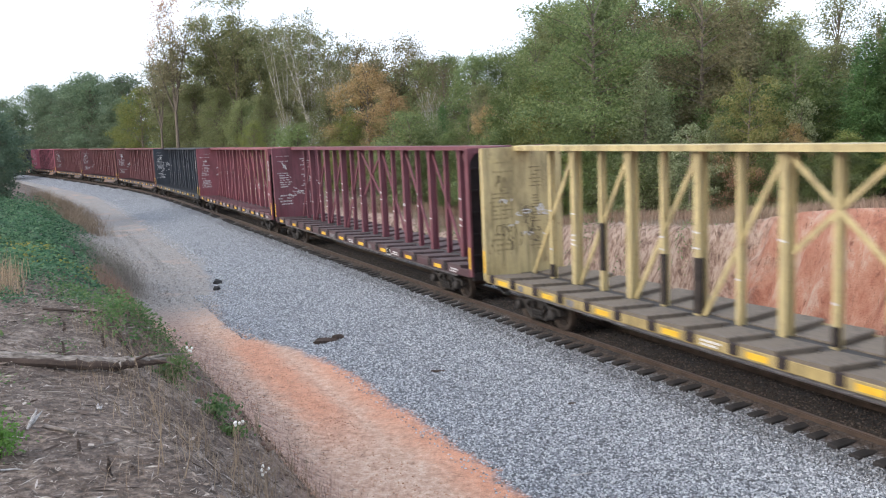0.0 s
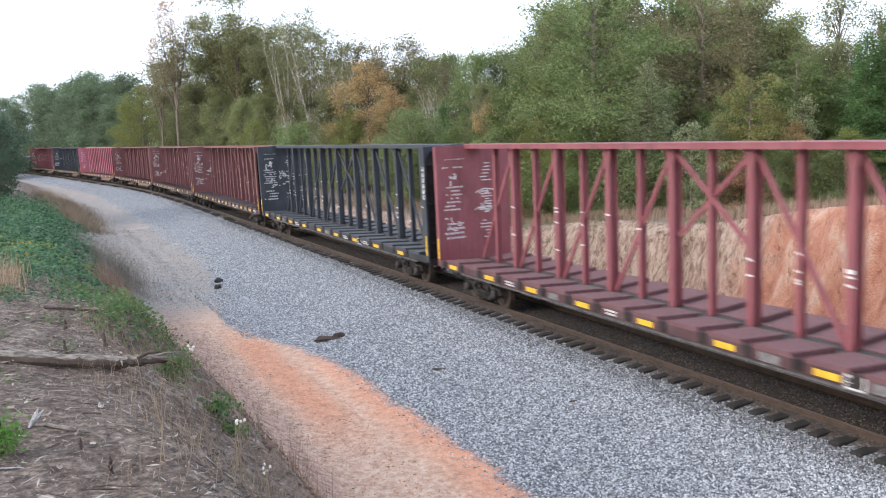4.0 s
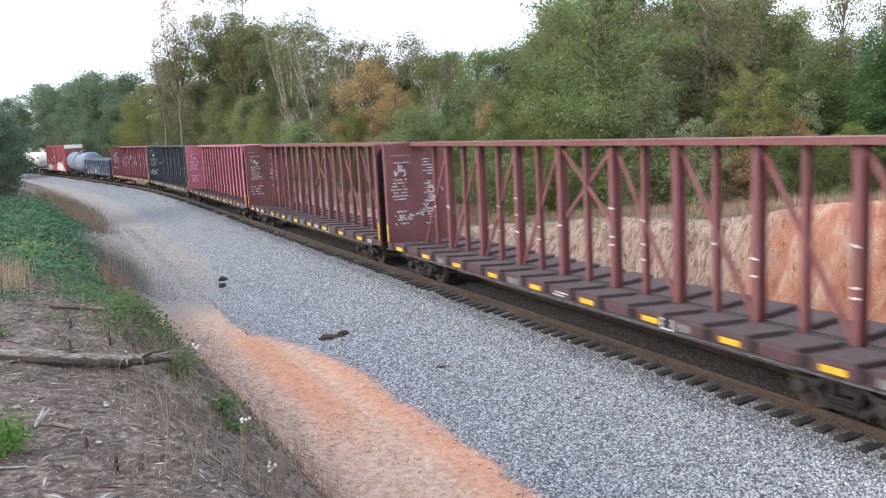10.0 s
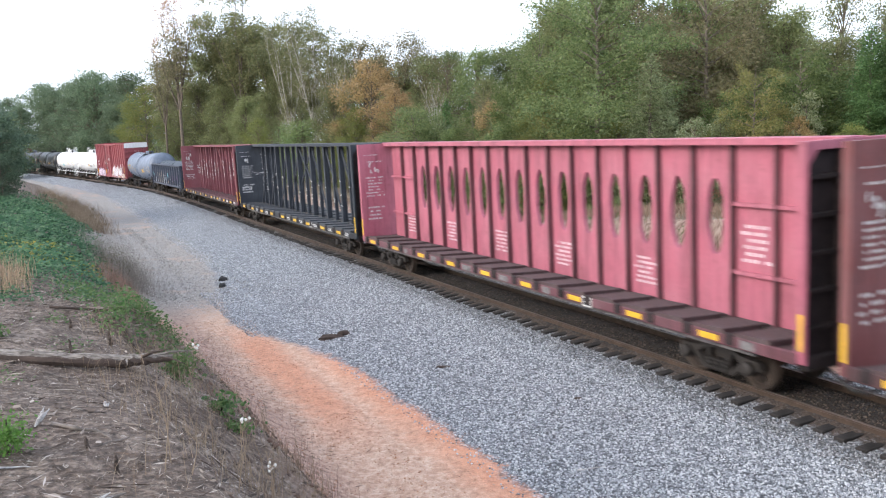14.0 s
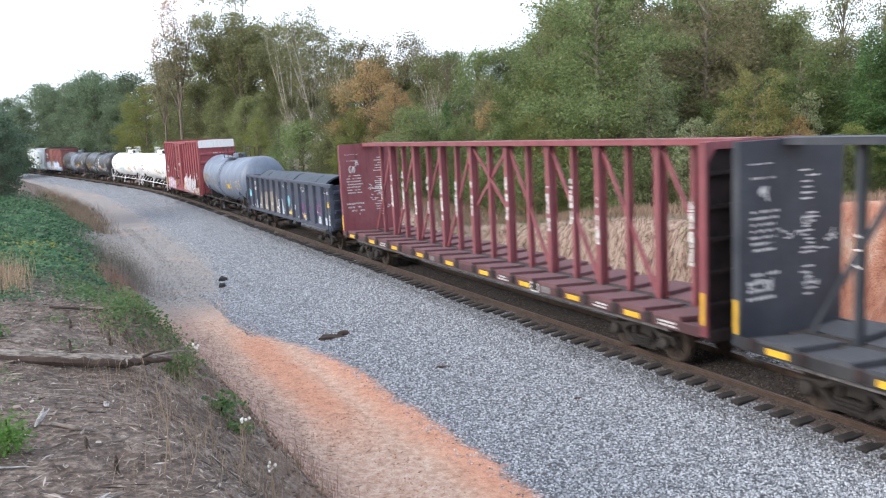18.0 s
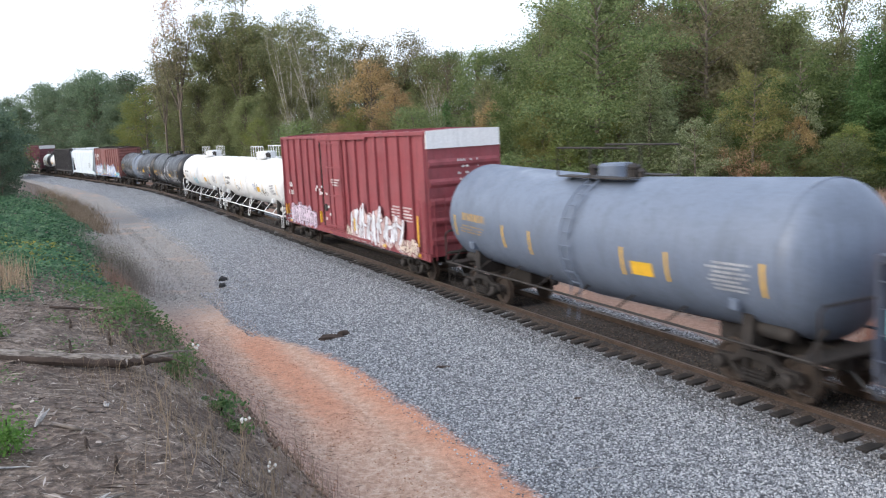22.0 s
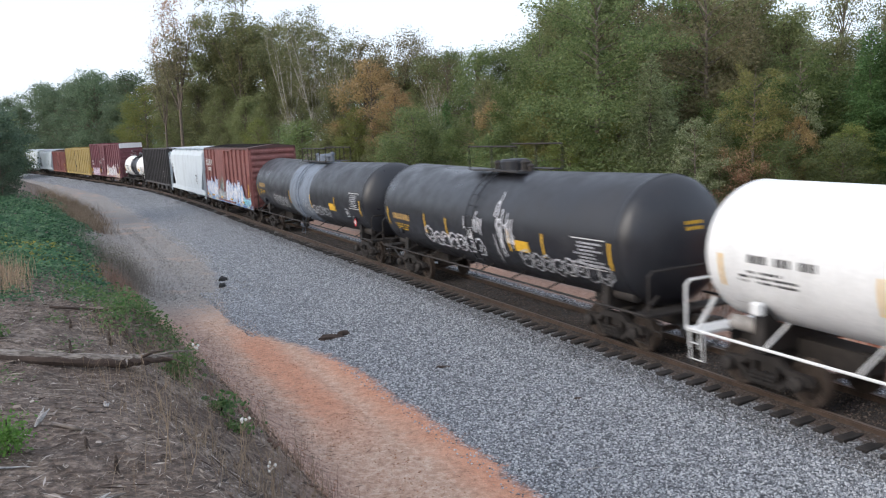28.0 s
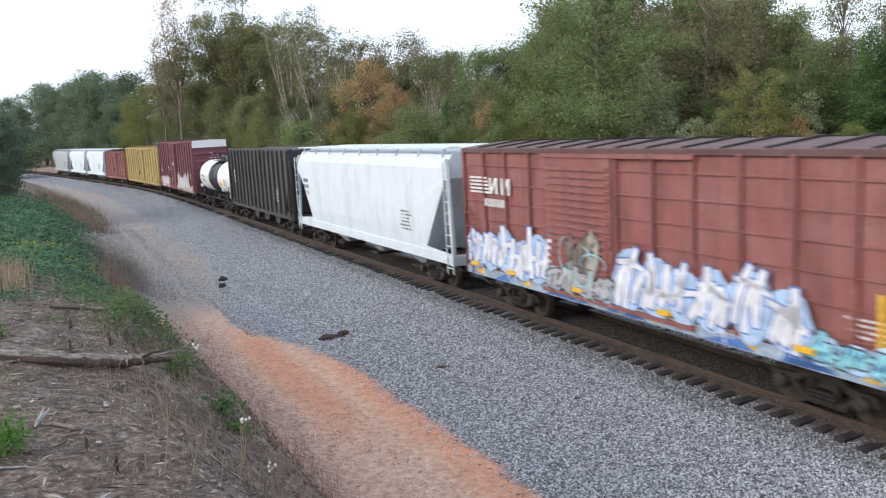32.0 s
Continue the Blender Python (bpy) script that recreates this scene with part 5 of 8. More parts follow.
    mural("graffiti_wedge", G_ICE, -0.76, -0.66, 1.02, 1.7)
    mural("graffiti_wedge", G_ICE, -0.15, -0.03, 1.02, 1.95)
    for f0, f1, lo, hi, mt, k in ((-0.99, -0.91, 1.7, 2.2, G_CYAN, 2), (0.02, 0.12, 1.55, 2.2, G_CYAN, 3), (0.17, 0.25, 1.3, 1.8, G_ICE, 1), (0.32, 0.44, 1.35, 2.1, G_PINK, 2), (0.5, 0.56, 1.4, 2.0, G_PINK, 1), (0.66, 0.8, 1.4, 2.15, G_PINK, 2), (0.5, 0.55, 1.5, 1.7, G_ICE, 1)):
        letters(rng, car, f0 * L, f1 * L, lo + 0.19, hi + 0.19, -W - 0.002, [mt], mt, k)
    for f0, f1, hi in ((0.3, 0.36, 1.3), (0.44, 0.5, 1.25), (0.64, 0.68, 1.35), (0.72, 0.77, 1.5), (0.84, 0.88, 1.5), (0.91, 0.95, 1.7), (0.94, 0.98, 1.25), (-0.9, -0.86, 1.3), (-0.84, -0.8, 1.2)):
        mural("paint_drip", G_ICE, f0, f1, 1.02, hi)
    for x in (-L + 0.35, -L + 1.3):
        stencil("lettering", bars(rng, x + 0.3, x + 1.0, 2.3, 2.95, 2, -W - 0.004, 0.9, 0.6), WHITE, car)
    part("placard", Shape().box(L - 1.0, L - 0.62, -W - 0.006, -W, 2.15, 2.4), YELLOW, car)
    plate = part("data_plate", Shape().box(L * 0.72, L * 0.72 + 0.42, -W - 0.006, -W, 1.82, 2.15), WHITE, car)
    for k in (0, 1):
        part("plate_window", Shape().box(L * 0.72 + 0.04 + k * 0.18, L * 0.72 + 0.18 + k * 0.18, -W - 0.009, -W - 0.006, 1.86, 2.11), BLACKM, plate)
    for k in range(22):
        x, z = rng.uniform(-L, L), rng.choice((1.4, 1.5, 1.7, 2.8))
        stencil("chalk_mark", scrawl(rng, x, x + rng.uniform(0.2, 0.6), z - 0.08, z + 0.1, -W - 0.004, "y", 2, 0.05), WHITE, car)
    for k in (0.1, 0.42):
        part("reflector", Shape().box(L * k, L * k + 0.5, -W - 0.006, -W, 1.38, 1.54), YELLOW, car)
    return car

# the train, front to back: couplings by their way along it
C = [-5.8, 18.3, 42.6, 66.6, 91.0, 115.0, 139.0, 163.1, 186.8, 210.6, 234.3, 252.5, 268.9, 288.5, 306.5, 324.65, 342.1, 362.9, 379.6, 398.6, 415.5, 429.5, 450.1, 471.6, 485.0, 499.0, 513.5, 530.0]
P_YEL = paint("faded_yellow_paint", (0.50, 0.40, 0.195), 1.15, 1.0)
FADEDB = plain("worn_black_lettering", (0.22, 0.22, 0.23), 0.7, 0, 0.5, 9)
FADED = plain("faded_dark_lettering", (0.22, 0.175, 0.085), 0.7, 0, 0.4, 9)
P_MUSTARD = paint("mustard_boxcar_paint", (0.40, 0.295, 0.10), 0.8, 0.6)
P_RED = paint("dark_red_paint", (0.165, 0.045, 0.06), 0.65, 0.3)
P_RED2 = paint("oxide_red_paint", (0.235, 0.062, 0.075), 0.65, 0.25)
P_RED3 = paint("brown_red_paint", (0.18, 0.058, 0.058), 0.6, 0.3)
P_ROSE = paint("faded_rose_paint", (0.44, 0.125, 0.175), 0.7, 0.3)
P_BLK = paint("charcoal_paint", (0.029, 0.035, 0.047), 0.4, 0.12)
P_BOX = paint("bright_oxide_red_paint", (0.272, 0.050, 0.060), 0.55, 0.2)
P_GRY = paint("blue_grey_paint", (0.145, 0.18, 0.245), 0.45, 0.06, 0.45, 0.12)
P_VALVE = paint("blue_grey_valve_paint", (0.13, 0.15, 0.18), 0.5, 0.1)
P_PALE = paint("pale_grey_paint", (0.185, 0.22, 0.275), 0.6, 0.08, 0.85)
P_WHT = paint("white_tank_paint", (0.83, 0.83, 0.82), 0.22, 0.1)
P_SOOTW = paint("sooty_white_paint", (0.42, 0.39, 0.36), 1.1, 0.8)
P_TBK = paint("black_tank_paint", (0.018, 0.019, 0.024), 0.2, 0.05, 0.38, 0.06)
P_BROWN_BOX = paint("brown_boxcar_paint", (0.25, 0.085, 0.075), 0.7, 0.45, 0.6, 0.35)
P_BROWN_ROOF = paint("weathered_boxcar_roof", (0.10, 0.045, 0.04), 0.6, 0.5)
P_HOP = paint("pale_hopper_paint", (0.62, 0.685, 0.73), 0.3, 0.1)
P_COAL = paint("dark_hopper_paint", (0.05, 0.045, 0.045), 0.5, 0.3)
P_GREY = paint("grey_hopper_paint", (0.38, 0.40, 0.42), 0.4, 0.2)
P_SILL = paint("grimy_red_sill", (0.08, 0.033, 0.036), 0.8, 0.4)
P_ROSESILL = paint("grimy_rose_sill", (0.14, 0.05, 0.062), 0.9, 0.5)
P_SILLB = paint("grimy_black_sill", (0.022, 0.022, 0.025), 0.6, 0.2)
P_YELSILL = paint("grimy_yellow_sill", (0.40, 0.30, 0.12), 1.2, 1.0, 0.7)
P_DECK = paint("worn_deck", (0.078, 0.047, 0.048), 0.8, 0.5, 0.85)
P_DECKY = paint("grimy_yellow_deck", (0.155, 0.125, 0.095), 1.0, 0.8, 0.85)
P_DECKG = paint("grey_deck", (0.054, 0.058, 0.068), 0.7, 0.2, 0.85)
P_DECKR = paint("red_deck", (0.145, 0.062, 0.068), 0.7, 0.3, 0.85)
P_GON = paint("slate_gondola_paint", (0.042, 0.053, 0.085), 0.75, 0.3, 0.6, 0.3)
DULLYEL = plain("dull_yellow_lettering", (0.42, 0.27, 0.10), 0.6, 0, 0.35, 9)
G_PALEG = plain("pale_grey_spray", (0.40, 0.41, 0.43), 0.7, 0, 0.3, 4)
BURNT = plain("scorched_paint", (0.03, 0.022, 0.018), 0.9, 0, 0.6, 6)
COVER = plain("dark_ribbed_cover", (0.021, 0.034, 0.05), 0.55, 0, 0.6, 2.5)
G_BEIGE = plain("beige_spray", (0.34, 0.30, 0.25), 0.7, 0, 0.25, 3)
G_CYAN = plain("cyan_spray", (0.25, 0.60, 0.68), 0.7, 0, 0.25, 3)
G_PINK = plain("magenta_spray", (0.13, 0.065, 0.15), 0.7, 0, 0.5, 3)
G_WHITE = plain("white_spray", (0.66, 0.67, 0.71), 0.7, 0, 0.25, 3)
G_CREAM = plain("cream_spray", (0.66, 0.56, 0.46), 0.7, 0, 0.2, 3)
G_BLUE = plain("blue_spray", (0.07, 0.16, 0.42), 0.7, 0, 0.3, 3)
G_PALEB = plain("pale_blue_spray", (0.36, 0.50, 0.70), 0.7, 0, 0.3, 3)
G_DARK = plain("dark_spray", (0.05, 0.045, 0.06), 0.7, 0, 0.3, 3)
G_BROWN = plain("dull_brown_spray", (0.16, 0.13, 0.10), 0.7, 0, 0.3, 3)
G_TAN = plain("tan_spray", (0.235, 0.205, 0.175), 0.75, 0, 0.35, 3)
G_ICE = plain("ice_blue_spray", (0.50, 0.56, 0.63), 0.7, 0, 0.3, 4)

centerbeam("faded yellow centerbeam flatcar, empty, with burnt dark posts", C[0], C[1], P_YEL, None, P_DECKY, sill_mat=P_YELSILL, seed=1, burnt=BURNT, ink=FADED)
centerbeam("dark red centerbeam flatcar, empty, with chalk marks", C[1], C[2], P_RED, None, P_DECK, seed=2, sill_mat=P_SILL)
centerbeam("oxide red centerbeam flatcar, empty, with white stencils", C[2], C[3], P_RED2, None, P_DECKR, seed=3, sill_mat=P_SILL, end_marks=True)
centerbeam("charcoal black centerbeam flatcar, empty, grey deck", C[3], C[4], P_BLK, None, P_DECKG, seed=4, sill_mat=P_SILLB, end_marks=True)
centerbeam("brown red centerbeam flatcar, empty, with white patches", C[4], C[5], P_RED3, None, P_DECK, seed=5, sill_mat=P_SILL)
centerbeam("brown red centerbeam flatcar, empty, with chalk marks", C[5], C[6], P_RED3, None, P_DECK, seed=6, sill_mat=P_SILL)
centerbeam("brown red centerbeam flatcar, empty, few markings", C[6], C[7], P_RED3, None, P_DECK, seed=7, marks="none", sill_mat=P_SILL)
centerbeam("rose pink centerbeam flatcar with a plate web and oval openings", C[7], C[8], P_ROSE, P_ROSE, P_DECK, solid=True, seed=8, marks="none", sill_mat=P_ROSESILL)
centerbeam("charcoal black centerbeam flatcar, empty, with white scrawl", C[8], C[9], P_BLK, None, P_DECKG, seed=9, sill_mat=P_SILLB)
centerbeam("oxide red centerbeam flatcar, empty, posts with long white patches", C[9], C[10], P_RED2, None, P_DECKR, seed=10, marks="tall", sill_mat=P_SILL)
gondola("slate gondola with graffiti and dark arched covers", C[10], C[11], P_GON, 11, COVER)
tank_car("blue grey tank car with yellow reflective strips", C[11], C[12], P_GRY, 12, 1.6, 2.75, None, STEEL, "small", ink=DULLYEL, sag=0.2)


G_STRIP = plain("grey_blue_spray", (0.27, 0.34, 0.42), 0.7, 0, 0.5, 4)
G_MAUVE = plain("mauve_spray", (0.50, 0.38, 0.48), 0.7, 0, 0.25, 3)
G_BLUSH = plain("blush_spray", (0.52, 0.36, 0.34), 0.7, 0, 0.35, 3)
G_PALEM = plain("pale_mauve_spray", (0.64, 0.53, 0.62), 0.7, 0, 0.25, 3)
G_WINE = plain("wine_spray", (0.13, 0.03, 0.04), 0.7, 0, 0.3, 3)


def lean_letters(rng, car, x0, x1, z0, z1, y, count, mats=(G_DARK, G_PALEB, G_WHITE, G_BLUE)):
    """Tall leaning sprayed letters: a cloud of colour behind, dark-edged pale strokes that lean into each other, highlights and drips."""
    step, h = (x1 - x0) / count, z1 - z0
    cloud, edge, body, shade, drip = Shape(), Shape(), Shape(), Shape(), Shape()

    def stroke(pts, w, layers):
        """One thick brush stroke through pts, tapered at both ends, once for each (shape, extra width, offset)."""
        n = len(pts)
        for sh, extra, o in layers:
            left, right = [], []
            for i, (u, t) in enumerate(pts):
                du, dt = pts[min(i + 1, n - 1)][0] - pts[max(i - 1, 0)][0], pts[min(i + 1, n - 1)][1] - pts[max(i - 1, 0)][1]
                q = math.hypot(du, dt) or 1
                k = (w * (0.72 if i in (0, n - 1) else 1.0) + extra) / 2
                left.append((u - dt / q * k, t + du / q * k))
                right.append((u + dt / q * k, t - du / q * k))
            if extra > 0:
                for end, k in ((0, -1), (n - 1, 1)):
                    m = n - 2 if end else 1
                    du, dt = pts[end][0] - pts[m][0], pts[end][1] - pts[m][1]
                    q = math.hypot(du, dt) or 1
                    for side in (left, right):
                        side[end] = (side[end][0] + du / q * extra / 2, side[end][1] + dt / q * extra / 2)
            vs = [(u, y - o, z0 + t) for u, t in left] + [(u, y - o, z0 + t) for u, t in right]
            sh.add(vs, [(i, i + 1, n + i + 1, n + i) for i in range(n - 1)])

    for k in range(count):
        x, up, lean = x0 + (k + 0.5) * step, rng.uniform(0.82, 1.08) * h, rng.uniform(0.05, 0.3) * step
        off = 0.0008 * (k % 3)
        n = 14
        ring = [(x + lean * 0.5 + step * rng.uniform(0.52, 0.7) * math.cos(2 * math.pi * i / n), 0.46 * up + up * rng.uniform(0.44, 0.56) * math.sin(2 * math.pi * i / n)) for i in range(n)]
        cloud.add([(u, y - off, z0 + max(-0.05 * h, t)) for u, t in ring], [tuple(range(n))])
        w = step * rng.uniform(0.24, 0.32)
        layers = [(edge, 0.07, 0.004 + off), (body, 0.0, 0.008 + off)]
        bow = rng.uniform(-0.14, 0.14) * step
        for q in (-0.36, -0.05, 0.28):
            a, b = rng.uniform(-0.04, 0.3) * up, up * rng.uniform(0.66, 1.05)
            tilt = rng.uniform(-0.35, 0.45) * step
            stroke([(x + q * step + (lean + tilt) * i / 4 + bow * math.sin(math.pi * i / 4), a + (b - a) * i / 4) for i in range(5)], w * rng.uniform(0.7, 1.1), layers)
        c, g = rng.uniform(0.25, 0.8), rng.uniform(-0.4, 0.4) * up
        stroke([(x - 0.5 * step + lean * c, c * up - g / 2), (x + lean * c, c * up + 0.06 * up), (x + 0.5 * step + lean * c, c * up + g / 2)], w * 0.6, layers)
        for q in range(3):
            u, t = x + rng.uniform(-0.4, 0.4) * step, rng.uniform(0.1, 0.6) * up
            stroke([(u, t), (u + rng.uniform(0.0, 0.12) * step, t + rng.uniform(0.12, 0.3) * up)], 0.06, [(shade, 0.0, 0.011 + off)])
        for q in range(2):
            u = x + rng.uniform(-0.5, 0.5) * step
            drip.box(u - 0.02, u + 0.02, y - 0.003 - off, y - 0.002 - off, z0 - rng.uniform(0.02, 0.12) * h, z0 + 0.1 * h)
    for nm, sh, mt in zip(("graffiti_cloud", "graffiti_edge", "graffiti_letter", "graffiti_shade", "graffiti_drip"), (cloud, edge, body, shade, drip), (mats[1], mats[0], mats[2], mats[3], mats[2])):
        stencil(nm, sh, mt, car)


def red_boxcar(label, front, rear, seed, body=P_BOX):
    car, L, W, z0, rng = boxcar(label, front, rear, body, 5.54, seed, 16, (-0.28, 0.06), None, P_WHT, z0=1.1)
    lean_letters(rng, car, L * 0.14, L * 0.74, z0 - 0.02, z0 + 1.5, -W - 0.118, 6, (G_WINE, G_BLUSH, G_WHITE, G_WINE))
    lean_letters(rng, car, L * 0.72, L * 0.9, z0 - 0.1, z0 + 0.6, -W - 0.118, 3, (G_WINE, G_BLUSH, G_CREAM, G_WINE))
    lean_letters(rng, car, L * 0.08, L * 0.16, z0 - 0.1, z0 + 0.5, -W - 0.118, 2, (G_WINE, G_BLUSH, G_CREAM, G_WINE))
    lean_letters(rng, car, -L * 0.86, -L * 0.4, z0 - 0.05, z0 + 1.0, -W - 0.118, 6, (G_DARK, G_MAUVE, G_PALEM, G_MAUVE))
    stencil("graffiti_stroke", scrawl(rng, -L * 0.97, -L * 0.85, z0 + 0.0, z0 + 0.5, -W - 0.135, "y", 3, 0.03), G_CYAN, car)
    for x in (-0.955, -0.31, 0.2):
        part("reflector", Shape().box(x * L - 0.06, x * L + 0.06, -W - 0.15, -W + 0.005, z0 + 0.3, z0 + 0.85), YELLOW, car, "upright yellow reflector strip")
    for x, z in ((-L * 0.9, 2.9), (-L * 0.9, 2.5)):
        stencil("lettering", bars(rng, x, x + 1.0, z, z + 0.3, 1, -W - 0.085, 1.0, 0.8), WHITE, car)
    stencil("data_lettering", bars(rng, L * 0.6, L * 0.9, z0 + 1.1, z0 + 1.7, 5, -W - 0.002, 0.9, 0.5), WHITE, car)
    stencil("door_lettering", bars(rng, -L * 0.1, L * 0.03, 3.25, 3.6, 3, -W - 0.156, 0.9, 0.6), WHITE, car)
    tags = Shape()
    for x, z in ((-0.33, 3.05), (-0.35, 2.9), (-0.29, 2.95), (-0.28, 2.75), (-0.25, 3.1), (-0.25, 2.8), (-0.18, 2.8), (-0.2, 1.6), (-0.14, 1.85), (-0.16, 2.2)):
        tags.box(x * L - 0.11, x * L + 0.11, -W - 0.158, -W - 0.154, z, z + rng.uniform(0.08, 0.18))
    stencil("door_labels", tags, WHITE, car)
    stencil("end_lettering", bars(rng, -0.3, 0.8, 2.8, 4.6, 8, L + 0.075, 0.6, 0.35, "x"), WHITE, car)
    return car


red_boxcar("tall oxide red boxcar with white graffiti and white end top", C[12], C[13], 13)
tank_car("white tank car with tall railed top platform", C[13], C[14], P_WHT, 14, 1.45, 2.8, None, P_WHT, "big", ink=BLACKM, sag=0.03, scrawls=[(-0.45, -0.3, -0.75, -0.45, 2, BLACKM), (0.2, 0.34, -0.7, -0.15, 3, G_BLUE), (0.42, 0.62, -0.75, -0.4, 4, BLACKM)])
tank_car("white tank car with sooty stains and railed platform", C[14], C[15], P_WHT, 15, 1.45, 2.8, None, P_WHT, "big", ink=BLACKM, sag=0.03, scrawls=[(-0.35, -0.05, -0.9, -0.4, 5, G_CYAN), (0.3, 0.5, -0.8, -0.5, 3, BLACKM)])
tank_car("black tank car covered in white scrawled graffiti", C[15], C[16], P_TBK, 16, 1.63, 2.65, None, STEEL, "small", ink=YELLOW, sag=0.09, text=-0.3, scrawls=[(-0.46, 0.06, -1.0, -0.4, 7, G_WHITE), (-0.07, 0.08, -0.35, 0.3, 4, G_WHITE), (0.16, 0.31, -0.6, 0.75, 4, G_WHITE), (0.34, 0.85, -1.1, -0.5, 8, G_PALEG)])
tank_car("long black tank car with a pale grey centre band", C[16], C[17], P_TBK, 17, 1.59, 2.68, P_PALE, STEEL, "big", ink=YELLOW, gap=0.4, sag=0.1, strips=(-8.9, -1.95, 1.85, 5.6, 8.9), placard=4.7, data=(7.65, 8.7, -0.25, 0.3), scrawls=[(-0.54, -0.26, -0.92, -0.32, 6, G_PALEG), (0.04, 0.2, -0.9, -0.3, 4, G_PALEG), (0.2, 0.44, -0.95, -0.45, 5, G_PALEG)])


def brown_boxcar(label, front, rear, seed):
    car, L, W, z0, rng = boxcar(label, front, rear, P_BROWN_BOX, 4.96, seed, 12, (-0.38, -0.02), P_BROWN_ROOF, None, True, True, z0=1.16)
    lean_letters(rng, car, -L * 0.97, -L * 0.38, z0 + 0.12, z0 + 1.5, -W - 0.118, 5, (G_BLUE, G_PALEB, G_WHITE, G_PALEB))
    lean_letters(rng, car, -L * 0.38, -L * 0.02, z0 + 0.08, z0 + 0.75, -W - 0.158, 4, (G_DARK, G_STRIP, G_PALEG, G_BROWN))
    lean_letters(rng, car, -L * 0.01, L * 0.7, z0 + 0.08, z0 + 1.5, -W - 0.118, 6, (G_BLUE, G_PALEB, G_WHITE, G_PALEB))
    lean_letters(rng, car, L * 0.7, L * 0.95, z0 + 0.02, z0 + 0.65, -W - 0.118, 3, (G_DARK, G_PALEB, G_CYAN, G_BLUE))
    letters(rng, car, -L * 0.25, -L * 0.08, z0 + 0.25, z0 + 1.9, -W - 0.155, [G_BROWN, G_BROWN, G_BEIGE], G_DARK, 3)
    stencil("graffiti_stroke", scrawl(rng, -L * 0.28, -L * 0.05, z0 + 0.3, z0 + 1.4, -W - 0.168, "y", 3, 0.03), G_CYAN, car)
    part("paint_band", Shape().box(-L, L, -W - 0.066, -W - 0.062, z0 - 0.15, z0 + 0.12), G_STRIP, car, "pale grey-blue sprayed strip")
    for x in (-0.9, -0.62, -0.2, 0.22, 0.7):
        part("reflector", Shape().box(x * L - 0.22, x * L + 0.22, -W - 0.175, -W - 0.06, z0 + 0.16, z0 + 0.27), YELLOW, car, "yellow reflector strip")
    tri = Shape()
    for k in range(16):
        x, w = rng.uniform(-0.95, 0.93) * L, rng.uniform(0.15, 0.5)
        tri.add([(x - w, -W - 0.07, z0 - 0.14), (x + w, -W - 0.07, z0 - 0.12), (x + w * rng.uniform(-1, 1), -W - 0.07, z0 + 0.1)], [(0, 1, 2)])
    stencil("graffiti_fill", tri, G_BLUE, car)
    for k in range(5):
        part("logo_stripe", Shape().box(-L * 0.93, -L * 0.78 - k * 0.03, -W - 0.082, -W - 0.078, 3.62 + k * 0.11, 3.68 + k * 0.11), WHITE, car)
    for x in (-0.745, -0.655):
        g = Shape()
        g.prism([(x * L - 0.26, 3.62), (x * L - 0.1, 3.62), (x * L + 0.26, 4.1), (x * L + 0.1, 4.1)], "y", -W - 0.083, -W - 0.079)
        g.box(x * L - 0.26, x * L - 0.12, -W - 0.082, -W - 0.078, 3.62, 4.1)
        g.box(x * L + 0.12, x * L + 0.26, -W - 0.082, -W - 0.078, 3.62, 4.1)
        stencil("logo_shape", g, WHITE, car)
    stencil("lettering", bars(rng, -L * 0.82, -L * 0.64, 3.2, 3.5, 1, -W - 0.083, 1.0, 0.8), WHITE, car)
    stencil("data_lettering", bars(rng, L * 0.78, L * 0.96, z0 + 0.6, z0 + 1.0, 4, -W - 0.024, 0.9, 0.5), WHITE, car)
    return car


brown_boxcar("brown ribbed boxcar with blue and white graffiti", C[17], C[18], 18)
hopper("white covered hopper with curved sides and roof walkway", C[18], C[19], P_HOP, 4.9, 19)
hopper("dark brown ribbed open hopper", C[19], C[20], P_COAL, 4.85, 20, False, 15)
tank_car("short white tank car with a black centre band", C[20], C[21], P_WHT, 21, 1.3, 2.6, P_TBK, STEEL, "small", ink=BLACKM)
red_boxcar("tall dull maroon boxcar with graffiti and white end top", C[21], C[22], 22, P_RED)
boxcar("dull yellow boxcar with outside posts and rust", C[22], C[23], P_MUSTARD, 4.95, 23, 14, (-0.15, 0.15), P_MUSTARD)
bulk = boxcar("rust brown boxcar with grimy sides", C[23], C[24], P_BROWN_BOX, 4.5, 24, 11, (-0.2, 0.2), P_BROWN_ROOF)
hopper("white covered hopper with streaked sides", C[24], C[25], P_HOP, 4.7, 25)
hopper("white covered hopper with grey streaks", C[25], C[26], P_HOP, 4.7, 26)
hopper("grey covered hopper with dusty sides", C[26], C[27], P_GREY, 4.7, 27)

# ---------------------------------------------------------------- trees


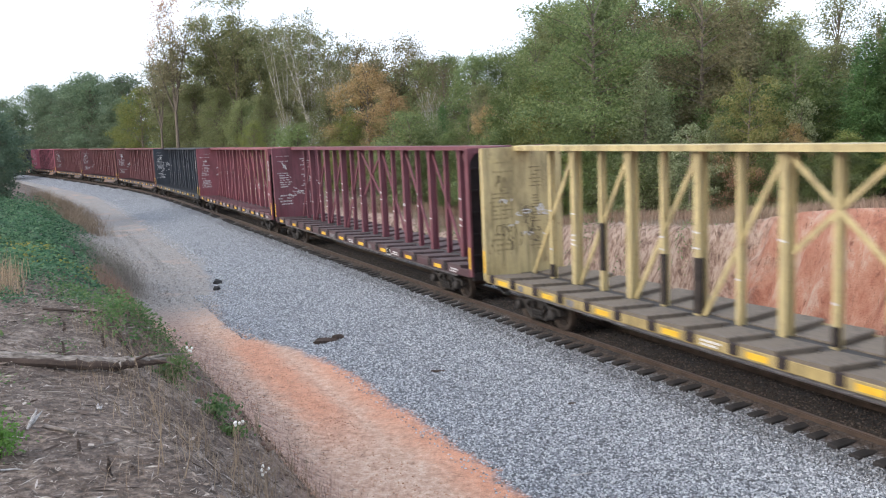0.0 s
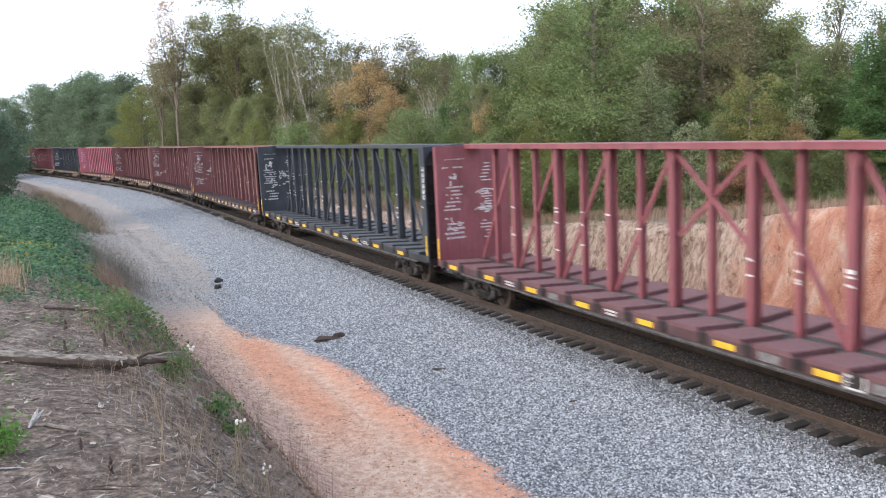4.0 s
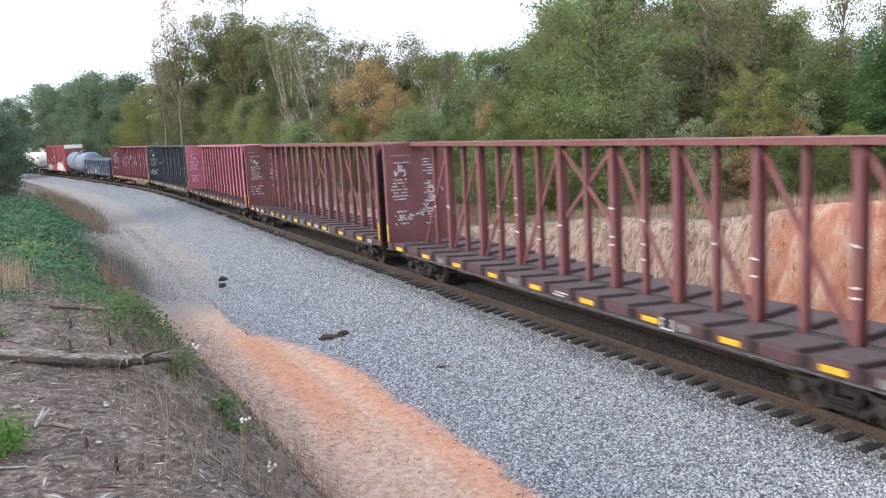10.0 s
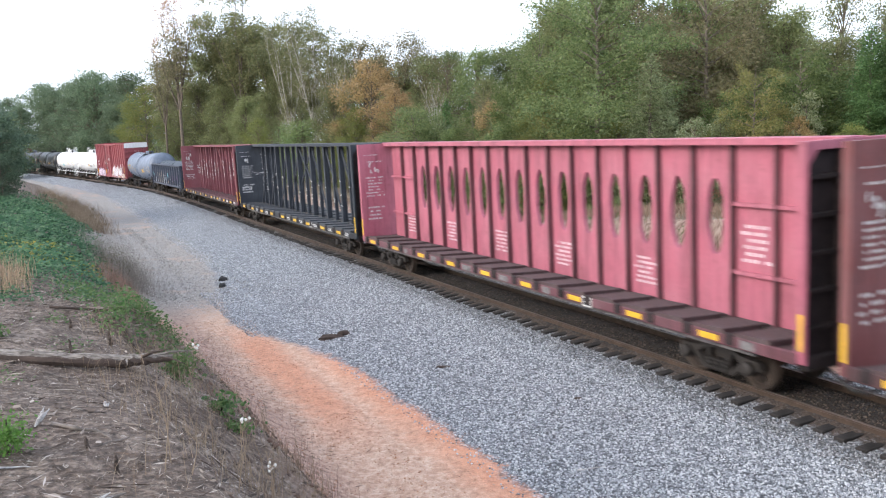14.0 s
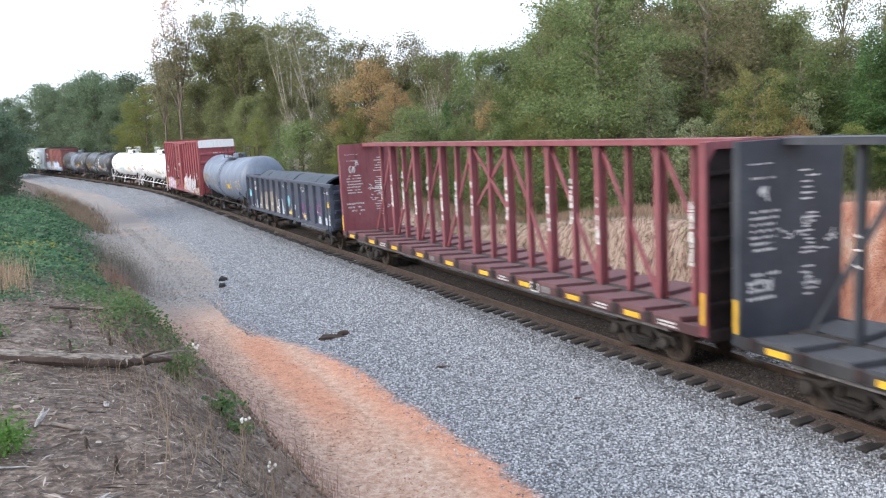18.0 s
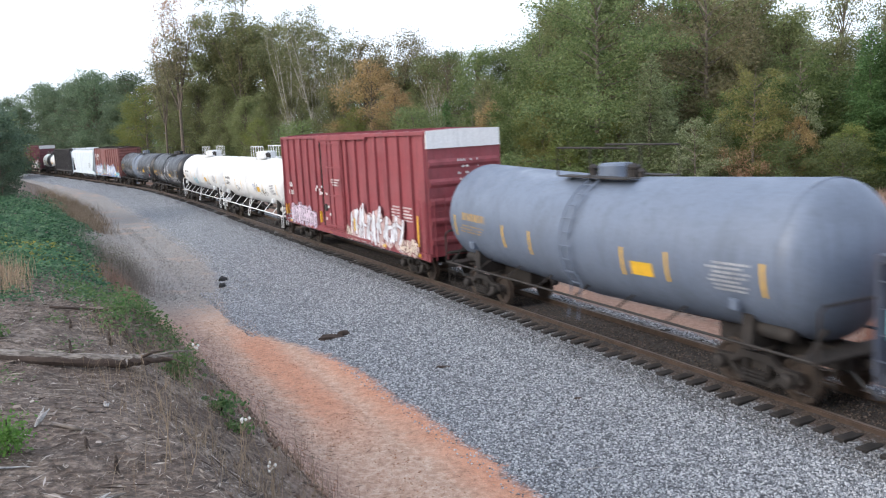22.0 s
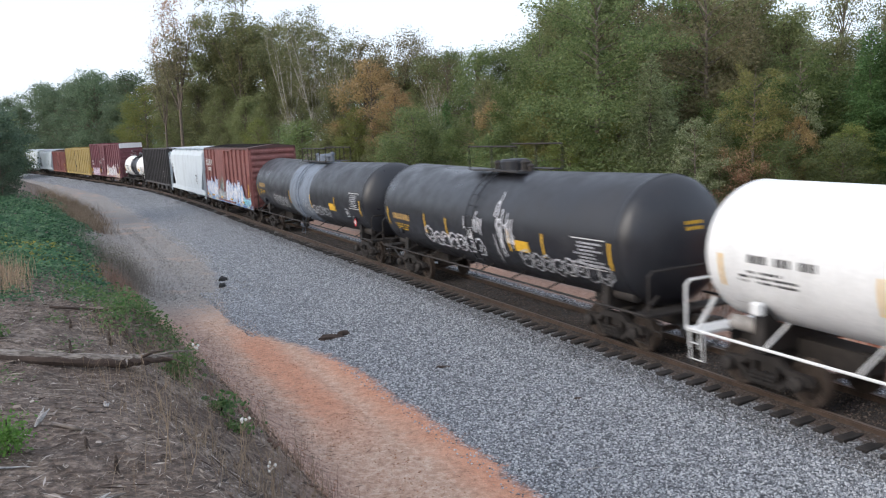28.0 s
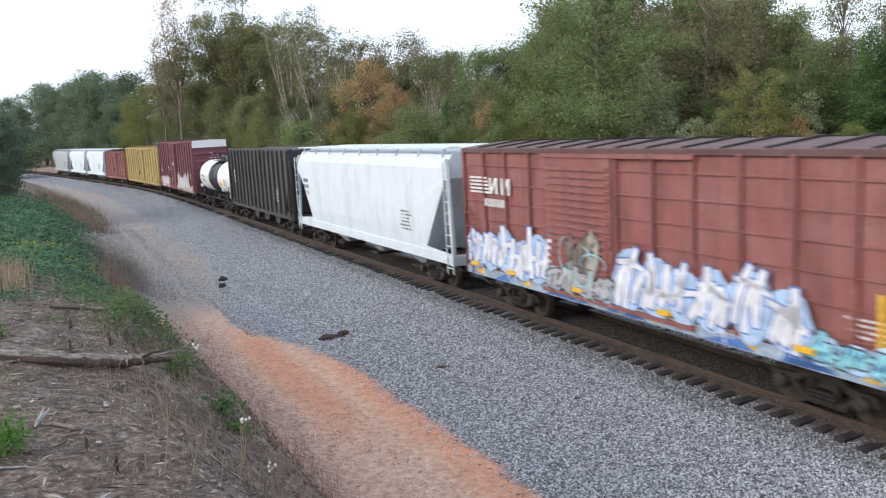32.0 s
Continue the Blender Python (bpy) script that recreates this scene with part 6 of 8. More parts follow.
def spray(rng, lobes, count, size, mat, name, shell=0.25, flat=0.35):
    """Leaves gathered in lobes (centre, radii)."""
    vol = np.array([r[0] * r[1] * r[2] for _, r in lobes]) ** 0.67
    pick = rng.choice(len(lobes), count, p=vol / vol.sum())
    c = np.array([l[0] for l in lobes])[pick]
    r = np.array([l[1] for l in lobes])[pick]
    d = rng.normal(size=(count, 3))
    d /= np.linalg.norm(d, axis=1, keepdims=True)
    k = shell + (1.15 - shell) * rng.random((count, 1))
    pts = c + d * r * k + rng.normal(0, 0.16, (count, 3)) * r
    u, w = leaves(rng, pts, size, flat)
    w[:, 2] *= 1 - flat * 0.4
    return quads_mesh(name, pts.astype(np.float32), u.astype(np.float32), w.astype(np.float32), mat)


def broadleaf(seed, h, spread, mat, bark, count, size, bare=0.35, lobes_n=26, label="green leafy tree at the edge of the wood", trunk_show=0.25, stout=1.0, limb_bark=None):
    rng = np.random.RandomState(seed)
    t = thing("tree", label, "tree", "trees of the wood")
    sh = Shape()
    lean = rng.uniform(-0.03, 0.03, 2) * h
    trunk = [Vector((lean[0] * k * k, lean[1] * k * k, h * 0.9 * k - 0.3)) for k in (0, 0.25, 0.5, 0.75, 1.0)]
    r0 = (0.014 * h + 0.03) * stout
    sh.tube(trunk, [r0, r0 * 0.8, r0 * 0.6, r0 * 0.38, r0 * 0.1], 7)
    part("trunk", sh, bark, t)
    lb = Shape()
    lobes = []
    for i in range(lobes_n * 2):
        z = h * (trunk_show + (1 - trunk_show) * (i + 0.5) / (lobes_n * 2))
        rel = (z / h - trunk_show) / (1 - trunk_show)
        reach = spread * (0.35 + 0.9 * math.sin(math.pi * min(1, 0.18 + 0.82 * rel)) ** 0.8) * rng.uniform(0.3, 1.2)
        a = i * 2.4 + rng.uniform(-0.5, 0.5)
        c = Vector((lean[0] * rel + reach * 0.7 * math.cos(a), lean[1] * rel + reach * 0.7 * math.sin(a), z))
        lb.tube([Vector((lean[0] * rel, lean[1] * rel, max(0.3, z - 0.16 * h * 0.6))), (Vector((lean[0] * rel, lean[1] * rel, z)) + c) / 2, c], [r0 * 0.28, r0 * 0.16, r0 * 0.05], 5)
        q = spread * rng.uniform(0.14, 0.36)
        lobes.append((tuple(c), (q * 1.15, q * 1.15, q * rng.uniform(0.55, 0.95))))
    tagged(part("limb_work", lb, limb_bark or bark, t), kind="stuff")
    part("crown", spray(rng, lobes, count, size, mat, "crown"), mat, t)
    return t


def bough_tree(seed, h, spread, mat, bark, count, size, label, low=0.06, boughs=44, thin=1.0, droop=0.12):
    """A tree whose foliage hangs in separate layered boughs, with dark gaps between them."""
    rng = np.random.RandomState(seed)
    t = thing("tree", label, "tree", "trees of the wood")
    r0 = 0.012 * h + 0.03
    lean = rng.uniform(-0.02, 0.02, 2) * h
    part("trunk", Shape().tube([(lean[0] * k, lean[1] * k, h * 0.97 * k - 0.3) for k in (0, 0.3, 0.6, 1.0)], [r0, r0 * 0.75, r0 * 0.45, r0 * 0.08], 7), bark, t)
    lobes, lb = [], Shape()
    for i in range(boughs):
        rel = (i + 0.5) / boughs
        z = h * (low + (0.97 - low) * rel)
        reach = spread * (0.25 + 0.95 * math.sin(math.pi * (0.22 + 0.74 * rel)) ** 0.9) * rng.uniform(0.62, 1.12)
        a = i * 2.4 + rng.uniform(-0.5, 0.5)
        base = Vector((lean[0] * rel, lean[1] * rel, max(0.2, z - 0.10 * h * (0.4 + rel))))
        tip = Vector((lean[0] * rel + reach * math.cos(a), lean[1] * rel + reach * math.sin(a), z - droop * reach))
        lb.tube([base, base.lerp(tip, 0.5) + Vector((0, 0, 0.05 * reach)), tip], [r0 * 0.26, r0 * 0.14, r0 * 0.04], 5)
        for k, q in ((0.45, 0.3), (0.72, 0.34), (0.98, 0.26), (0.8, 0.2)):
            c = base.lerp(tip, k) + Vector(rng.normal(0, 0.09, 3) * reach)
            r = max(0.42, reach * q * rng.uniform(0.85, 1.35)) * thin
            lobes.append((tuple(c), (r, r, r * rng.uniform(0.45, 0.7))))
    tagged(part("limb_work", lb, bark, t), kind="stuff")
    part("crown", spray(rng, lobes, count, size, mat, "crown", 0.15, 0.4), mat, t)
    return t


def pine(seed, h, spread, mat, bark, count, size, label):
    rng = np.random.RandomState(seed)
    t = thing("pine_tree", label, "tree", "trees of the wood")
    r0 = 0.012 * h + 0.04
    part("trunk", Shape().tube([(0, 0, -0.3), (0.05, 0, h * 0.5), (0, 0.05, h)], [r0, r0 * 0.6, r0 * 0.1], 7), bark, t)
    lobes, lb = [], Shape()
    for i in range(34):
        rel = (i + 0.5) / 34
        z = h * (0.12 + 0.88 * rel)
        reach = spread * (1.05 - rel) ** 0.75 * rng.uniform(0.7, 1.1)
        a = i * 2.4 + rng.uniform(-0.4, 0.4)
        c = (reach * 0.6 * math.cos(a), reach * 0.6 * math.sin(a), z)
        lb.tube([(0, 0, z - 0.1), c], [0.04, 0.01], 4)
        lobes.append((c, (reach * 0.5 + 0.15, reach * 0.5 + 0.15, 0.35 + 0.03 * h)))
    tagged(part("limb_work", lb, bark, t), kind="stuff")
    part("crown", spray(rng, lobes, count, size, mat, "crown", 0.3), mat, t)
    return t


def bare_tree(seed, h, bark, mat, label):
    """A pale trunk that forks into upright leaders and thin bare branches, with a few leaves left."""
    rng = random.Random(seed)
    t = thing("bare_tree", label, "tree", "trees of the wood")
    sh, tips = Shape(), []

    def grow(p, d, length, r, level):
        q = p + d * length
        mid = p.lerp(q, 0.5) + Vector((rng.uniform(-1, 1), rng.uniform(-1, 1), 0)) * length * 0.05
        sh.tube([p, mid, q], [r, r * 0.82, r * 0.6], 6 if level < 2 else 4, False)
        if level >= 4:
            tips.append(q)
            return
        for k in range(3 if level < 3 else 2):
            a = rng.uniform(0, 6.28)
            w = rng.uniform(0.25, 0.6) if level else rng.uniform(0.12, 0.32)
            nd = (d + Vector((math.cos(a), math.sin(a), 0.15)) * w).normalized()
            grow(q if k else p.lerp(q, 0.75), nd, length * rng.uniform(0.55, 0.8), r * 0.58, level + 1)
    grow(Vector((0, 0, -0.3)), Vector((0, 0, 1)), h * 0.36, 0.011 * h, 0)
    part("trunk", sh, bark, t)
    r2 = np.random.RandomState(seed)
    c = np.array([tuple(q) for q in tips])[r2.randint(0, len(tips), 900)] + r2.normal(0, 0.5, (900, 3))
    u, w = leaves(r2, c, 0.1)
    part("crown", quads_mesh("crown", c.astype(np.float32), u.astype(np.float32), w.astype(np.float32), mat), mat, t)
    return t


def vase_tree(seed, h, spread, mat, bark, count, size, label, fork=0.28, stems=6, clump=1.0):
    """A tall tree whose trunk forks low into rising stems, with uneven clumps of leaves round their upper halves."""
    rng = np.random.RandomState(seed)
    t = thing("tree", label, "tree", "trees of the wood")
    r0 = 0.010 * h + 0.03
    head = Vector((rng.uniform(-0.02, 0.02) * h, rng.uniform(-0.02, 0.02) * h, fork * h))
    part("trunk", Shape().tube([(0, 0, -0.3), tuple(head * 0.55), tuple(head)], [r0, r0 * 0.85, r0 * 0.75], 8), bark, t)
    lb, lobes = Shape(), []
    for i in range(stems):
        a = i * 6.283 / stems + rng.uniform(-0.4, 0.4)
        out_ = Vector((math.cos(a), math.sin(a), 0))
        reach = spread * (0.15 if i == 0 else rng.uniform(0.45, 0.95))
        top_ = h * (0.97 if i == 0 else rng.uniform(0.72, 0.95))
        pts = [head + out_ * reach * k ** 1.3 + Vector((0, 0, (top_ - head.z) * k)) + Vector(rng.normal(0, 0.02, 3) * h * 0.35) * (k > 0) for k in (0, 0.25, 0.5, 0.75, 1.0)]
        lb.tube(pts, [r0 * 0.5, r0 * 0.4, r0 * 0.28, r0 * 0.17, r0 * 0.05], 6)
        for j in range(11):
            k = rng.uniform(0.28, 1.0)
            seg = min(3, int(k * 4))
            b0 = pts[seg].lerp(pts[seg + 1], k * 4 - seg)
            b1 = b0 + Vector((rng.normal(0, 1), rng.normal(0, 1), rng.uniform(0.2, 1.3))).normalized() * spread * rng.uniform(0.2, 0.5)
            lb.tube([b0, b0.lerp(b1, 0.5) + Vector((0, 0, -0.08)), b1], [r0 * 0.16, r0 * 0.1, r0 * 0.03], 4)
            for c in (b1, b0.lerp(b1, 0.6)):
                q = spread * rng.uniform(0.07, 0.17) * clump * (0.7 + 0.5 * k)
                lobes.append((tuple(c), (q * 1.2, q * 1.2, q * 0.8)))
    tagged(part("limb_work", lb, bark, t), kind="stuff")
    part("crown", spray(rng, lobes, count, size, mat, "crown", 0.1, 0.4), mat, t)
    return t


LEAF_A = leafy("mid_green_leaves", [(0.12, 0.165, 0.065), (0.175, 0.225, 0.09), (0.25, 0.295, 0.125)], 0.5)
LEAF_B = leafy("olive_leaves", [(0.16, 0.185, 0.085), (0.22, 0.245, 0.11), (0.285, 0.29, 0.14)], 0.5)
# LEAF_C, for the far trees: distance haze mixed into a paler, greyer leaf colour
LEAF_C = leafy("haze_paled_leaves", [(0.105, 0.155, 0.092), (0.15, 0.205, 0.122), (0.205, 0.26, 0.158)], 0.5)
LEAF_P = leafy("bright_pine_needles", [(0.06, 0.12, 0.045), (0.105, 0.19, 0.065), (0.175, 0.275, 0.10)], 0.4)
LEAF_D = leafy("autumn_orange_leaves", [(0.26, 0.185, 0.085), (0.39, 0.265, 0.13), (0.48, 0.345, 0.19)], 0.25, ([(0.13, 0.14, 0.055), (0.20, 0.20, 0.08), (0.32, 0.245, 0.12)], 6.6, 3.5))
LEAF_E = leafy("yellow_green_leaves", [(0.15, 0.195, 0.06), (0.22, 0.255, 0.078), (0.30, 0.30, 0.095)], 0.5)
LEAF_F = leafy("brown_turning_leaves", [(0.13, 0.12, 0.06), (0.22, 0.19, 0.10), (0.18, 0.19, 0.08)], 0.4)
LEAF_H = leafy("grey_green_leaves", [(0.15, 0.18, 0.09), (0.21, 0.24, 0.125), (0.29, 0.315, 0.17)], 0.4)
LEAF_Q = leafy("dull_brown_green_leaves", [(0.125, 0.12, 0.06), (0.19, 0.17, 0.09), (0.265, 0.22, 0.125)], 0.35, ([(0.14, 0.17, 0.07), (0.215, 0.24, 0.105)], 6.0, 6.0))
LEAF_T = leafy("fresh_green_leaves", [(0.105, 0.145, 0.055), (0.17, 0.215, 0.082), (0.26, 0.30, 0.125)], 0.2)
LEAF_U = leafy("deep_green_leaves", [(0.075, 0.115, 0.04), (0.125, 0.175, 0.058), (0.21, 0.26, 0.09)], 0.25)
LEAF_Y = leafy("yellow_turning_leaves", [(0.15, 0.175, 0.06), (0.24, 0.235, 0.08), (0.33, 0.29, 0.11)], 0.2, ([(0.25, 0.15, 0.09), (0.40, 0.24, 0.15), (0.54, 0.37, 0.25)], 4.0, 2.2))
LEAF_W = leafy("pale_underside_leaves", [(0.16, 0.19, 0.09), (0.25, 0.275, 0.145), (0.38, 0.39, 0.24)], 0.2)
LEAF_V = leafy("thin_olive_leaves", [(0.13, 0.14, 0.07), (0.20, 0.205, 0.10), (0.28, 0.275, 0.15)], 0.25)
LEAF_O = leafy("dark_olive_leaves", [(0.135, 0.15, 0.07), (0.20, 0.215, 0.095), (0.28, 0.275, 0.135)], 0.25)
LEAF_X = leafy("rusty_tipped_leaves", [(0.16, 0.16, 0.08), (0.225, 0.21, 0.115), (0.31, 0.28, 0.17)], 0.2, ([(0.33, 0.20, 0.12), (0.45, 0.29, 0.19), (0.52, 0.38, 0.26)], 17.0, -3.0))
LEAF_S = leafy("shaded_shrub_leaves", [(0.065, 0.105, 0.072), (0.095, 0.145, 0.092), (0.13, 0.185, 0.115)], 0.3)
KINDS = {
    "a": lambda: broadleaf(11, 15, 4.0, LEAF_A, BARK, 28000, 0.094, lobes_n=46),
    "b": lambda: broadleaf(12, 14, 3.4, LEAF_B, BARK, 22000, 0.092, lobes_n=42, label="olive green tree beginning to turn"),
    "c": lambda: pine(13, 16, 3.0, LEAF_P, BARK, 26000, 0.085, "dark green pine with drooping boughs"),
    "d": lambda: broadleaf(14, 9, 2.6, LEAF_D, BARK, 15000, 0.072, label="small tree with orange autumn leaves", trunk_show=0.12),
    "e": lambda: broadleaf(15, 11, 3.2, LEAF_E, BARK, 19000, 0.076, label="yellow-green young tree at the wood's edge", trunk_show=0.1),
    "f": lambda: broadleaf(16, 17, 3.8, LEAF_F, PALEBARK, 6000, 0.085, lobes_n=26, label="tall thin-leaved tree with a bare pale trunk", trunk_show=0.38, stout=0.9, limb_bark=BARK),
    "g": lambda: broadleaf(17, 6, 2.6, LEAF_A, BARK, 15000, 0.062, label="green shrubby sapling at the wood's edge", trunk_show=0.04, lobes_n=22),
    "k": lambda: broadleaf(19, 16, 4.4, LEAF_C, BARK, 19000, 0.135, lobes_n=36, label="green tree at the far bend, leaves paled for haze", trunk_show=0.1),
    "n": lambda: broadleaf(31, 16, 4.2, LEAF_B, BARK, 9500, 0.095, lobes_n=30, label="tall open-crowned olive tree with gaps of sky", trunk_show=0.15),
    "m": lambda: bare_tree(23, 14, PALEBARK, LEAF_F, "slender bare tree with a pale forking trunk"),
    "h": lambda: pine(18, 8, 2.3, LEAF_H, BARK, 15000, 0.06, "grey-green feathery sapling at the wood's edge"),
    "q": lambda: bough_tree(41, 15, 3.6, LEAF_Q, BARK, 27000, 0.08, "tall dull brown-green tree with a thin top", 0.1, 40),
    "t": lambda: bough_tree(42, 14, 4.2, LEAF_T, BARK, 62000, 0.07, "large fresh green tree with layered boughs", 0.05, 46),
    "u": lambda: bough_tree(43, 10, 3.0, LEAF_U, BARK, 34000, 0.07, "deep green tree with layered boughs", 0.04, 38),
    "y": lambda: bough_tree(44, 8, 2.1, LEAF_Y, BARK, 18000, 0.06, "small tree turning yellow above and russet below", 0.05, 30),
    "w": lambda: bough_tree(45, 5, 1.3, LEAF_W, BARK, 5000, 0.055, "slight sapling with pale grey-green leaves", 0.15, 20, 0.8),
    "o": lambda: vase_tree(51, 22, 5.4, LEAF_O, BARK, 24000, 0.125, "tall broad olive-leaved tree with gaps of sky", 0.3, 10, 1.5),
    "v": lambda: vase_tree(52, 20, 3.7, LEAF_V, PALEBARK, 9500, 0.10, "tall tree with pale forking stems and thin olive leaves", 0.2, 8, 1.35),
    "x": lambda: vase_tree(53, 22, 3.6, LEAF_X, BARK, 7000, 0.115, "tall thin tree with rusty leaves at its tips", 0.4, 9, 2.0),
    "j": lambda: vase_tree(54, 15, 3.4, LEAF_Q, BARK, 10000, 0.085, "dark twiggy tree with a thin brown crown", 0.4, 9, 1.9),
    "s": lambda: broadleaf(46, 6, 2.6, LEAF_S, BARK, 15000, 0.075, label="dark shaded shrub beside the line", trunk_show=0.03, lobes_n=24),
}
BASE = {"n": 16, "a": 15, "b": 14, "c": 16, "d": 9, "e": 11, "f": 17, "g": 6, "h": 8, "k": 16, "m": 14.5, "q": 15, "t": 14, "u": 10, "y": 8, "w": 5, "s": 6, "o": 22, "v": 20, "x": 22, "j": 15}
_made = {}
_turn = random.Random(3)


def plant(kind, x, y, top, wide=1.0):
    """Sets a tree of a kind so that its crown ends at the height top."""
    z = height_at(x, y) - 0.1
    k = (top - z) / (BASE[kind] * 1.02)
    m = Matrix.Translation((x, y, z)) @ Matrix.Rotation(_turn.uniform(0, 6.28), 4, "Z")
    if kind not in _made:
        ob = _made[kind] = KINDS[kind]()
    else:
        ob = copy_thing(_made[kind], m)
    w = max(k, 0.35) * wide
    ob.matrix_basis = m @ Matrix.Diagonal((w, w, k, 1))
    return ob


def grove(kind, places):
    for x, y, top, wide in places:
        plant(kind, x, y, top, wide)


grove("a", [(3, 72.7, 12.7, 1), (6, 72.4, 12.9, 1), (8, 68.4, 13.9, 1), (10, 64.4, 15.7, 1), (-28.9, 138.6, 13.5, 1.1), (-5.1, 103.9, 8.5, 1.1), (9.7, 79.6, 13.7, 1.1), (20.8, 64.8, 13.9, 1.1), (-174.7, 309.2, 4.8, 1.3), (-154.5, 299.3, 7.6, 1.3), (-120, 272.1, 11.9, 1.3), (-100.4, 251.4, 14.8, 1.3), (-70.3, 216.4, 19.5, 1.3)])
grove("a", [(-52.2, 192, 18.3, 1.3), (-39.9, 175.6, 16.8, 1.3), (-26.6, 157.9, 17.5, 1.3), (-15.1, 140.5, 16.4, 1.3), (-5.3, 127.1, 14.1, 1.3), (1.4, 116, 9, 1.3), (7.5, 106.4, 10.6, 1.3), (12.6, 96.4, 11.7, 1.3), (16.2, 91, 11.4, 1.3), (20.6, 85.7, 11, 1.3), (24.1, 80.8, 10.9, 1.3), (26.5, 76.9, 10, 1.3), (29.2, 73.2, 10, 1.3), (32.2, 68.5, 9.4, 1.3), (33.8, 65.6, 8.5, 1.3), (36.3, 62.7, 8.6, 1.3), (5.1, 60.6, 8.4, 0.9)])
grove("b", [(-1.6, 82.6, 13.6, 1), (-71.1, 197.5, 7.9, 1.1), (-57.8, 179.8, 22.9, 1.1), (-46.4, 163.9, 22.9, 1.1), (-36.4, 151.5, 20.9, 1.1), (-21.2, 127.4, 13.8, 1.1), (-14, 123.6, 17.4, 1.1), (-7.9, 112.1, 9.6, 1.1), (0.9, 100.1, 6.1, 1.1), (3.7, 97.4, 10.2, 1.1), (7.3, 84.3, 10.3, 1.1), (12.1, 74.2, 14.7, 1.1), (14.8, 74.1, 13.9, 1.1), (18.1, 73.3, 15.5, 1.1), (18.6, 67.9, 15, 1.1)])
grove("b", [(23.1, 62.8, 13, 1.1), (24.9, 61.7, 13, 1.1), (-39.9, 126.8, 14.1, 1.1), (-33.7, 116.4, 14.1, 1.1), (-27.8, 108.4, 12.7, 1), (-24.5, 104.8, 11.1, 1), (-20.7, 101.9, 11.2, 1), (-10.7, 84.4, 10.3, 1), (3.8, 62.3, 9.6, 0.9), (-64.2, 168.1, 12.7, 1.1), (-26.9, 106.7, 6.6, 1.4), (-11.1, 82.6, 6, 1.3), (-6.1, 76, 5.4, 1), (-4.4, 70.3, 5.4, 1)])
grove("c", [(22.3, 44.6, 10.2, 1), (21.9, 40.9, 9.8, 1), (25.1, 44.5, 10.2, 1), (23.9, 40.2, 10.1, 1), (0.5, 69.5, 8.5, 1.1), (2.5, 65.2, 8.5, 1.2), (19.3, 37.8, 9.9, 1.3), (20.4, 37.2, 9.4, 1.2)])
grove("d", [(-6.6, 80.9, 12.9, 1), (-3.9, 74.5, 10.1, 0.9)])
grove("e", [(-53.3, 147.6, 12.8, 1.2), (-49.6, 141.3, 15.3, 1), (-8.3, 80.2, 8.4, 0.9), (-20.7, 94.3, 7.9, 1), (-8.8, 77.9, 5.5, 1.3)])
grove("f", [(0.8, 74.2, 12.2, 1)])
grove("g", [(-2.1, 71.9, 8, 1), (-100.5, 177.8, 12.1, 1.1), (-85.2, 159.4, 11.8, 1.3), (-59.6, 160.3, 8.8, 1), (-46.8, 139.3, 5.6, 1.1), (-39, 127.8, 8.1, 1.2), (-26.6, 105.1, 5, 1.3), (-14.8, 88.6, 7.5, 1.4), (-2, 64.8, 7.7, 1.1), (2.3, 64.3, 7.1, 1.4)])
grove("h", [(-87.9, 164.3, 8.2, 1.4), (-58.4, 157.2, 11.7, 1.2), (-36.1, 122.1, 4.8, 1.3), (-33.1, 116.6, 8.4, 1.4), (-17.8, 89.6, 5.5, 1.3), (-0.1, 68.2, 7.3, 1.2)])
grove("k", [(-130.5, 216.9, 16.4, 1.2), (-100, 214.5, 16.4, 1.2), (-94.6, 206.4, 18.9, 1.2), (-82.4, 190.7, 18.6, 1.2), (-75.5, 179.8, 19.1, 1.2), (-70.2, 171.6, 20.1, 1.2), (-59.5, 161, 18.8, 1.2), (-141.4, 255.3, 17.3, 1.4), (-135.2, 263.3, 20.5, 1.4), (-111.5, 236, 22.6, 1.4), (-102.5, 233.1, 22.6, 1.4), (-83.7, 214.3, 21.5, 1.4), (-101, 181.8, 12.9, 1.4), (-76.7, 185.1, 15.4, 1.3), (-68.4, 173, 13, 1.4), (-61.2, 161.7, 13.5, 1.3), (-58.1, 155.6, 14.2, 1.3), (-61.8, 161.3, 8.8, 1.5), (-69.6, 175.2, 8.7, 1.5), (-68.3, 171.9, 8.8, 1.5)])
grove("m", [(-16.7, 94.7, 10.7, 0.9), (-13.4, 91.4, 15.2, 1), (-10.1, 85, 15.1, 0.9), (-0.3, 69.6, 11.5, 0.8)])
grove("s", [(-33.3, 62, 7.2, 0.9), (-35.2, 63, 8.6, 1.1), (-32.0, 60.5, 4.8, 0.8), (-37, 66, 8.6, 1.3)])
grove("n", [(12.2, 60.5, 15.6, 1)])
# the tall trees above the bend
grove("o", [(-25, 108, 24.4, 1), (-29.8, 114, 22.8, 0.8), (-19.9, 104, 19.6, 0.75), (-23, 118, 22, 0.9)])
grove("x", [(-34.5, 112, 24.6, 1), (-38.6, 118, 20.5, 0.8)])
grove("v", [(-14, 92, 20.7, 1), (-17.6, 97, 21, 0.85), (-10.9, 90, 18.2, 0.85), (-15.2, 103, 21.4, 0.9)])
grove("j", [(-4.2, 84, 16.4, 0.9), (-0.6, 82, 14.4, 0.8), (-8.2, 93, 17.4, 0.9)])
grove("b", [(-7.4, 96, 14.6, 0.9), (-4.4, 90, 13.4, 0.9)])
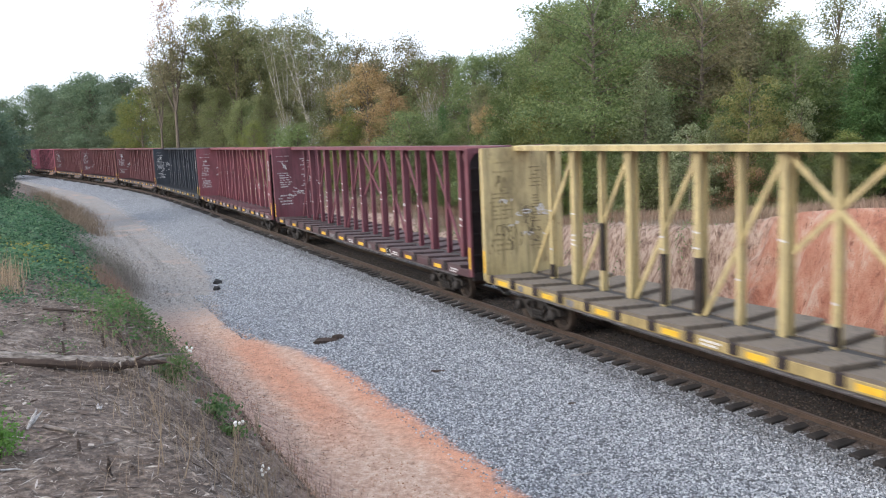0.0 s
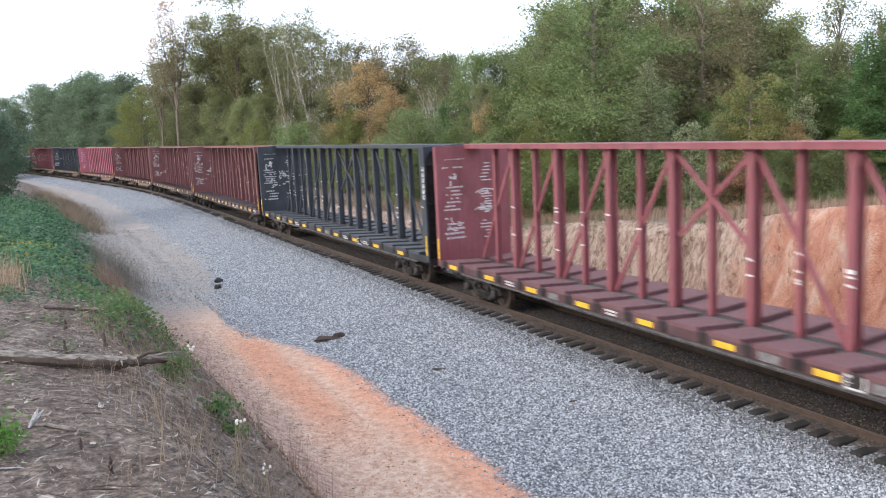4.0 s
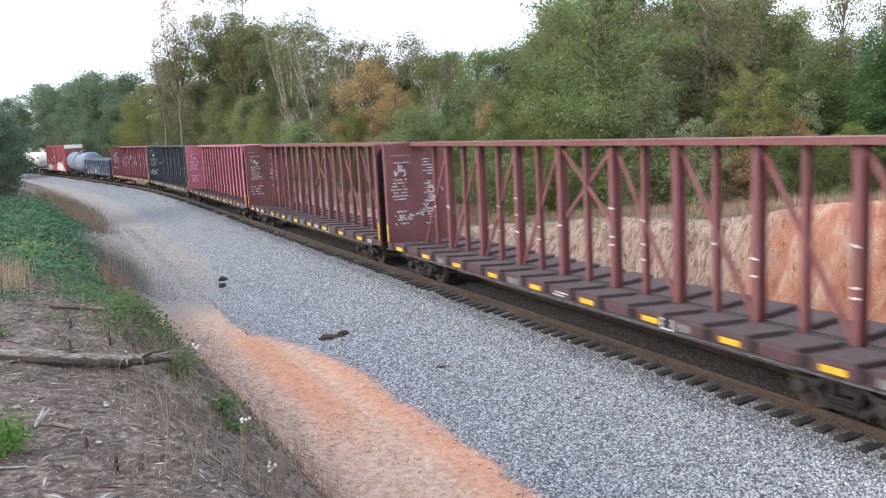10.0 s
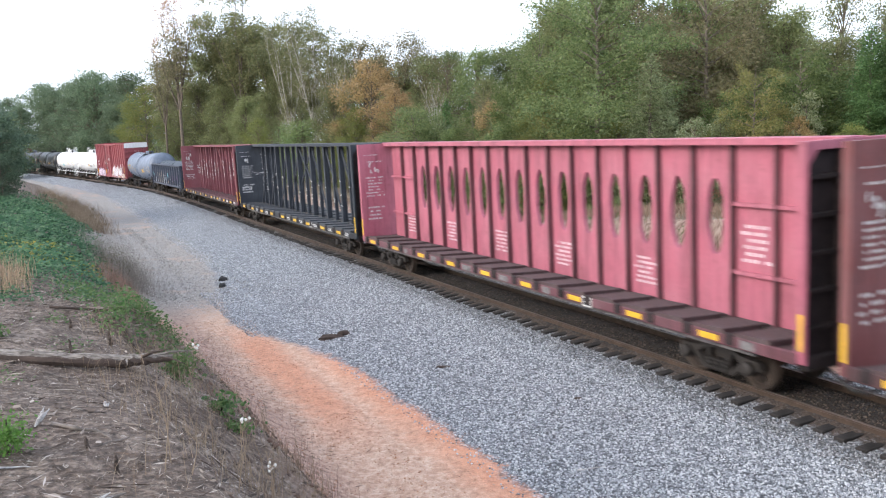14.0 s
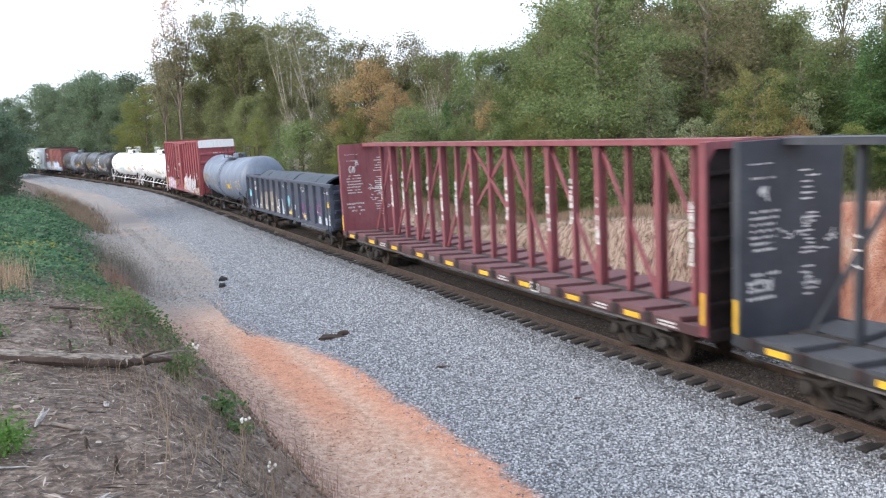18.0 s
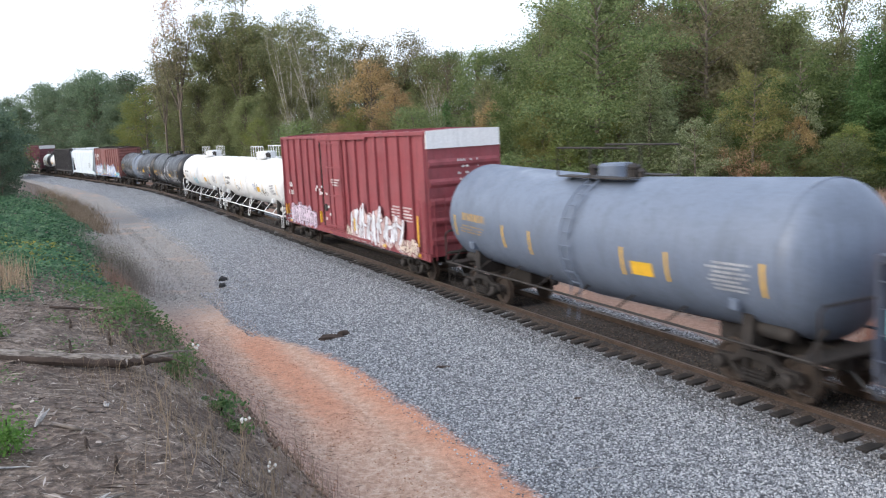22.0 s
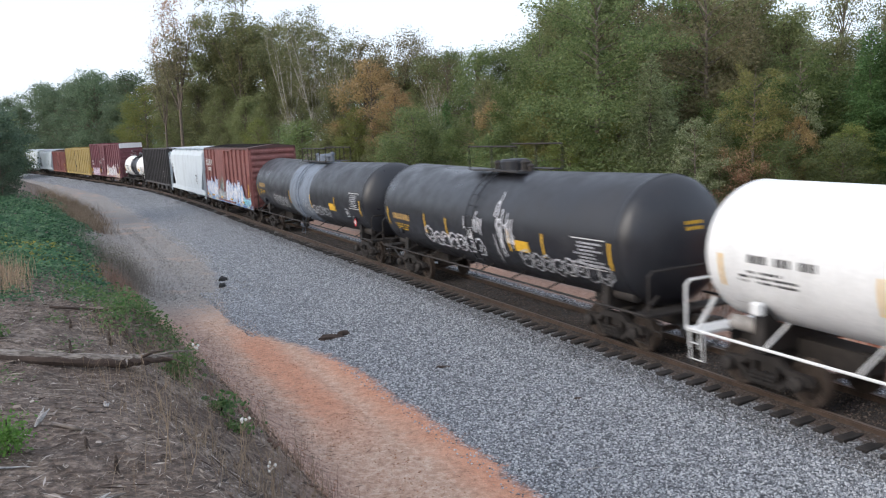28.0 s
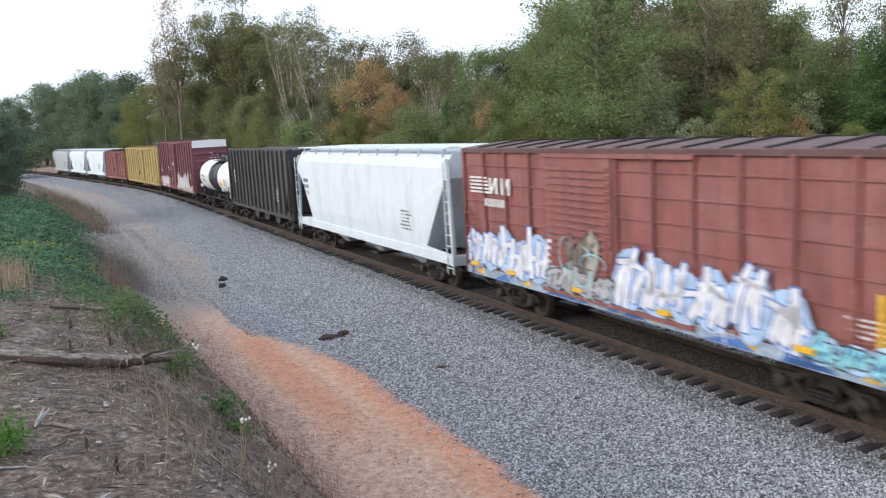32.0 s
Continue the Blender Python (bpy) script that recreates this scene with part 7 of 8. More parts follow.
grove("a", [(0.5, 80, 13.4, 0.9)])
grove("c", [(20.3, 37.6, 11.2, 1.1)])

grove("k", [(-108, 215, 15.5, 1.3), (-119, 222, 15, 1.3)])

# the wood's edge beyond the field, tree by tree
grove("a", [(10.5, 57.8, 14.7, 1), (12.4, 55.7, 15.1, 1), (15.9, 55.6, 14.8, 1), (24.8, 57.3, 11.6, 1.1), (26.7, 56.2, 9.6, 1.1), (28.3, 53.8, 9.3, 1.1), (22.1, 37.5, 9.4, 1)])
grove("b", [(17.8, 55.1, 14.4, 1), (18.9, 51, 13.8, 1), (20.2, 48.9, 12.2, 1), (20.6, 44.1, 10.2, 1), (30.8, 54.5, 9.9, 1.1), (8.1, 55.5, 13.6, 1)])
grove("t", [(8.9, 47, 14.9, 1.15), (6.4, 53, 12.6, 1.0)])
grove("q", [(15.2, 47.5, 14.9, 1.15), (18.1, 49.5, 14.6, 1.0), (12.6, 52.5, 15, 0.9), (20.4, 47.5, 10.8, 0.9), (16.6, 54, 14.6, 1.1), (3.2, 60, 9.4, 0.9)])
grove("n", [(22.2, 46.5, 13.4, 0.8), (24.6, 47, 12.4, 0.8), (18.6, 52, 14.4, 0.8)])
grove("u", [(17.2, 40, 9.7, 1.15), (19.0, 41.5, 9.2, 1.1), (20.6, 42, 8.6, 1.1), (4.7, 52, 9.9, 0.75), (14.9, 43.5, 7.9, 0.9), (11.9, 46.5, 8.6, 0.8), (2.2, 57, 7.6, 1.0), (22.9, 38, 8.2, 1.0)])
grove("h", [(10.5, 42, 9.0, 1.15), (11.6, 43, 7.6, 1.0), (13.2, 39.4, 6.4, 1.0), (21.4, 35.6, 6.3, 1.2)])
grove("y", [(14.2, 38, 8.8, 0.85), (6.0, 48.6, 7.4, 0.8)])
grove("d", [(16.0, 37.2, 5.9, 0.75), (3.4, 55.6, 7.6, 0.7)])
grove("w", [(11.5, 37.6, 6.3, 0.9), (16.4, 37.4, 7.4, 0.7), (7.9, 45.4, 5.6, 0.9)])
grove("e", [(6.1, 49.8, 8.7, 0.8), (7.0, 45.8, 5.6, 1.1), (9.3, 44.2, 6.0, 1.0), (13.4, 40.8, 5.6, 1.1), (18.0, 36.6, 5.5, 1.2), (20.2, 35.2, 5.4, 1.2)])
grove("g", [(3.4, 52.8, 5.6, 1.2), (5.0, 50.4, 5.2, 1.2), (8.6, 44.0, 4.9, 1.2), (11.6, 40.6, 5.1, 1.1), (15.2, 37.0, 4.9, 1.2), (17.2, 35.6, 5.0, 1.2), (22.4, 33.8, 5.2, 1.3)])

# ---------------------------------------------------------------- bank, verge and litter


def blades(name, mat, places, label, category, h, w, lean=0.35, seed=1):
    """Upright thin blades at (x, y) places, one mesh of stuff."""
    rng = np.random.RandomState(seed)
    n = len(places)
    z = ground_height(places[:, 0], places[:, 1])[0]
    a = rng.uniform(0, 6.28, n)
    hh = h * rng.uniform(0.45, 1.2, n)
    ww = w * rng.uniform(0.6, 1.4, n)
    la = rng.uniform(0, 6.28, n)
    off = np.stack([np.cos(la), np.sin(la)], 1) * (rng.uniform(0, lean, n) * hh)[:, None]
    base = np.stack([places[:, 0], places[:, 1], z - 0.02], 1)
    side = np.stack([np.cos(a), np.sin(a), 0 * a], 1) * ww[:, None]
    mid = base + np.stack([off[:, 0] * 0.3, off[:, 1] * 0.3, hh * 0.55], 1)
    tip = base + np.stack([off[:, 0], off[:, 1], hh], 1)
    co = np.stack([base - side, base + side, mid + side * 0.7, mid - side * 0.7, tip], 1).astype(np.float32)
    me = bpy.data.meshes.new(name)
    me.vertices.add(n * 5)
    me.vertices.foreach_set("co", co.ravel())
    me.loops.add(n * 7)
    me.loops.foreach_set("vertex_index", (np.array([0, 1, 2, 3, 3, 2, 4])[None] + 5 * np.arange(n)[:, None]).ravel().astype(np.int32))
    me.polygons.add(n * 2)
    me.polygons.foreach_set("loop_start", (np.array([0, 4])[None] + 7 * np.arange(n)[:, None]).ravel().astype(np.int32))
    me.polygons.foreach_set("loop_total", np.tile(np.array([4, 3], dtype=np.int32), n))
    me.update(calc_edges=True)
    me.materials.append(mat)
    return tagged(new(name, me), label, category, kind="stuff")


def strip(rng, n, s0, s1, d0, d1, clump=0, spread=0.5):
    """Places in a strip beside the line, evenly or in clumps."""
    if clump:
        cs, cd = rng.uniform(s0, s1, clump), rng.uniform(d0, d1, clump)
        k = rng.randint(0, clump, n)
        s, d = cs[k] + rng.normal(0, spread, n), cd[k] + rng.normal(0, spread, n)
    else:
        s, d = rng.uniform(s0, s1, n), rng.uniform(d0, d1, n)
    t = np.interp(s, SS, TH)
    return np.stack([np.interp(s, SS, XX) - d * np.cos(t), np.interp(s, SS, YY) - d * np.sin(t)], 1)


def litter(name, mat, places, size, label, category, lift=0.0, seed=1, flat=0.8, spread_z=0.0, slim=1.0):
    """Small leaf-like flakes lying on, or heaped over, the ground."""
    rng = np.random.RandomState(seed)
    z = ground_height(places[:, 0], places[:, 1])[0]
    c = np.stack([places[:, 0], places[:, 1], z + lift + rng.uniform(0, 1, len(z)) ** 1.5 * spread_z], 1)
    u, w = leaves(rng, c, size)
    u[:, 2] *= 1 - flat
    w[:, 2] *= 1 - flat
    u, w = u / slim ** 0.5, w * slim
    me = quads_mesh(name, c.astype(np.float32), u.astype(np.float32), w.astype(np.float32), mat)
    return tagged(new(name, me), label, category, kind="stuff")


def stones(name, places, size, mat, label, seed=1):
    """Broken stones, one mesh of stuff."""
    rng = np.random.RandomState(seed)
    n = len(places)
    z = ground_height(places[:, 0], places[:, 1])[0]
    c = np.stack([places[:, 0], places[:, 1], z + size * 0.25], 1)
    base = np.array([(1, 0, 0), (0, 1, 0), (-1, 0, 0), (0, -1, 0), (0, 0, 1), (0, 0, -1)], float)
    r = size * rng.uniform(0.45, 1.3, (n, 6, 1))
    a = rng.uniform(0, 6.28, n)
    v = base[None] * r
    v = v + rng.normal(0, size * 0.18, v.shape)
    x = v[:, :, 0] * np.cos(a)[:, None] - v[:, :, 1] * np.sin(a)[:, None]
    y = v[:, :, 0] * np.sin(a)[:, None] + v[:, :, 1] * np.cos(a)[:, None]
    co = np.stack([x, y, v[:, :, 2] * 0.8], -1) + c[:, None]
    f = np.array([(0, 1, 4), (1, 2, 4), (2, 3, 4), (3, 0, 4), (1, 0, 5), (2, 1, 5), (3, 2, 5), (0, 3, 5)])
    idx = (f[None] + (np.arange(n) * 6)[:, None, None]).reshape(-1, 3)
    me = bpy.data.meshes.new(name)
    me.vertices.add(n * 6)
    me.vertices.foreach_set("co", co.astype(np.float32).ravel())
    me.loops.add(idx.size)
    me.loops.foreach_set("vertex_index", idx.ravel().astype(np.int32))
    me.polygons.add(len(idx))
    me.polygons.foreach_set("loop_start", np.arange(0, idx.size, 3, dtype=np.int32))
    me.polygons.foreach_set("loop_total", np.full(len(idx), 3, dtype=np.int32))
    me.update(calc_edges=True)
    me.materials.append(mat)
    return tagged(new(name, me), label, "stones", kind="stuff")


def speckled(name, colours, rough=0.9):
    m, n, l, b = material(name, rough)
    g = n.new("ShaderNodeNewGeometry")
    c = ramp(n, l, g.outputs["Random Per Island"], [(i / (len(colours) - 1), c) for i, c in enumerate(colours)])
    k = noisy(n, l, coords(n, l), 40, 3)
    l.new(mix(n, l, 0.3, c, ramp(n, l, k, [(0.3, (0.5, 0.5, 0.5)), (0.7, (1, 1, 1))]), "MULTIPLY"), b.inputs["Base Color"])
    return m


STONE = speckled("broken_granite", [(0.09, 0.096, 0.107), (0.207, 0.22, 0.24), (0.33, 0.344, 0.367), (0.46, 0.475, 0.50), (0.62, 0.635, 0.655)])
DIRTSTONE = speckled("dirty_granite", [(0.05, 0.05, 0.052), (0.12, 0.122, 0.128), (0.22, 0.222, 0.228), (0.40, 0.40, 0.41)])
BEDSTONE = speckled("oily_brown_stones", [(0.018, 0.014, 0.012), (0.045, 0.034, 0.027), (0.085, 0.064, 0.05), (0.16, 0.13, 0.11)])
CLOD = speckled("clay_clods", [(0.30, 0.13, 0.07), (0.45, 0.24, 0.14), (0.55, 0.38, 0.27)])
STRAW = speckled("dry_straw", [(0.16, 0.115, 0.075), (0.25, 0.185, 0.125), (0.36, 0.28, 0.2)])
RUSSET = speckled("russet_grass", [(0.15, 0.09, 0.06), (0.24, 0.155, 0.11), (0.33, 0.235, 0.165)])
CHIPS = speckled("dead_leaves_and_chips", [(0.03, 0.022, 0.017), (0.065, 0.045, 0.035), (0.12, 0.085, 0.066), (0.22, 0.175, 0.14), (0.42, 0.37, 0.325)])
EARTHCLOD = speckled("dark_earth_clods", [(0.05, 0.03, 0.023), (0.11, 0.066, 0.05), (0.20, 0.125, 0.095)])
PALECHIP = speckled("splintered_wood", [(0.13, 0.10, 0.08), (0.22, 0.18, 0.15), (0.30, 0.255, 0.22), (0.48, 0.43, 0.395)])
VINE = leafy("vine_leaves", [(0.02, 0.06, 0.03), (0.05, 0.125, 0.065), (0.095, 0.20, 0.105), (0.15, 0.26, 0.13)])
WEED = leafy("weed_leaves", [(0.05, 0.11, 0.035), (0.09, 0.17, 0.055), (0.16, 0.23, 0.09)])
SEEDLING = leafy("fresh_pine_needles", [(0.07, 0.20, 0.04), (0.12, 0.30, 0.06)])
GREY_WOOD = plain("weathered_grey_wood", (0.165, 0.138, 0.12), 0.9, 0, 0.7, 9)
def grained(name, dark, pale):
    """Weathered wood with long grain, cracks and dark weather stains."""
    m, n, l, b = material(name, 0.92)
    grain = noisy(n, l, coords(n, l, scale=(1.6, 22, 22)), 3.0, 6)
    stain = noisy(n, l, coords(n, l), 4.0, 5)
    c = ramp(n, l, grain, [(0.34, dark), (0.48, tuple((a + z) / 2 for a, z in zip(dark, pale))), (0.62, pale)])
    c = mix(n, l, ramp(n, l, stain, [(0.45, (0, 0, 0)), (0.7, (0.7, 0.7, 0.7))]), c, dark)
    l.new(c, b.inputs["Base Color"])
    bump(n, l, b, grain, 0.8, 0.02)
    return m


LOGWOOD = grained("grey_grained_wood", (0.06, 0.048, 0.04), (0.30, 0.265, 0.235))
STUBWOOD = grained("dark_split_wood", (0.025, 0.018, 0.014), (0.12, 0.088, 0.07))
DARK_WOOD = plain("dark_rotten_wood", (0.055, 0.038, 0.03), 0.95, 0, 0.5, 9)
BLEACH = grained("bleached_wood", (0.26, 0.245, 0.235), (0.56, 0.54, 0.525))
RUBBER = plain("dark_rubber", (0.02, 0.02, 0.022), 0.8, 0, 0.4, 8)
PETAL = plain("pale_flower_heads", (0.72, 0.71, 0.66), 0.8, 0, 0.1, 8)

_r = np.random.RandomState(21)


def thinning(rng, n, s0, s1, d0, d1):
    """Places that thin out along the line."""
    s, d = s0 + (s1 - s0) * rng.random(n) ** 1.9, rng.uniform(d0, d1, n)
    t = np.interp(s, SS, TH)
    return np.stack([np.interp(s, SS, XX) - d * np.cos(t), np.interp(s, SS, YY) - d * np.sin(t)], 1)


stones("trackside_stones", thinning(_r, 13000, 3.2, 80, 1.25, 2.1), 0.028, DIRTSTONE, "dusty brown-grey stones along the tie ends", 39)
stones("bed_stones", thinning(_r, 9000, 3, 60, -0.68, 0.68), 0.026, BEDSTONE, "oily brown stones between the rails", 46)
stones("ballast_stones", thinning(_r, 76000, 3.2, 95, 1.9, 6.6), 0.028, STONE, "grey broken granite ballast stones", 2)
stones("spread_stones", strip(_r, 1800, 21, 30, 7.0, 8.3), 0.03, STONE, "grey stones spread over the end of the clay path", 40)
stones("loose_stones", strip(_r, 500, 2, 17, 6.4, 7.0), 0.026, STONE, "stray grey stones on the clay path", 3)
stones("far_side_ballast", strip(_r, 4000, 3, 45, -2.6, -1.25), 0.034, STONE, "grey stones beyond the track", 4)
stones("clay_clods", strip(_r, 2600, 1.5, 24, 7.6, 10.8), 0.02, CLOD, "small clods of dry orange clay", 5)
blades("field_grass", RUSSET, strip(_r, 42000, -2, 60, -21, -7.0, 500, 0.8), "tall dry russet grass above the clay cut", "grass", 0.42, 0.010, 1.2, 6)
blades("field_grass_pale", STRAW, strip(_r, 9000, -2, 60, -24, -7.3, 160, 0.6), "pale dry grass tufts in the field", "grass", 0.6, 0.010, 1.0, 7)
litter("cut_creepers", WEED, strip(_r, 2200, 17, 40, -6.9, -5.4, 40, 0.35), 0.05, "sparse green weeds on the clay cut", "weeds", 0.0, 8, 0.3, 0.25)
# the bank on the camera's side
litter("dead_leaf_litter", CHIPS, strip(_r, 34000, -2, 14, 10.9, 18), 0.019, "dead leaves and wood chips on bare earth", "litter", 0.008, 9, 0.8, 0.02, 0.5)
litter("bark_pieces", CHIPS, strip(_r, 1500, -1, 10, 11.6, 17), 0.042, "dark broken bark pieces on the earth", "litter", 0.012, 42, 0.8, 0.01)
litter("large_pale_chips", PALECHIP, strip(_r, 260, -1, 9, 11.8, 16.5), 0.026, "pale split wood pieces on the earth", "litter", 0.015, 43, 0.6, 0.01, 0.35)
litter("pale_chips", PALECHIP, strip(_r, 3200, -1, 8, 11.8, 16, 240, 0.22), 0.02, "pale splintered wood chips on the earth", "litter", 0.012, 25, 0.6, 0.01, 0.3)
litter("fine_litter", CHIPS, strip(_r, 26000, -1, 9, 11.4, 16), 0.009, "fine bark crumbs and pale chips", "litter", 0.006, 10, 0.8, 0.01)


def mounds(name, mat, s0, s1, d0, d1, count, per, radius, height, size, label, seed):
    """Creeping leaves heaped over low mounds."""
    rng = np.random.RandomState(seed)
    c = strip(rng, count, s0, s1, d0, d1)
    k = np.repeat(np.arange(count), per)
    rad, hgt = radius * rng.uniform(0.6, 1.5, count), height * rng.uniform(0.3, 1.4, count)
    a, q = rng.uniform(0, 6.28, len(k)), np.sqrt(rng.uniform(0, 1, len(k)))
    x, y = c[k, 0] + np.cos(a) * q * rad[k], c[k, 1] + np.sin(a) * q * rad[k]
    z = ground_height(x, y)[0] + hgt[k] * (1 - q * q) + rng.normal(0, 0.05, len(k)) + 0.03
    p = np.stack([x, y, z], 1)
    u, w = leaves(rng, p, size)
    u[:, 2] *= 0.55
    w[:, 2] *= 0.55
    return tagged(new(name, quads_mesh(name, p.astype(np.float32), u.astype(np.float32), w.astype(np.float32), mat)), label, "vines", kind="stuff")


def straws(name, mat, places, length, w, label, category, seed=1):
    """Thin stems lying about on the ground."""
    rng = np.random.RandomState(seed)
    n = len(places)
    a, hl = rng.uniform(0, 6.28, n), length * rng.uniform(0.3, 1.3, n) / 2
    dx = np.stack([np.cos(a), np.sin(a)], 1) * hl[:, None]
    p0, p1 = places - dx, places + dx
    z0, z1 = ground_height(p0[:, 0], p0[:, 1])[0] + rng.uniform(0.004, 0.03, n), ground_height(p1[:, 0], p1[:, 1])[0] + rng.uniform(0.004, 0.05, n)
    c = np.stack([places[:, 0], places[:, 1], (z0 + z1) / 2], 1)
    u = np.stack([dx[:, 0], dx[:, 1], (z1 - z0) / 2], 1)
    v = np.stack([-np.sin(a), np.cos(a), rng.uniform(0.3, 1.2, n)], 1) * (w * rng.uniform(0.5, 1.5, n))[:, None]
    return tagged(new(name, quads_mesh(name, c.astype(np.float32), u.astype(np.float32), v.astype(np.float32), mat)), label, category, kind="stuff")


REDWEED = speckled("dead_reddish_weeds", [(0.10, 0.055, 0.042), (0.22, 0.125, 0.095), (0.36, 0.23, 0.175), (0.48, 0.36, 0.29)])
PINKGRASS = speckled("pinkish_dry_grass", [(0.20, 0.12, 0.09), (0.34, 0.215, 0.165), (0.45, 0.32, 0.25)])
TANGRASS = speckled("tan_dry_grass", [(0.22, 0.15, 0.09), (0.37, 0.265, 0.17), (0.5, 0.385, 0.26)])
YELLOWLEAF = leafy("yellowing_vine_leaves", [(0.09, 0.15, 0.04), (0.20, 0.20, 0.05), (0.33, 0.27, 0.06)])
BRUSH = speckled("grey_bare_brush", [(0.17, 0.145, 0.125), (0.27, 0.235, 0.205), (0.38, 0.34, 0.30)])
DULLWEED = leafy("dull_weed_leaves", [(0.10, 0.115, 0.07), (0.15, 0.165, 0.10), (0.20, 0.20, 0.13)])
mounds("vine_cover", VINE, 21, 66, 12.3, 21, 330, 110, 1.05, 0.55, 0.085, "blue-green creeping vines heaped over the bank", 11)
mounds("vine_fringe", VINE, 26, 62, 11.2, 13.0, 75, 80, 0.7, 0.3, 0.075, "creeping vines spilling over the bank's edge", 28)
mounds("yellow_vines", YELLOWLEAF, 12.5, 19, 13.0, 16.0, 46, 60, 0.6, 0.25, 0.05, "yellowing vine leaves among the green", 29)
mounds("edge_vines", VINE, 11.0, 17.5, 12.9, 15.0, 52, 70, 0.6, 0.28, 0.05, "green creeping vines over the bank's crest", 41)
mounds("slope_vines", VINE, 17, 27, 13.2, 16.0, 66, 90, 0.75, 0.35, 0.06, "green creeping vines over the bank's shoulder", 45)
mounds("near_vines", VINE, 10.0, 20, 13.9, 18.5, 80, 90, 0.6, 0.28, 0.05, "green creeping vines and low weeds", 12)
litter("edge_weeds", WEED, strip(_r, 2800, 5.3, 10.5, 12.45, 13.6, 20, 0.2), 0.024, "low green weeds along the bank's edge", "weeds", 0.01, 13, 0.35, 0.22)
litter("crest_weeds", WEED, strip(_r, 1500, 5.2, 7.4, 12.35, 13.2, 12, 0.15), 0.026, "green leafy weeds at the crest beside the log", "weeds", 0.01, 44, 0.3, 0.26)
litter("low_green_plants", VINE, strip(_r, 2200, 6.5, 11.0, 13.0, 15.2, 40, 0.2), 0.028, "low grey-green plants in the litter", "weeds", 0.01, 30, 0.4, 0.12)
litter("scattered_weeds", WEED, strip(_r, 700, 2.5, 9, 12.5, 16, 20, 0.10), 0.018, "small scattered green weeds", "weeds", 0.01, 14, 0.4, 0.06)
blades("dry_grass_clump", TANGRASS, strip(_r, 1300, 7.2, 9.6, 14.2, 15.6, 22, 0.16), "tan dry grass clumps on the bank", "grass", 0.48, 0.0035, 0.35, 15)
blades("pink_dry_grass", PINKGRASS, strip(_r, 1500, 16.6, 18.8, 11.7, 12.5, 16, 0.22), "pinkish dry grass on the slope", "grass", 0.62, 0.0035, 0.35, 16)
blades("bare_brush", BRUSH, strip(_r, 2300, 29.5, 34.0, 10.4, 11.9, 18, 0.36), "grey-brown leafless bush at the foot of the bank", "brush", 1.15, 0.0035, 1.1, 17)
litter("brush_leaves", DULLWEED, strip(_r, 2600, 29.0, 33.0, 10.6, 11.9, 14, 0.4), 0.026, "few dull green leaves in the bare bush", "weeds", 0.15, 38, 0.2, 1.0)
blades("tan_brush", STRAW, strip(_r, 7500, 56, 82, 10.2, 12.8, 150, 0.7), "tan dry brush along the slope", "brush", 0.95, 0.009, 1.4, 18)
blades("slope_twigs", REDWEED, strip(_r, 2200, 0.5, 22, 9.2, 12.3, 380, 0.25), "thin reddish dead weeds on the slope", "weeds", 0.2, 0.003, 0.9, 19)
blades("tall_slope_weeds", REDWEED, strip(_r, 260, 2.5, 13, 9.4, 11.4), "tall thin reddish dead stems at the slope's foot", "weeds", 0.5, 0.003, 0.25, 31)
blades("slope_grass", STRAW, strip(_r, 2600, 0.0, 6.5, 11.3, 13.4, 110, 0.2), "thin tan grass stems on the bank", "grass", 0.26, 0.0018, 0.8, 20)
straws("straw_litter", PALECHIP, strip(_r, 1500, -1, 10, 11.6, 17), 0.15, 0.0026, "pale dry stems lying on the earth", "litter", 32)
straws("dark_stem_litter", CHIPS, strip(_r, 3000, -1, 11, 10.8, 17), 0.22, 0.004, "dark dead stems lying on the earth", "litter", 33)
straws("slope_litter", REDWEED, strip(_r, 900, 1, 22, 8.9, 11.6), 0.2, 0.004, "reddish dead stems lying on the slope", "litter", 34)
straws("foot_debris", CHIPS, strip(_r, 1000, 4, 21, 8.9, 11.4, 200, 0.25), 0.16, 0.0045, "brown dead stems washed down the slope's foot", "litter", 47)
stones("eroded_clods", strip(_r, 1500, 1.5, 15, 10.6, 11.9, 160, 0.16), 0.035, EARTHCLOD, "dark brown clods along the eroded edge", 48)
straws("path_debris", REDWEED, strip(_r, 420, 3, 22, 7.0, 9.4), 0.13, 0.006, "small brown twigs lying on the clay path", "litter", 35)
APRONSTONE = speckled("dusty_stones", [(0.11, 0.10, 0.09), (0.24, 0.225, 0.205), (0.36, 0.34, 0.315), (0.52, 0.50, 0.47)])
stones("apron_stones", strip(_r, 4600, 28, 62, 6.6, 10.4, 150, 0.9), 0.035, APRONSTONE, "dusty tan-grey stones beside the ballast", 36)
litter("apron_litter", CHIPS, strip(_r, 3600, 20, 60, 8.2, 11.2, 120, 0.7), 0.035, "dead leaves strewn along the verge", "litter", 0.008, 37, 0.85, 0.02)


def on_bank(x, y, up=0.0):
    return Vector((x, y, height_at(x, y) + up))


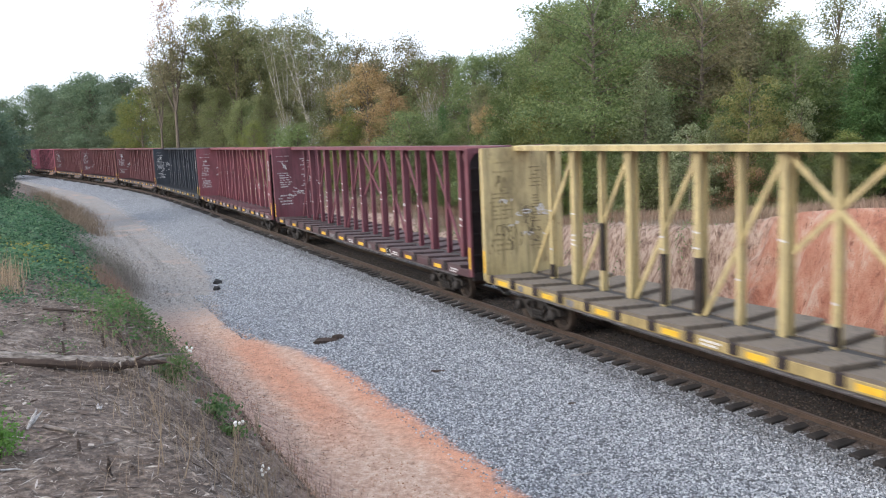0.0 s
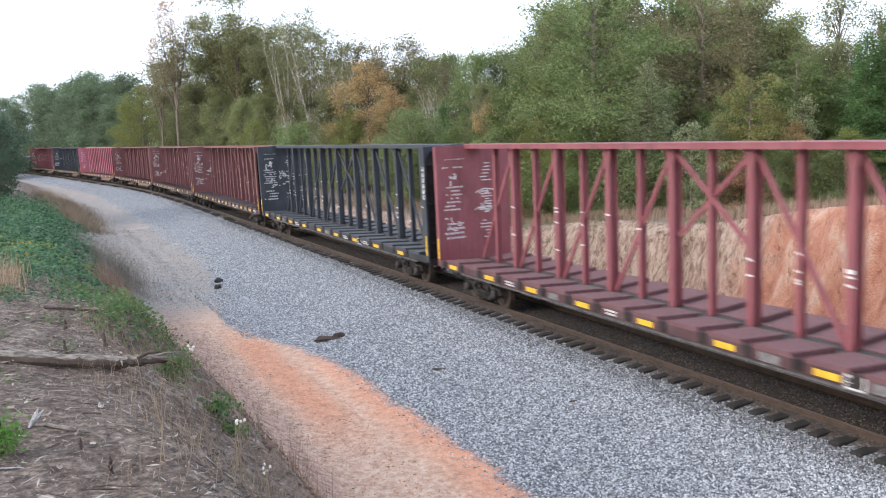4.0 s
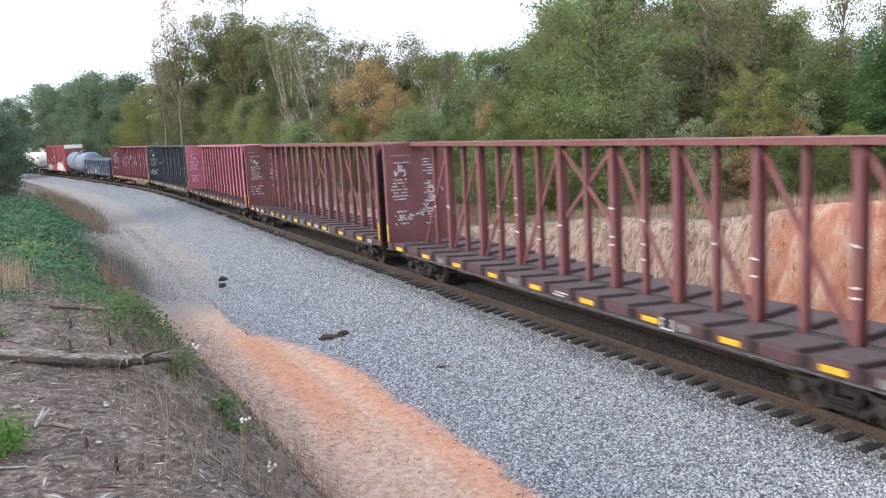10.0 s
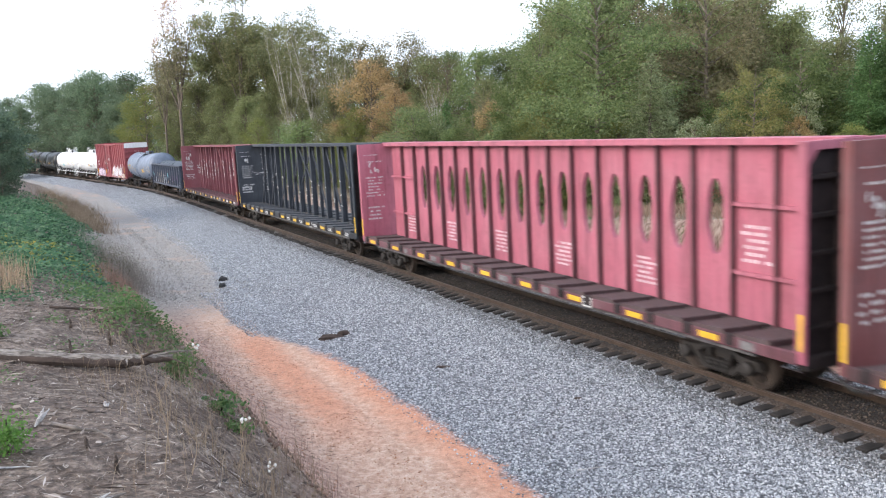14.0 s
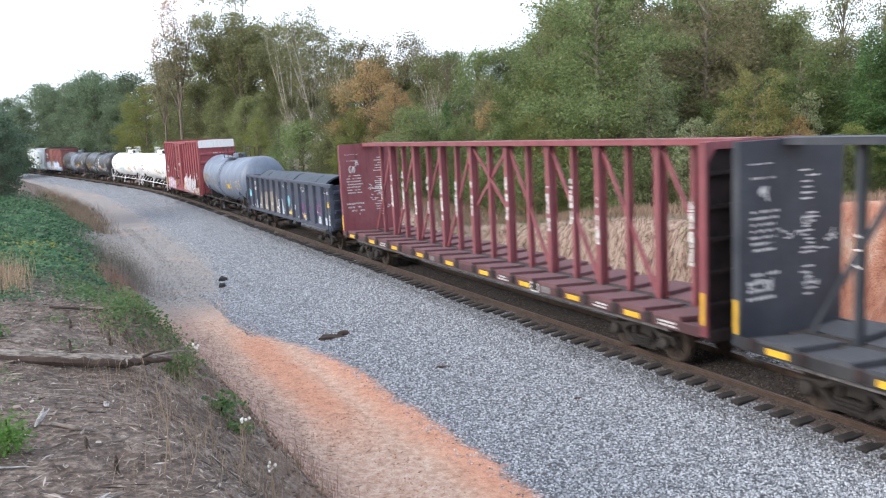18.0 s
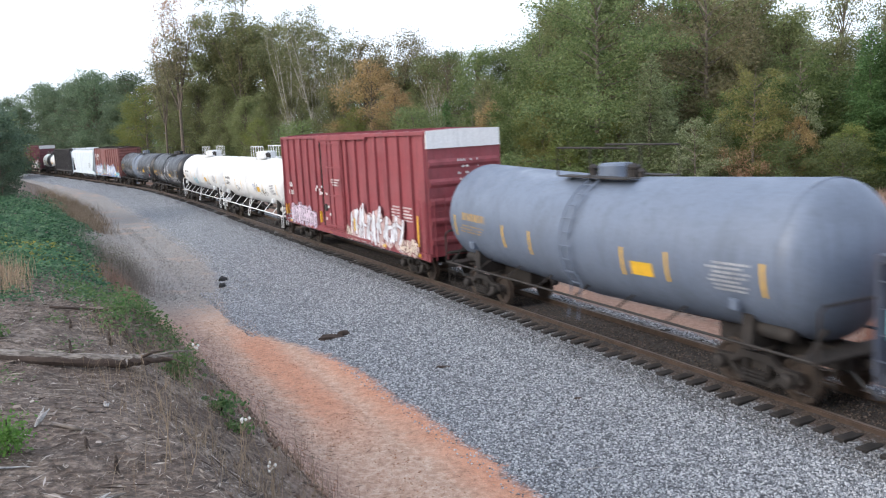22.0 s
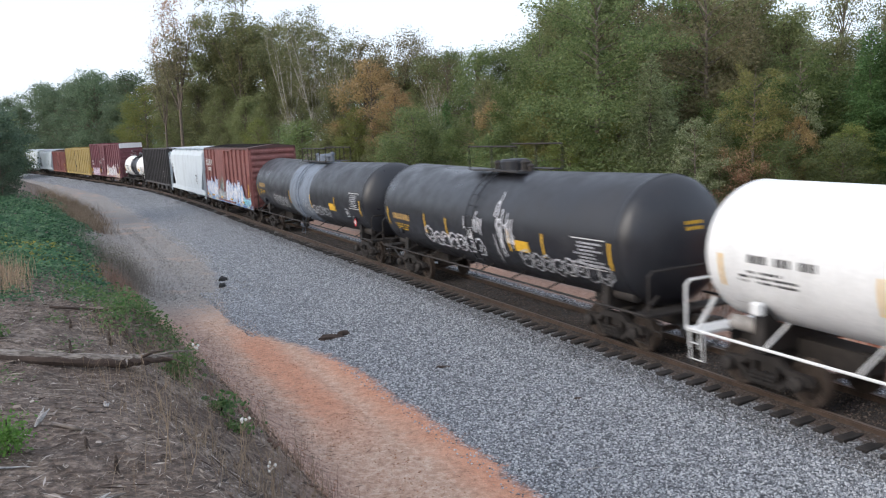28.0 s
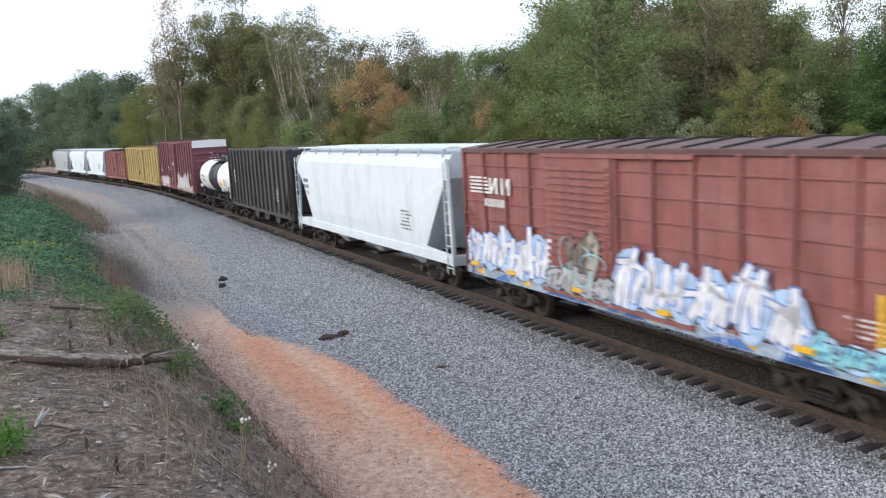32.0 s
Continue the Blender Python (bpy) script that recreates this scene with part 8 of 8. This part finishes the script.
def fallen_log():
    t = thing("fallen_log", "long weathered grey log with dark bark lying on the bank", "log")
    line = [Vector((-5.4, 7.12, 3.46)), Vector((-4.7, 7.2, 3.42)), Vector((-4.01, 7.3, 3.35)), Vector((-3.3, 7.4, 3.275)), Vector((-2.95, 7.48, 3.24)), Vector((-2.75, 7.54, 3.245)), Vector((-2.52, 7.6, 3.235))]
    wide = [0.056, 0.056, 0.055, 0.052, 0.046, 0.034, 0.014]
    rng = random.Random(8)
    pts, radii = [], []
    for a, b, ra, rb in zip(line, line[1:], wide, wide[1:]):
        for k in range(6):
            q = a.lerp(b, k / 6)
            q.z = max(q.z, height_at(q.x, q.y) + 0.015) + rng.uniform(-0.006, 0.006)
            pts.append(q)
            radii.append((ra + (rb - ra) * k / 6) * rng.uniform(0.9, 1.1))
    trunk = Shape().tube(pts, radii, 16)
    trunk.v = [(x + rng.uniform(-0.004, 0.004), y + rng.uniform(-0.004, 0.004), z + rng.uniform(-0.005, 0.005)) for x, y, z in trunk.v]
    part("trunk", trunk, LOGWOOD, t)
    low = [p + Vector((0, -0.02, -0.02)) for p in pts]
    bark = Shape().tube(low, [r * rng.uniform(0.9, 1.03) for r in radii], 10)
    bark.v = [(x + rng.uniform(-0.006, 0.006), y + rng.uniform(-0.006, 0.006), z + rng.uniform(-0.006, 0.006)) for x, y, z in bark.v]
    part("bark", bark, DARK_WOOD, t, "dark peeling bark underneath")
    for k, (dx, dy, dz), r in ((27, (0.3, -0.06, 0.1), 0.018), (30, (0.36, 0.1, 0.03), 0.016), (9, (0.3, -0.3, -0.07), 0.02), (24, (0.1, -0.24, 0.02), 0.014), (32, (0.3, -0.16, -0.03), 0.012)):
        e = Vector((dx, dy, dz))
        part("branch_stub", Shape().tube([pts[k], pts[k] + e * 0.5 + Vector((0, 0, 0.02)), pts[k] + e], [r, r * 0.7, r * 0.2], 7), rng.choice((DARK_WOOD, LOGWOOD)), t)


def splinter(x, y, size, ang, label, stand=0.4):
    """A broken piece of bleached wood: a few jagged slivers."""
    t = thing("wood_splinter", label, "wood", "bleached wood on the bank")
    rng = random.Random(int(x * 131 + y * 77))
    for k in range(4):
        a = ang + rng.uniform(-0.25, 0.25)
        b0 = on_bank(x + rng.uniform(-0.2, 0.2) * size, y + rng.uniform(-0.2, 0.2) * size, 0.008)
        e = Vector((math.cos(a), math.sin(a), rng.uniform(0.1, stand))) * size * rng.uniform(0.5, 1.0)
        r = size * rng.uniform(0.07, 0.14)
        part("sliver", Shape().tube([b0, b0 + e * 0.4 + Vector((0, 0, r * 0.4)), b0 + e], [r * 0.5, r, r * 0.15], 5), BLEACH if k < 3 else GREY_WOOD, t)


def twig(x, y, length, ang, r, mat, label, name="stick"):
    t = thing(name, label, "stick", "sticks on the bank")
    n = 4
    pts = []
    for k in range(n + 1):
        px, py = x + math.cos(ang) * length * k / n, y + math.sin(ang) * length * k / n
        pts.append(Vector((px + _turn.uniform(-0.02, 0.02), py + _turn.uniform(-0.02, 0.02), height_at(px, py) + r + _turn.uniform(0, 0.015))))
    part("stem", Shape().tube(pts, [r, r * 0.95, r * 0.8, r * 0.6, r * 0.3], 6), mat, t)


def stub(x, y, h, r, lean=0.1):
    t = thing("dead_stub", "dark broken dead stem standing in the litter", "stump", "dead stems on the bank")
    b = on_bank(x, y, -0.05)
    rough_ = random.Random(int(abs(x) * 1000))
    pts = [b + Vector((lean * h * k + rough_.uniform(-0.4, 0.4) * r, rough_.uniform(-0.4, 0.4) * r, h * k)) for k in (0, 0.2, 0.4, 0.6, 0.8, 1.0)]
    part("stem", Shape().tube(pts, [r * q * rough_.uniform(0.8, 1.2) for q in (1.5, 1.1, 0.9, 0.85, 0.6, 0.25)], 9), STUBWOOD, t)
    for k in range(3):
        q = b + Vector((lean * h * 0.7, 0, h * rough_.uniform(0.5, 0.8)))
        part("splinter", Shape().tube([q, q + Vector((rough_.uniform(-1, 1) * r, rough_.uniform(-1, 1) * r, h * rough_.uniform(0.2, 0.4)))], [r * 0.45, r * 0.1], 5), STUBWOOD, t)


def stalk(x, y, h, lean, head=False):
    t = thing("dry_weed", "tall thin dead weed stalk" + (" with a pale seed head" if head else " with bare side stems"), "weed", "weed stalks on the bank")
    b = on_bank(x, y, -0.03)
    top = b + Vector((lean, _turn.uniform(-0.05, 0.05), h))
    part("stem", Shape().tube([b, (b + top) / 2 + Vector((0.02, 0, 0)), top], [0.004, 0.003, 0.0015], 5), STRAW, t)
    for k in range(4):
        q = b.lerp(top, 0.4 + 0.15 * k)
        part("side_stem", Shape().tube([q, q + Vector((_turn.uniform(-0.09, 0.09), _turn.uniform(-0.05, 0.05), 0.09))], [0.002, 0.001], 4), STRAW, t)
    if head:
        for k in range(5):
            q = top + Vector((_turn.uniform(-0.04, 0.04), _turn.uniform(-0.04, 0.04), _turn.uniform(-0.05, 0.02)))
            part("seed_head", Shape().lathe([(-0.014, 0.004), (-0.004, 0.014), (0.008, 0.012), (0.014, 0.003)], 7, "z", Matrix.Translation(q)), PETAL, t)


def sapling(x, y, h, r, n, mat, name, label, size=0.03):
    t = thing(name, label, "plant", "green plants on the bank")
    b = on_bank(x, y, -0.02)
    part("stem", Shape().tube([b, b + Vector((0, 0, h))], [0.008, 0.003], 5), DARK_WOOD, t)
    rng = np.random.RandomState(int(abs(x * 100)))
    d = rng.normal(size=(n, 3)) * (r * 0.5, r * 0.5, h * 0.25) + (b.x, b.y, b.z + h * 0.55)
    u, w = leaves(rng, d, size)
    part("foliage", quads_mesh("foliage", d.astype(np.float32), u.astype(np.float32), w.astype(np.float32), mat), mat, t)


fallen_log()
for x, y, h, r in ((-3.5, 8.46, 0.2, 0.022), (-3.62, 7.86, 0.18, 0.018), (-1.94, 4.69, 0.17, 0.016), (-2.24, 5.0, 0.13, 0.018), (-3.1, 8.5, 0.16, 0.02), (-4.1, 8.9, 0.15, 0.02)):
    stub(x, y, h, r, _turn.uniform(-0.3, 0.3))
twig(-3.95, 9.5, 0.95, -0.75, 0.022, DARK_WOOD, "dark curved dead branch on the bank", "dead_branch")
twig(-4.7, 9.7, 0.8, 0.2, 0.018, DARK_WOOD, "dark dead branch among weeds", "dead_branch")
splinter(-2.72, 5.3, 0.12, 1.2, "bleached white splintered piece of wood", 1.4)
splinter(-1.86, 4.1, 0.12, 0.7, "bleached splintered wood on the earth")
twig(-2.66, 5.36, 0.5, -0.25, 0.014, GREY_WOOD, "grey crooked stick on the earth")
splinter(-2.55, 6.0, 0.09, 1.9, "small bleached wood chip")
twig(-2.62, 4.55, 0.22, 0.4, 0.008, BLEACH, "thin pale stick on the earth")
twig(-1.9, 4.1, 0.25, 0.9, 0.014, GREY_WOOD, "broken grey stick on the earth")
twig(-2.2, 5.6, 0.3, -0.6, 0.006, GREY_WOOD, "thin pale stick on the earth")
for k in range(70):
    s, d = _turn.uniform(-0.5, 9), _turn.uniform(13.3, 17)
    p = beside(s, d)
    twig(p.x, p.y, _turn.uniform(0.12, 0.5), _turn.uniform(0, 6.28), _turn.uniform(0.003, 0.007), _turn.choice((GREY_WOOD, DARK_WOOD, DARK_WOOD, GREY_WOOD)), "thin dead twig lying in the leaf litter", "twig")
for x, y, h, lean, head in ((-1.69, 4.74, 0.62, 0.03, False), (-1.72, 4.95, 0.55, -0.05, False), (-1.45, 6.41, 0.2, 0.03, True), (-2.75, 8.6, 0.5, 0.1, True), (-1.3, 4.9, 0.5, 0.04, False), (-1.1, 5.0, 0.45, -0.03, False), (-1.75, 6.8, 0.4, 0.02, True)):
    stalk(x, y, h, lean, head)
for k in range(26):
    p = beside(_turn.uniform(0.2, 4.5), _turn.uniform(11.6, 13.2))
    stalk(p.x, p.y, _turn.uniform(0.25, 0.55), _turn.uniform(-0.08, 0.08))
sapling(-2.95, 8.9, 0.34, 0.2, 380, WEED, "green_weed", "bright green leafy weed beside the log", 0.028)
sapling(-2.2, 7.85, 0.2, 0.2, 260, WEED, "green_weed", "low bright green weed on the slope", 0.026)
sapling(-1.98, 7.6, 0.14, 0.16, 160, WEED, "green_weed", "low bright green weed on the slope", 0.024)
sapling(-2.64, 4.8, 0.24, 0.13, 800, SEEDLING, "pine_seedling", "bright green pine seedling on bare earth", 0.013)
sapling(-4.4, 7.9, 0.14, 0.14, 140, WEED, "green_weed", "small green weed in the litter", 0.022)


def lump(name, label, category, x, y, sx, sy, sz, mat, seed, rz=0.0):
    """A rough low lump with an uneven outline."""
    rng = random.Random(seed)
    sh = Shape()
    b = bmesh.new()
    bmesh.ops.create_icosphere(b, subdivisions=2, radius=1)
    b.verts.index_update()
    vs = []
    for v in b.verts:
        k = rng.uniform(0.7, 1.15)
        vs.append((v.co.x * sx * k, v.co.y * sy * k, max(-0.3, v.co.z) * sz * k))
    sh.add(vs, [tuple(w.index for w in f.verts) for f in b.faces])
    b.free()
    t = thing(name, label, category, m=Matrix.Translation(on_bank(x, y, sz * 0.15)) @ Matrix.Rotation(rz, 4, "Z"))
    part("mass", sh, mat, t, round_=True)


lump("driftwood_chunk", "dark brown chunk of rotten wood on the ballast", "wood", -3.5, 24.7, 0.42, 0.14, 0.13, DARK_WOOD, 1, 0.35)
lump("driftwood_chunk", "dark splinter of rotten wood on the ballast", "wood", -3.12, 24.98, 0.24, 0.1, 0.13, DARK_WOOD, 2, 0.5)
lump("rubber_scrap", "black crumpled scrap at the edge of the gravel", "scrap", -9.75, 36.2, 0.2, 0.14, 0.2, RUBBER, 3)
lump("rubber_scrap", "black crumpled scrap at the edge of the gravel", "scrap", -9.4, 34.7, 0.16, 0.12, 0.17, RUBBER, 4)
lump("dark_tuft", "small dark weed tuft in the ballast", "weed", -0.05, 20.8, 0.22, 0.08, 0.04, DARK_WOOD, 5)
lump("dark_tuft", "small dark weed tuft in the ballast", "weed", 2.9, 17.6, 0.12, 0.06, 0.03, DARK_WOOD, 6)
twig(2.3, 14.1, 0.5, 0.05, 0.012, BLEACH, "pale stick lying on the ballast")

# ---------------------------------------------------------------- movement


def car_pose(mid, a, t):
    s = mid - V * t
    r, f = on_track(s + a), on_track(s - a)
    d = f - r
    return Matrix.Translation((r + f) / 2) @ Matrix.Rotation(math.atan2(d.y, d.x), 4, "Z") @ Matrix.Rotation(-math.atan2(d.z, math.hypot(d.x, d.y)), 4, "Y") @ Matrix.Rotation(BANK, 4, "X")


def motions():
    for car, mid, a in CARS:
        walk(car, [(t, car_pose(mid, a, t)) for t in np.arange(0, 32.01, 0.5)])
    step = radians(84)
    for w, dx, car, off in WHEELS:
        mid = next(c[1] for c in CARS if c[0] is car) - off
        t0, t1 = max(0.0, (mid - 48) / V), min(32.0, (mid + 4) / V)
        rows = [(0.0, 0.0)]
        if t1 > t0:
            n = int((t1 - t0) * V / R_WHEEL / step)
            rows += [(t0 + i * step * R_WHEEL / V, i * step) for i in range(1 if t0 == 0 else 0, n + 1)]
        rows.append((32.0, rows[-1][1]))
        rows = [r for i, r in enumerate(rows) if i == 0 or frame(r[0]) > frame(rows[i - 1][0])]
        walk(w, [(t, Matrix.Translation((dx, 0, R_WHEEL)) @ Matrix.Rotation(q, 4, "Y")) for t, q in rows])


motions()
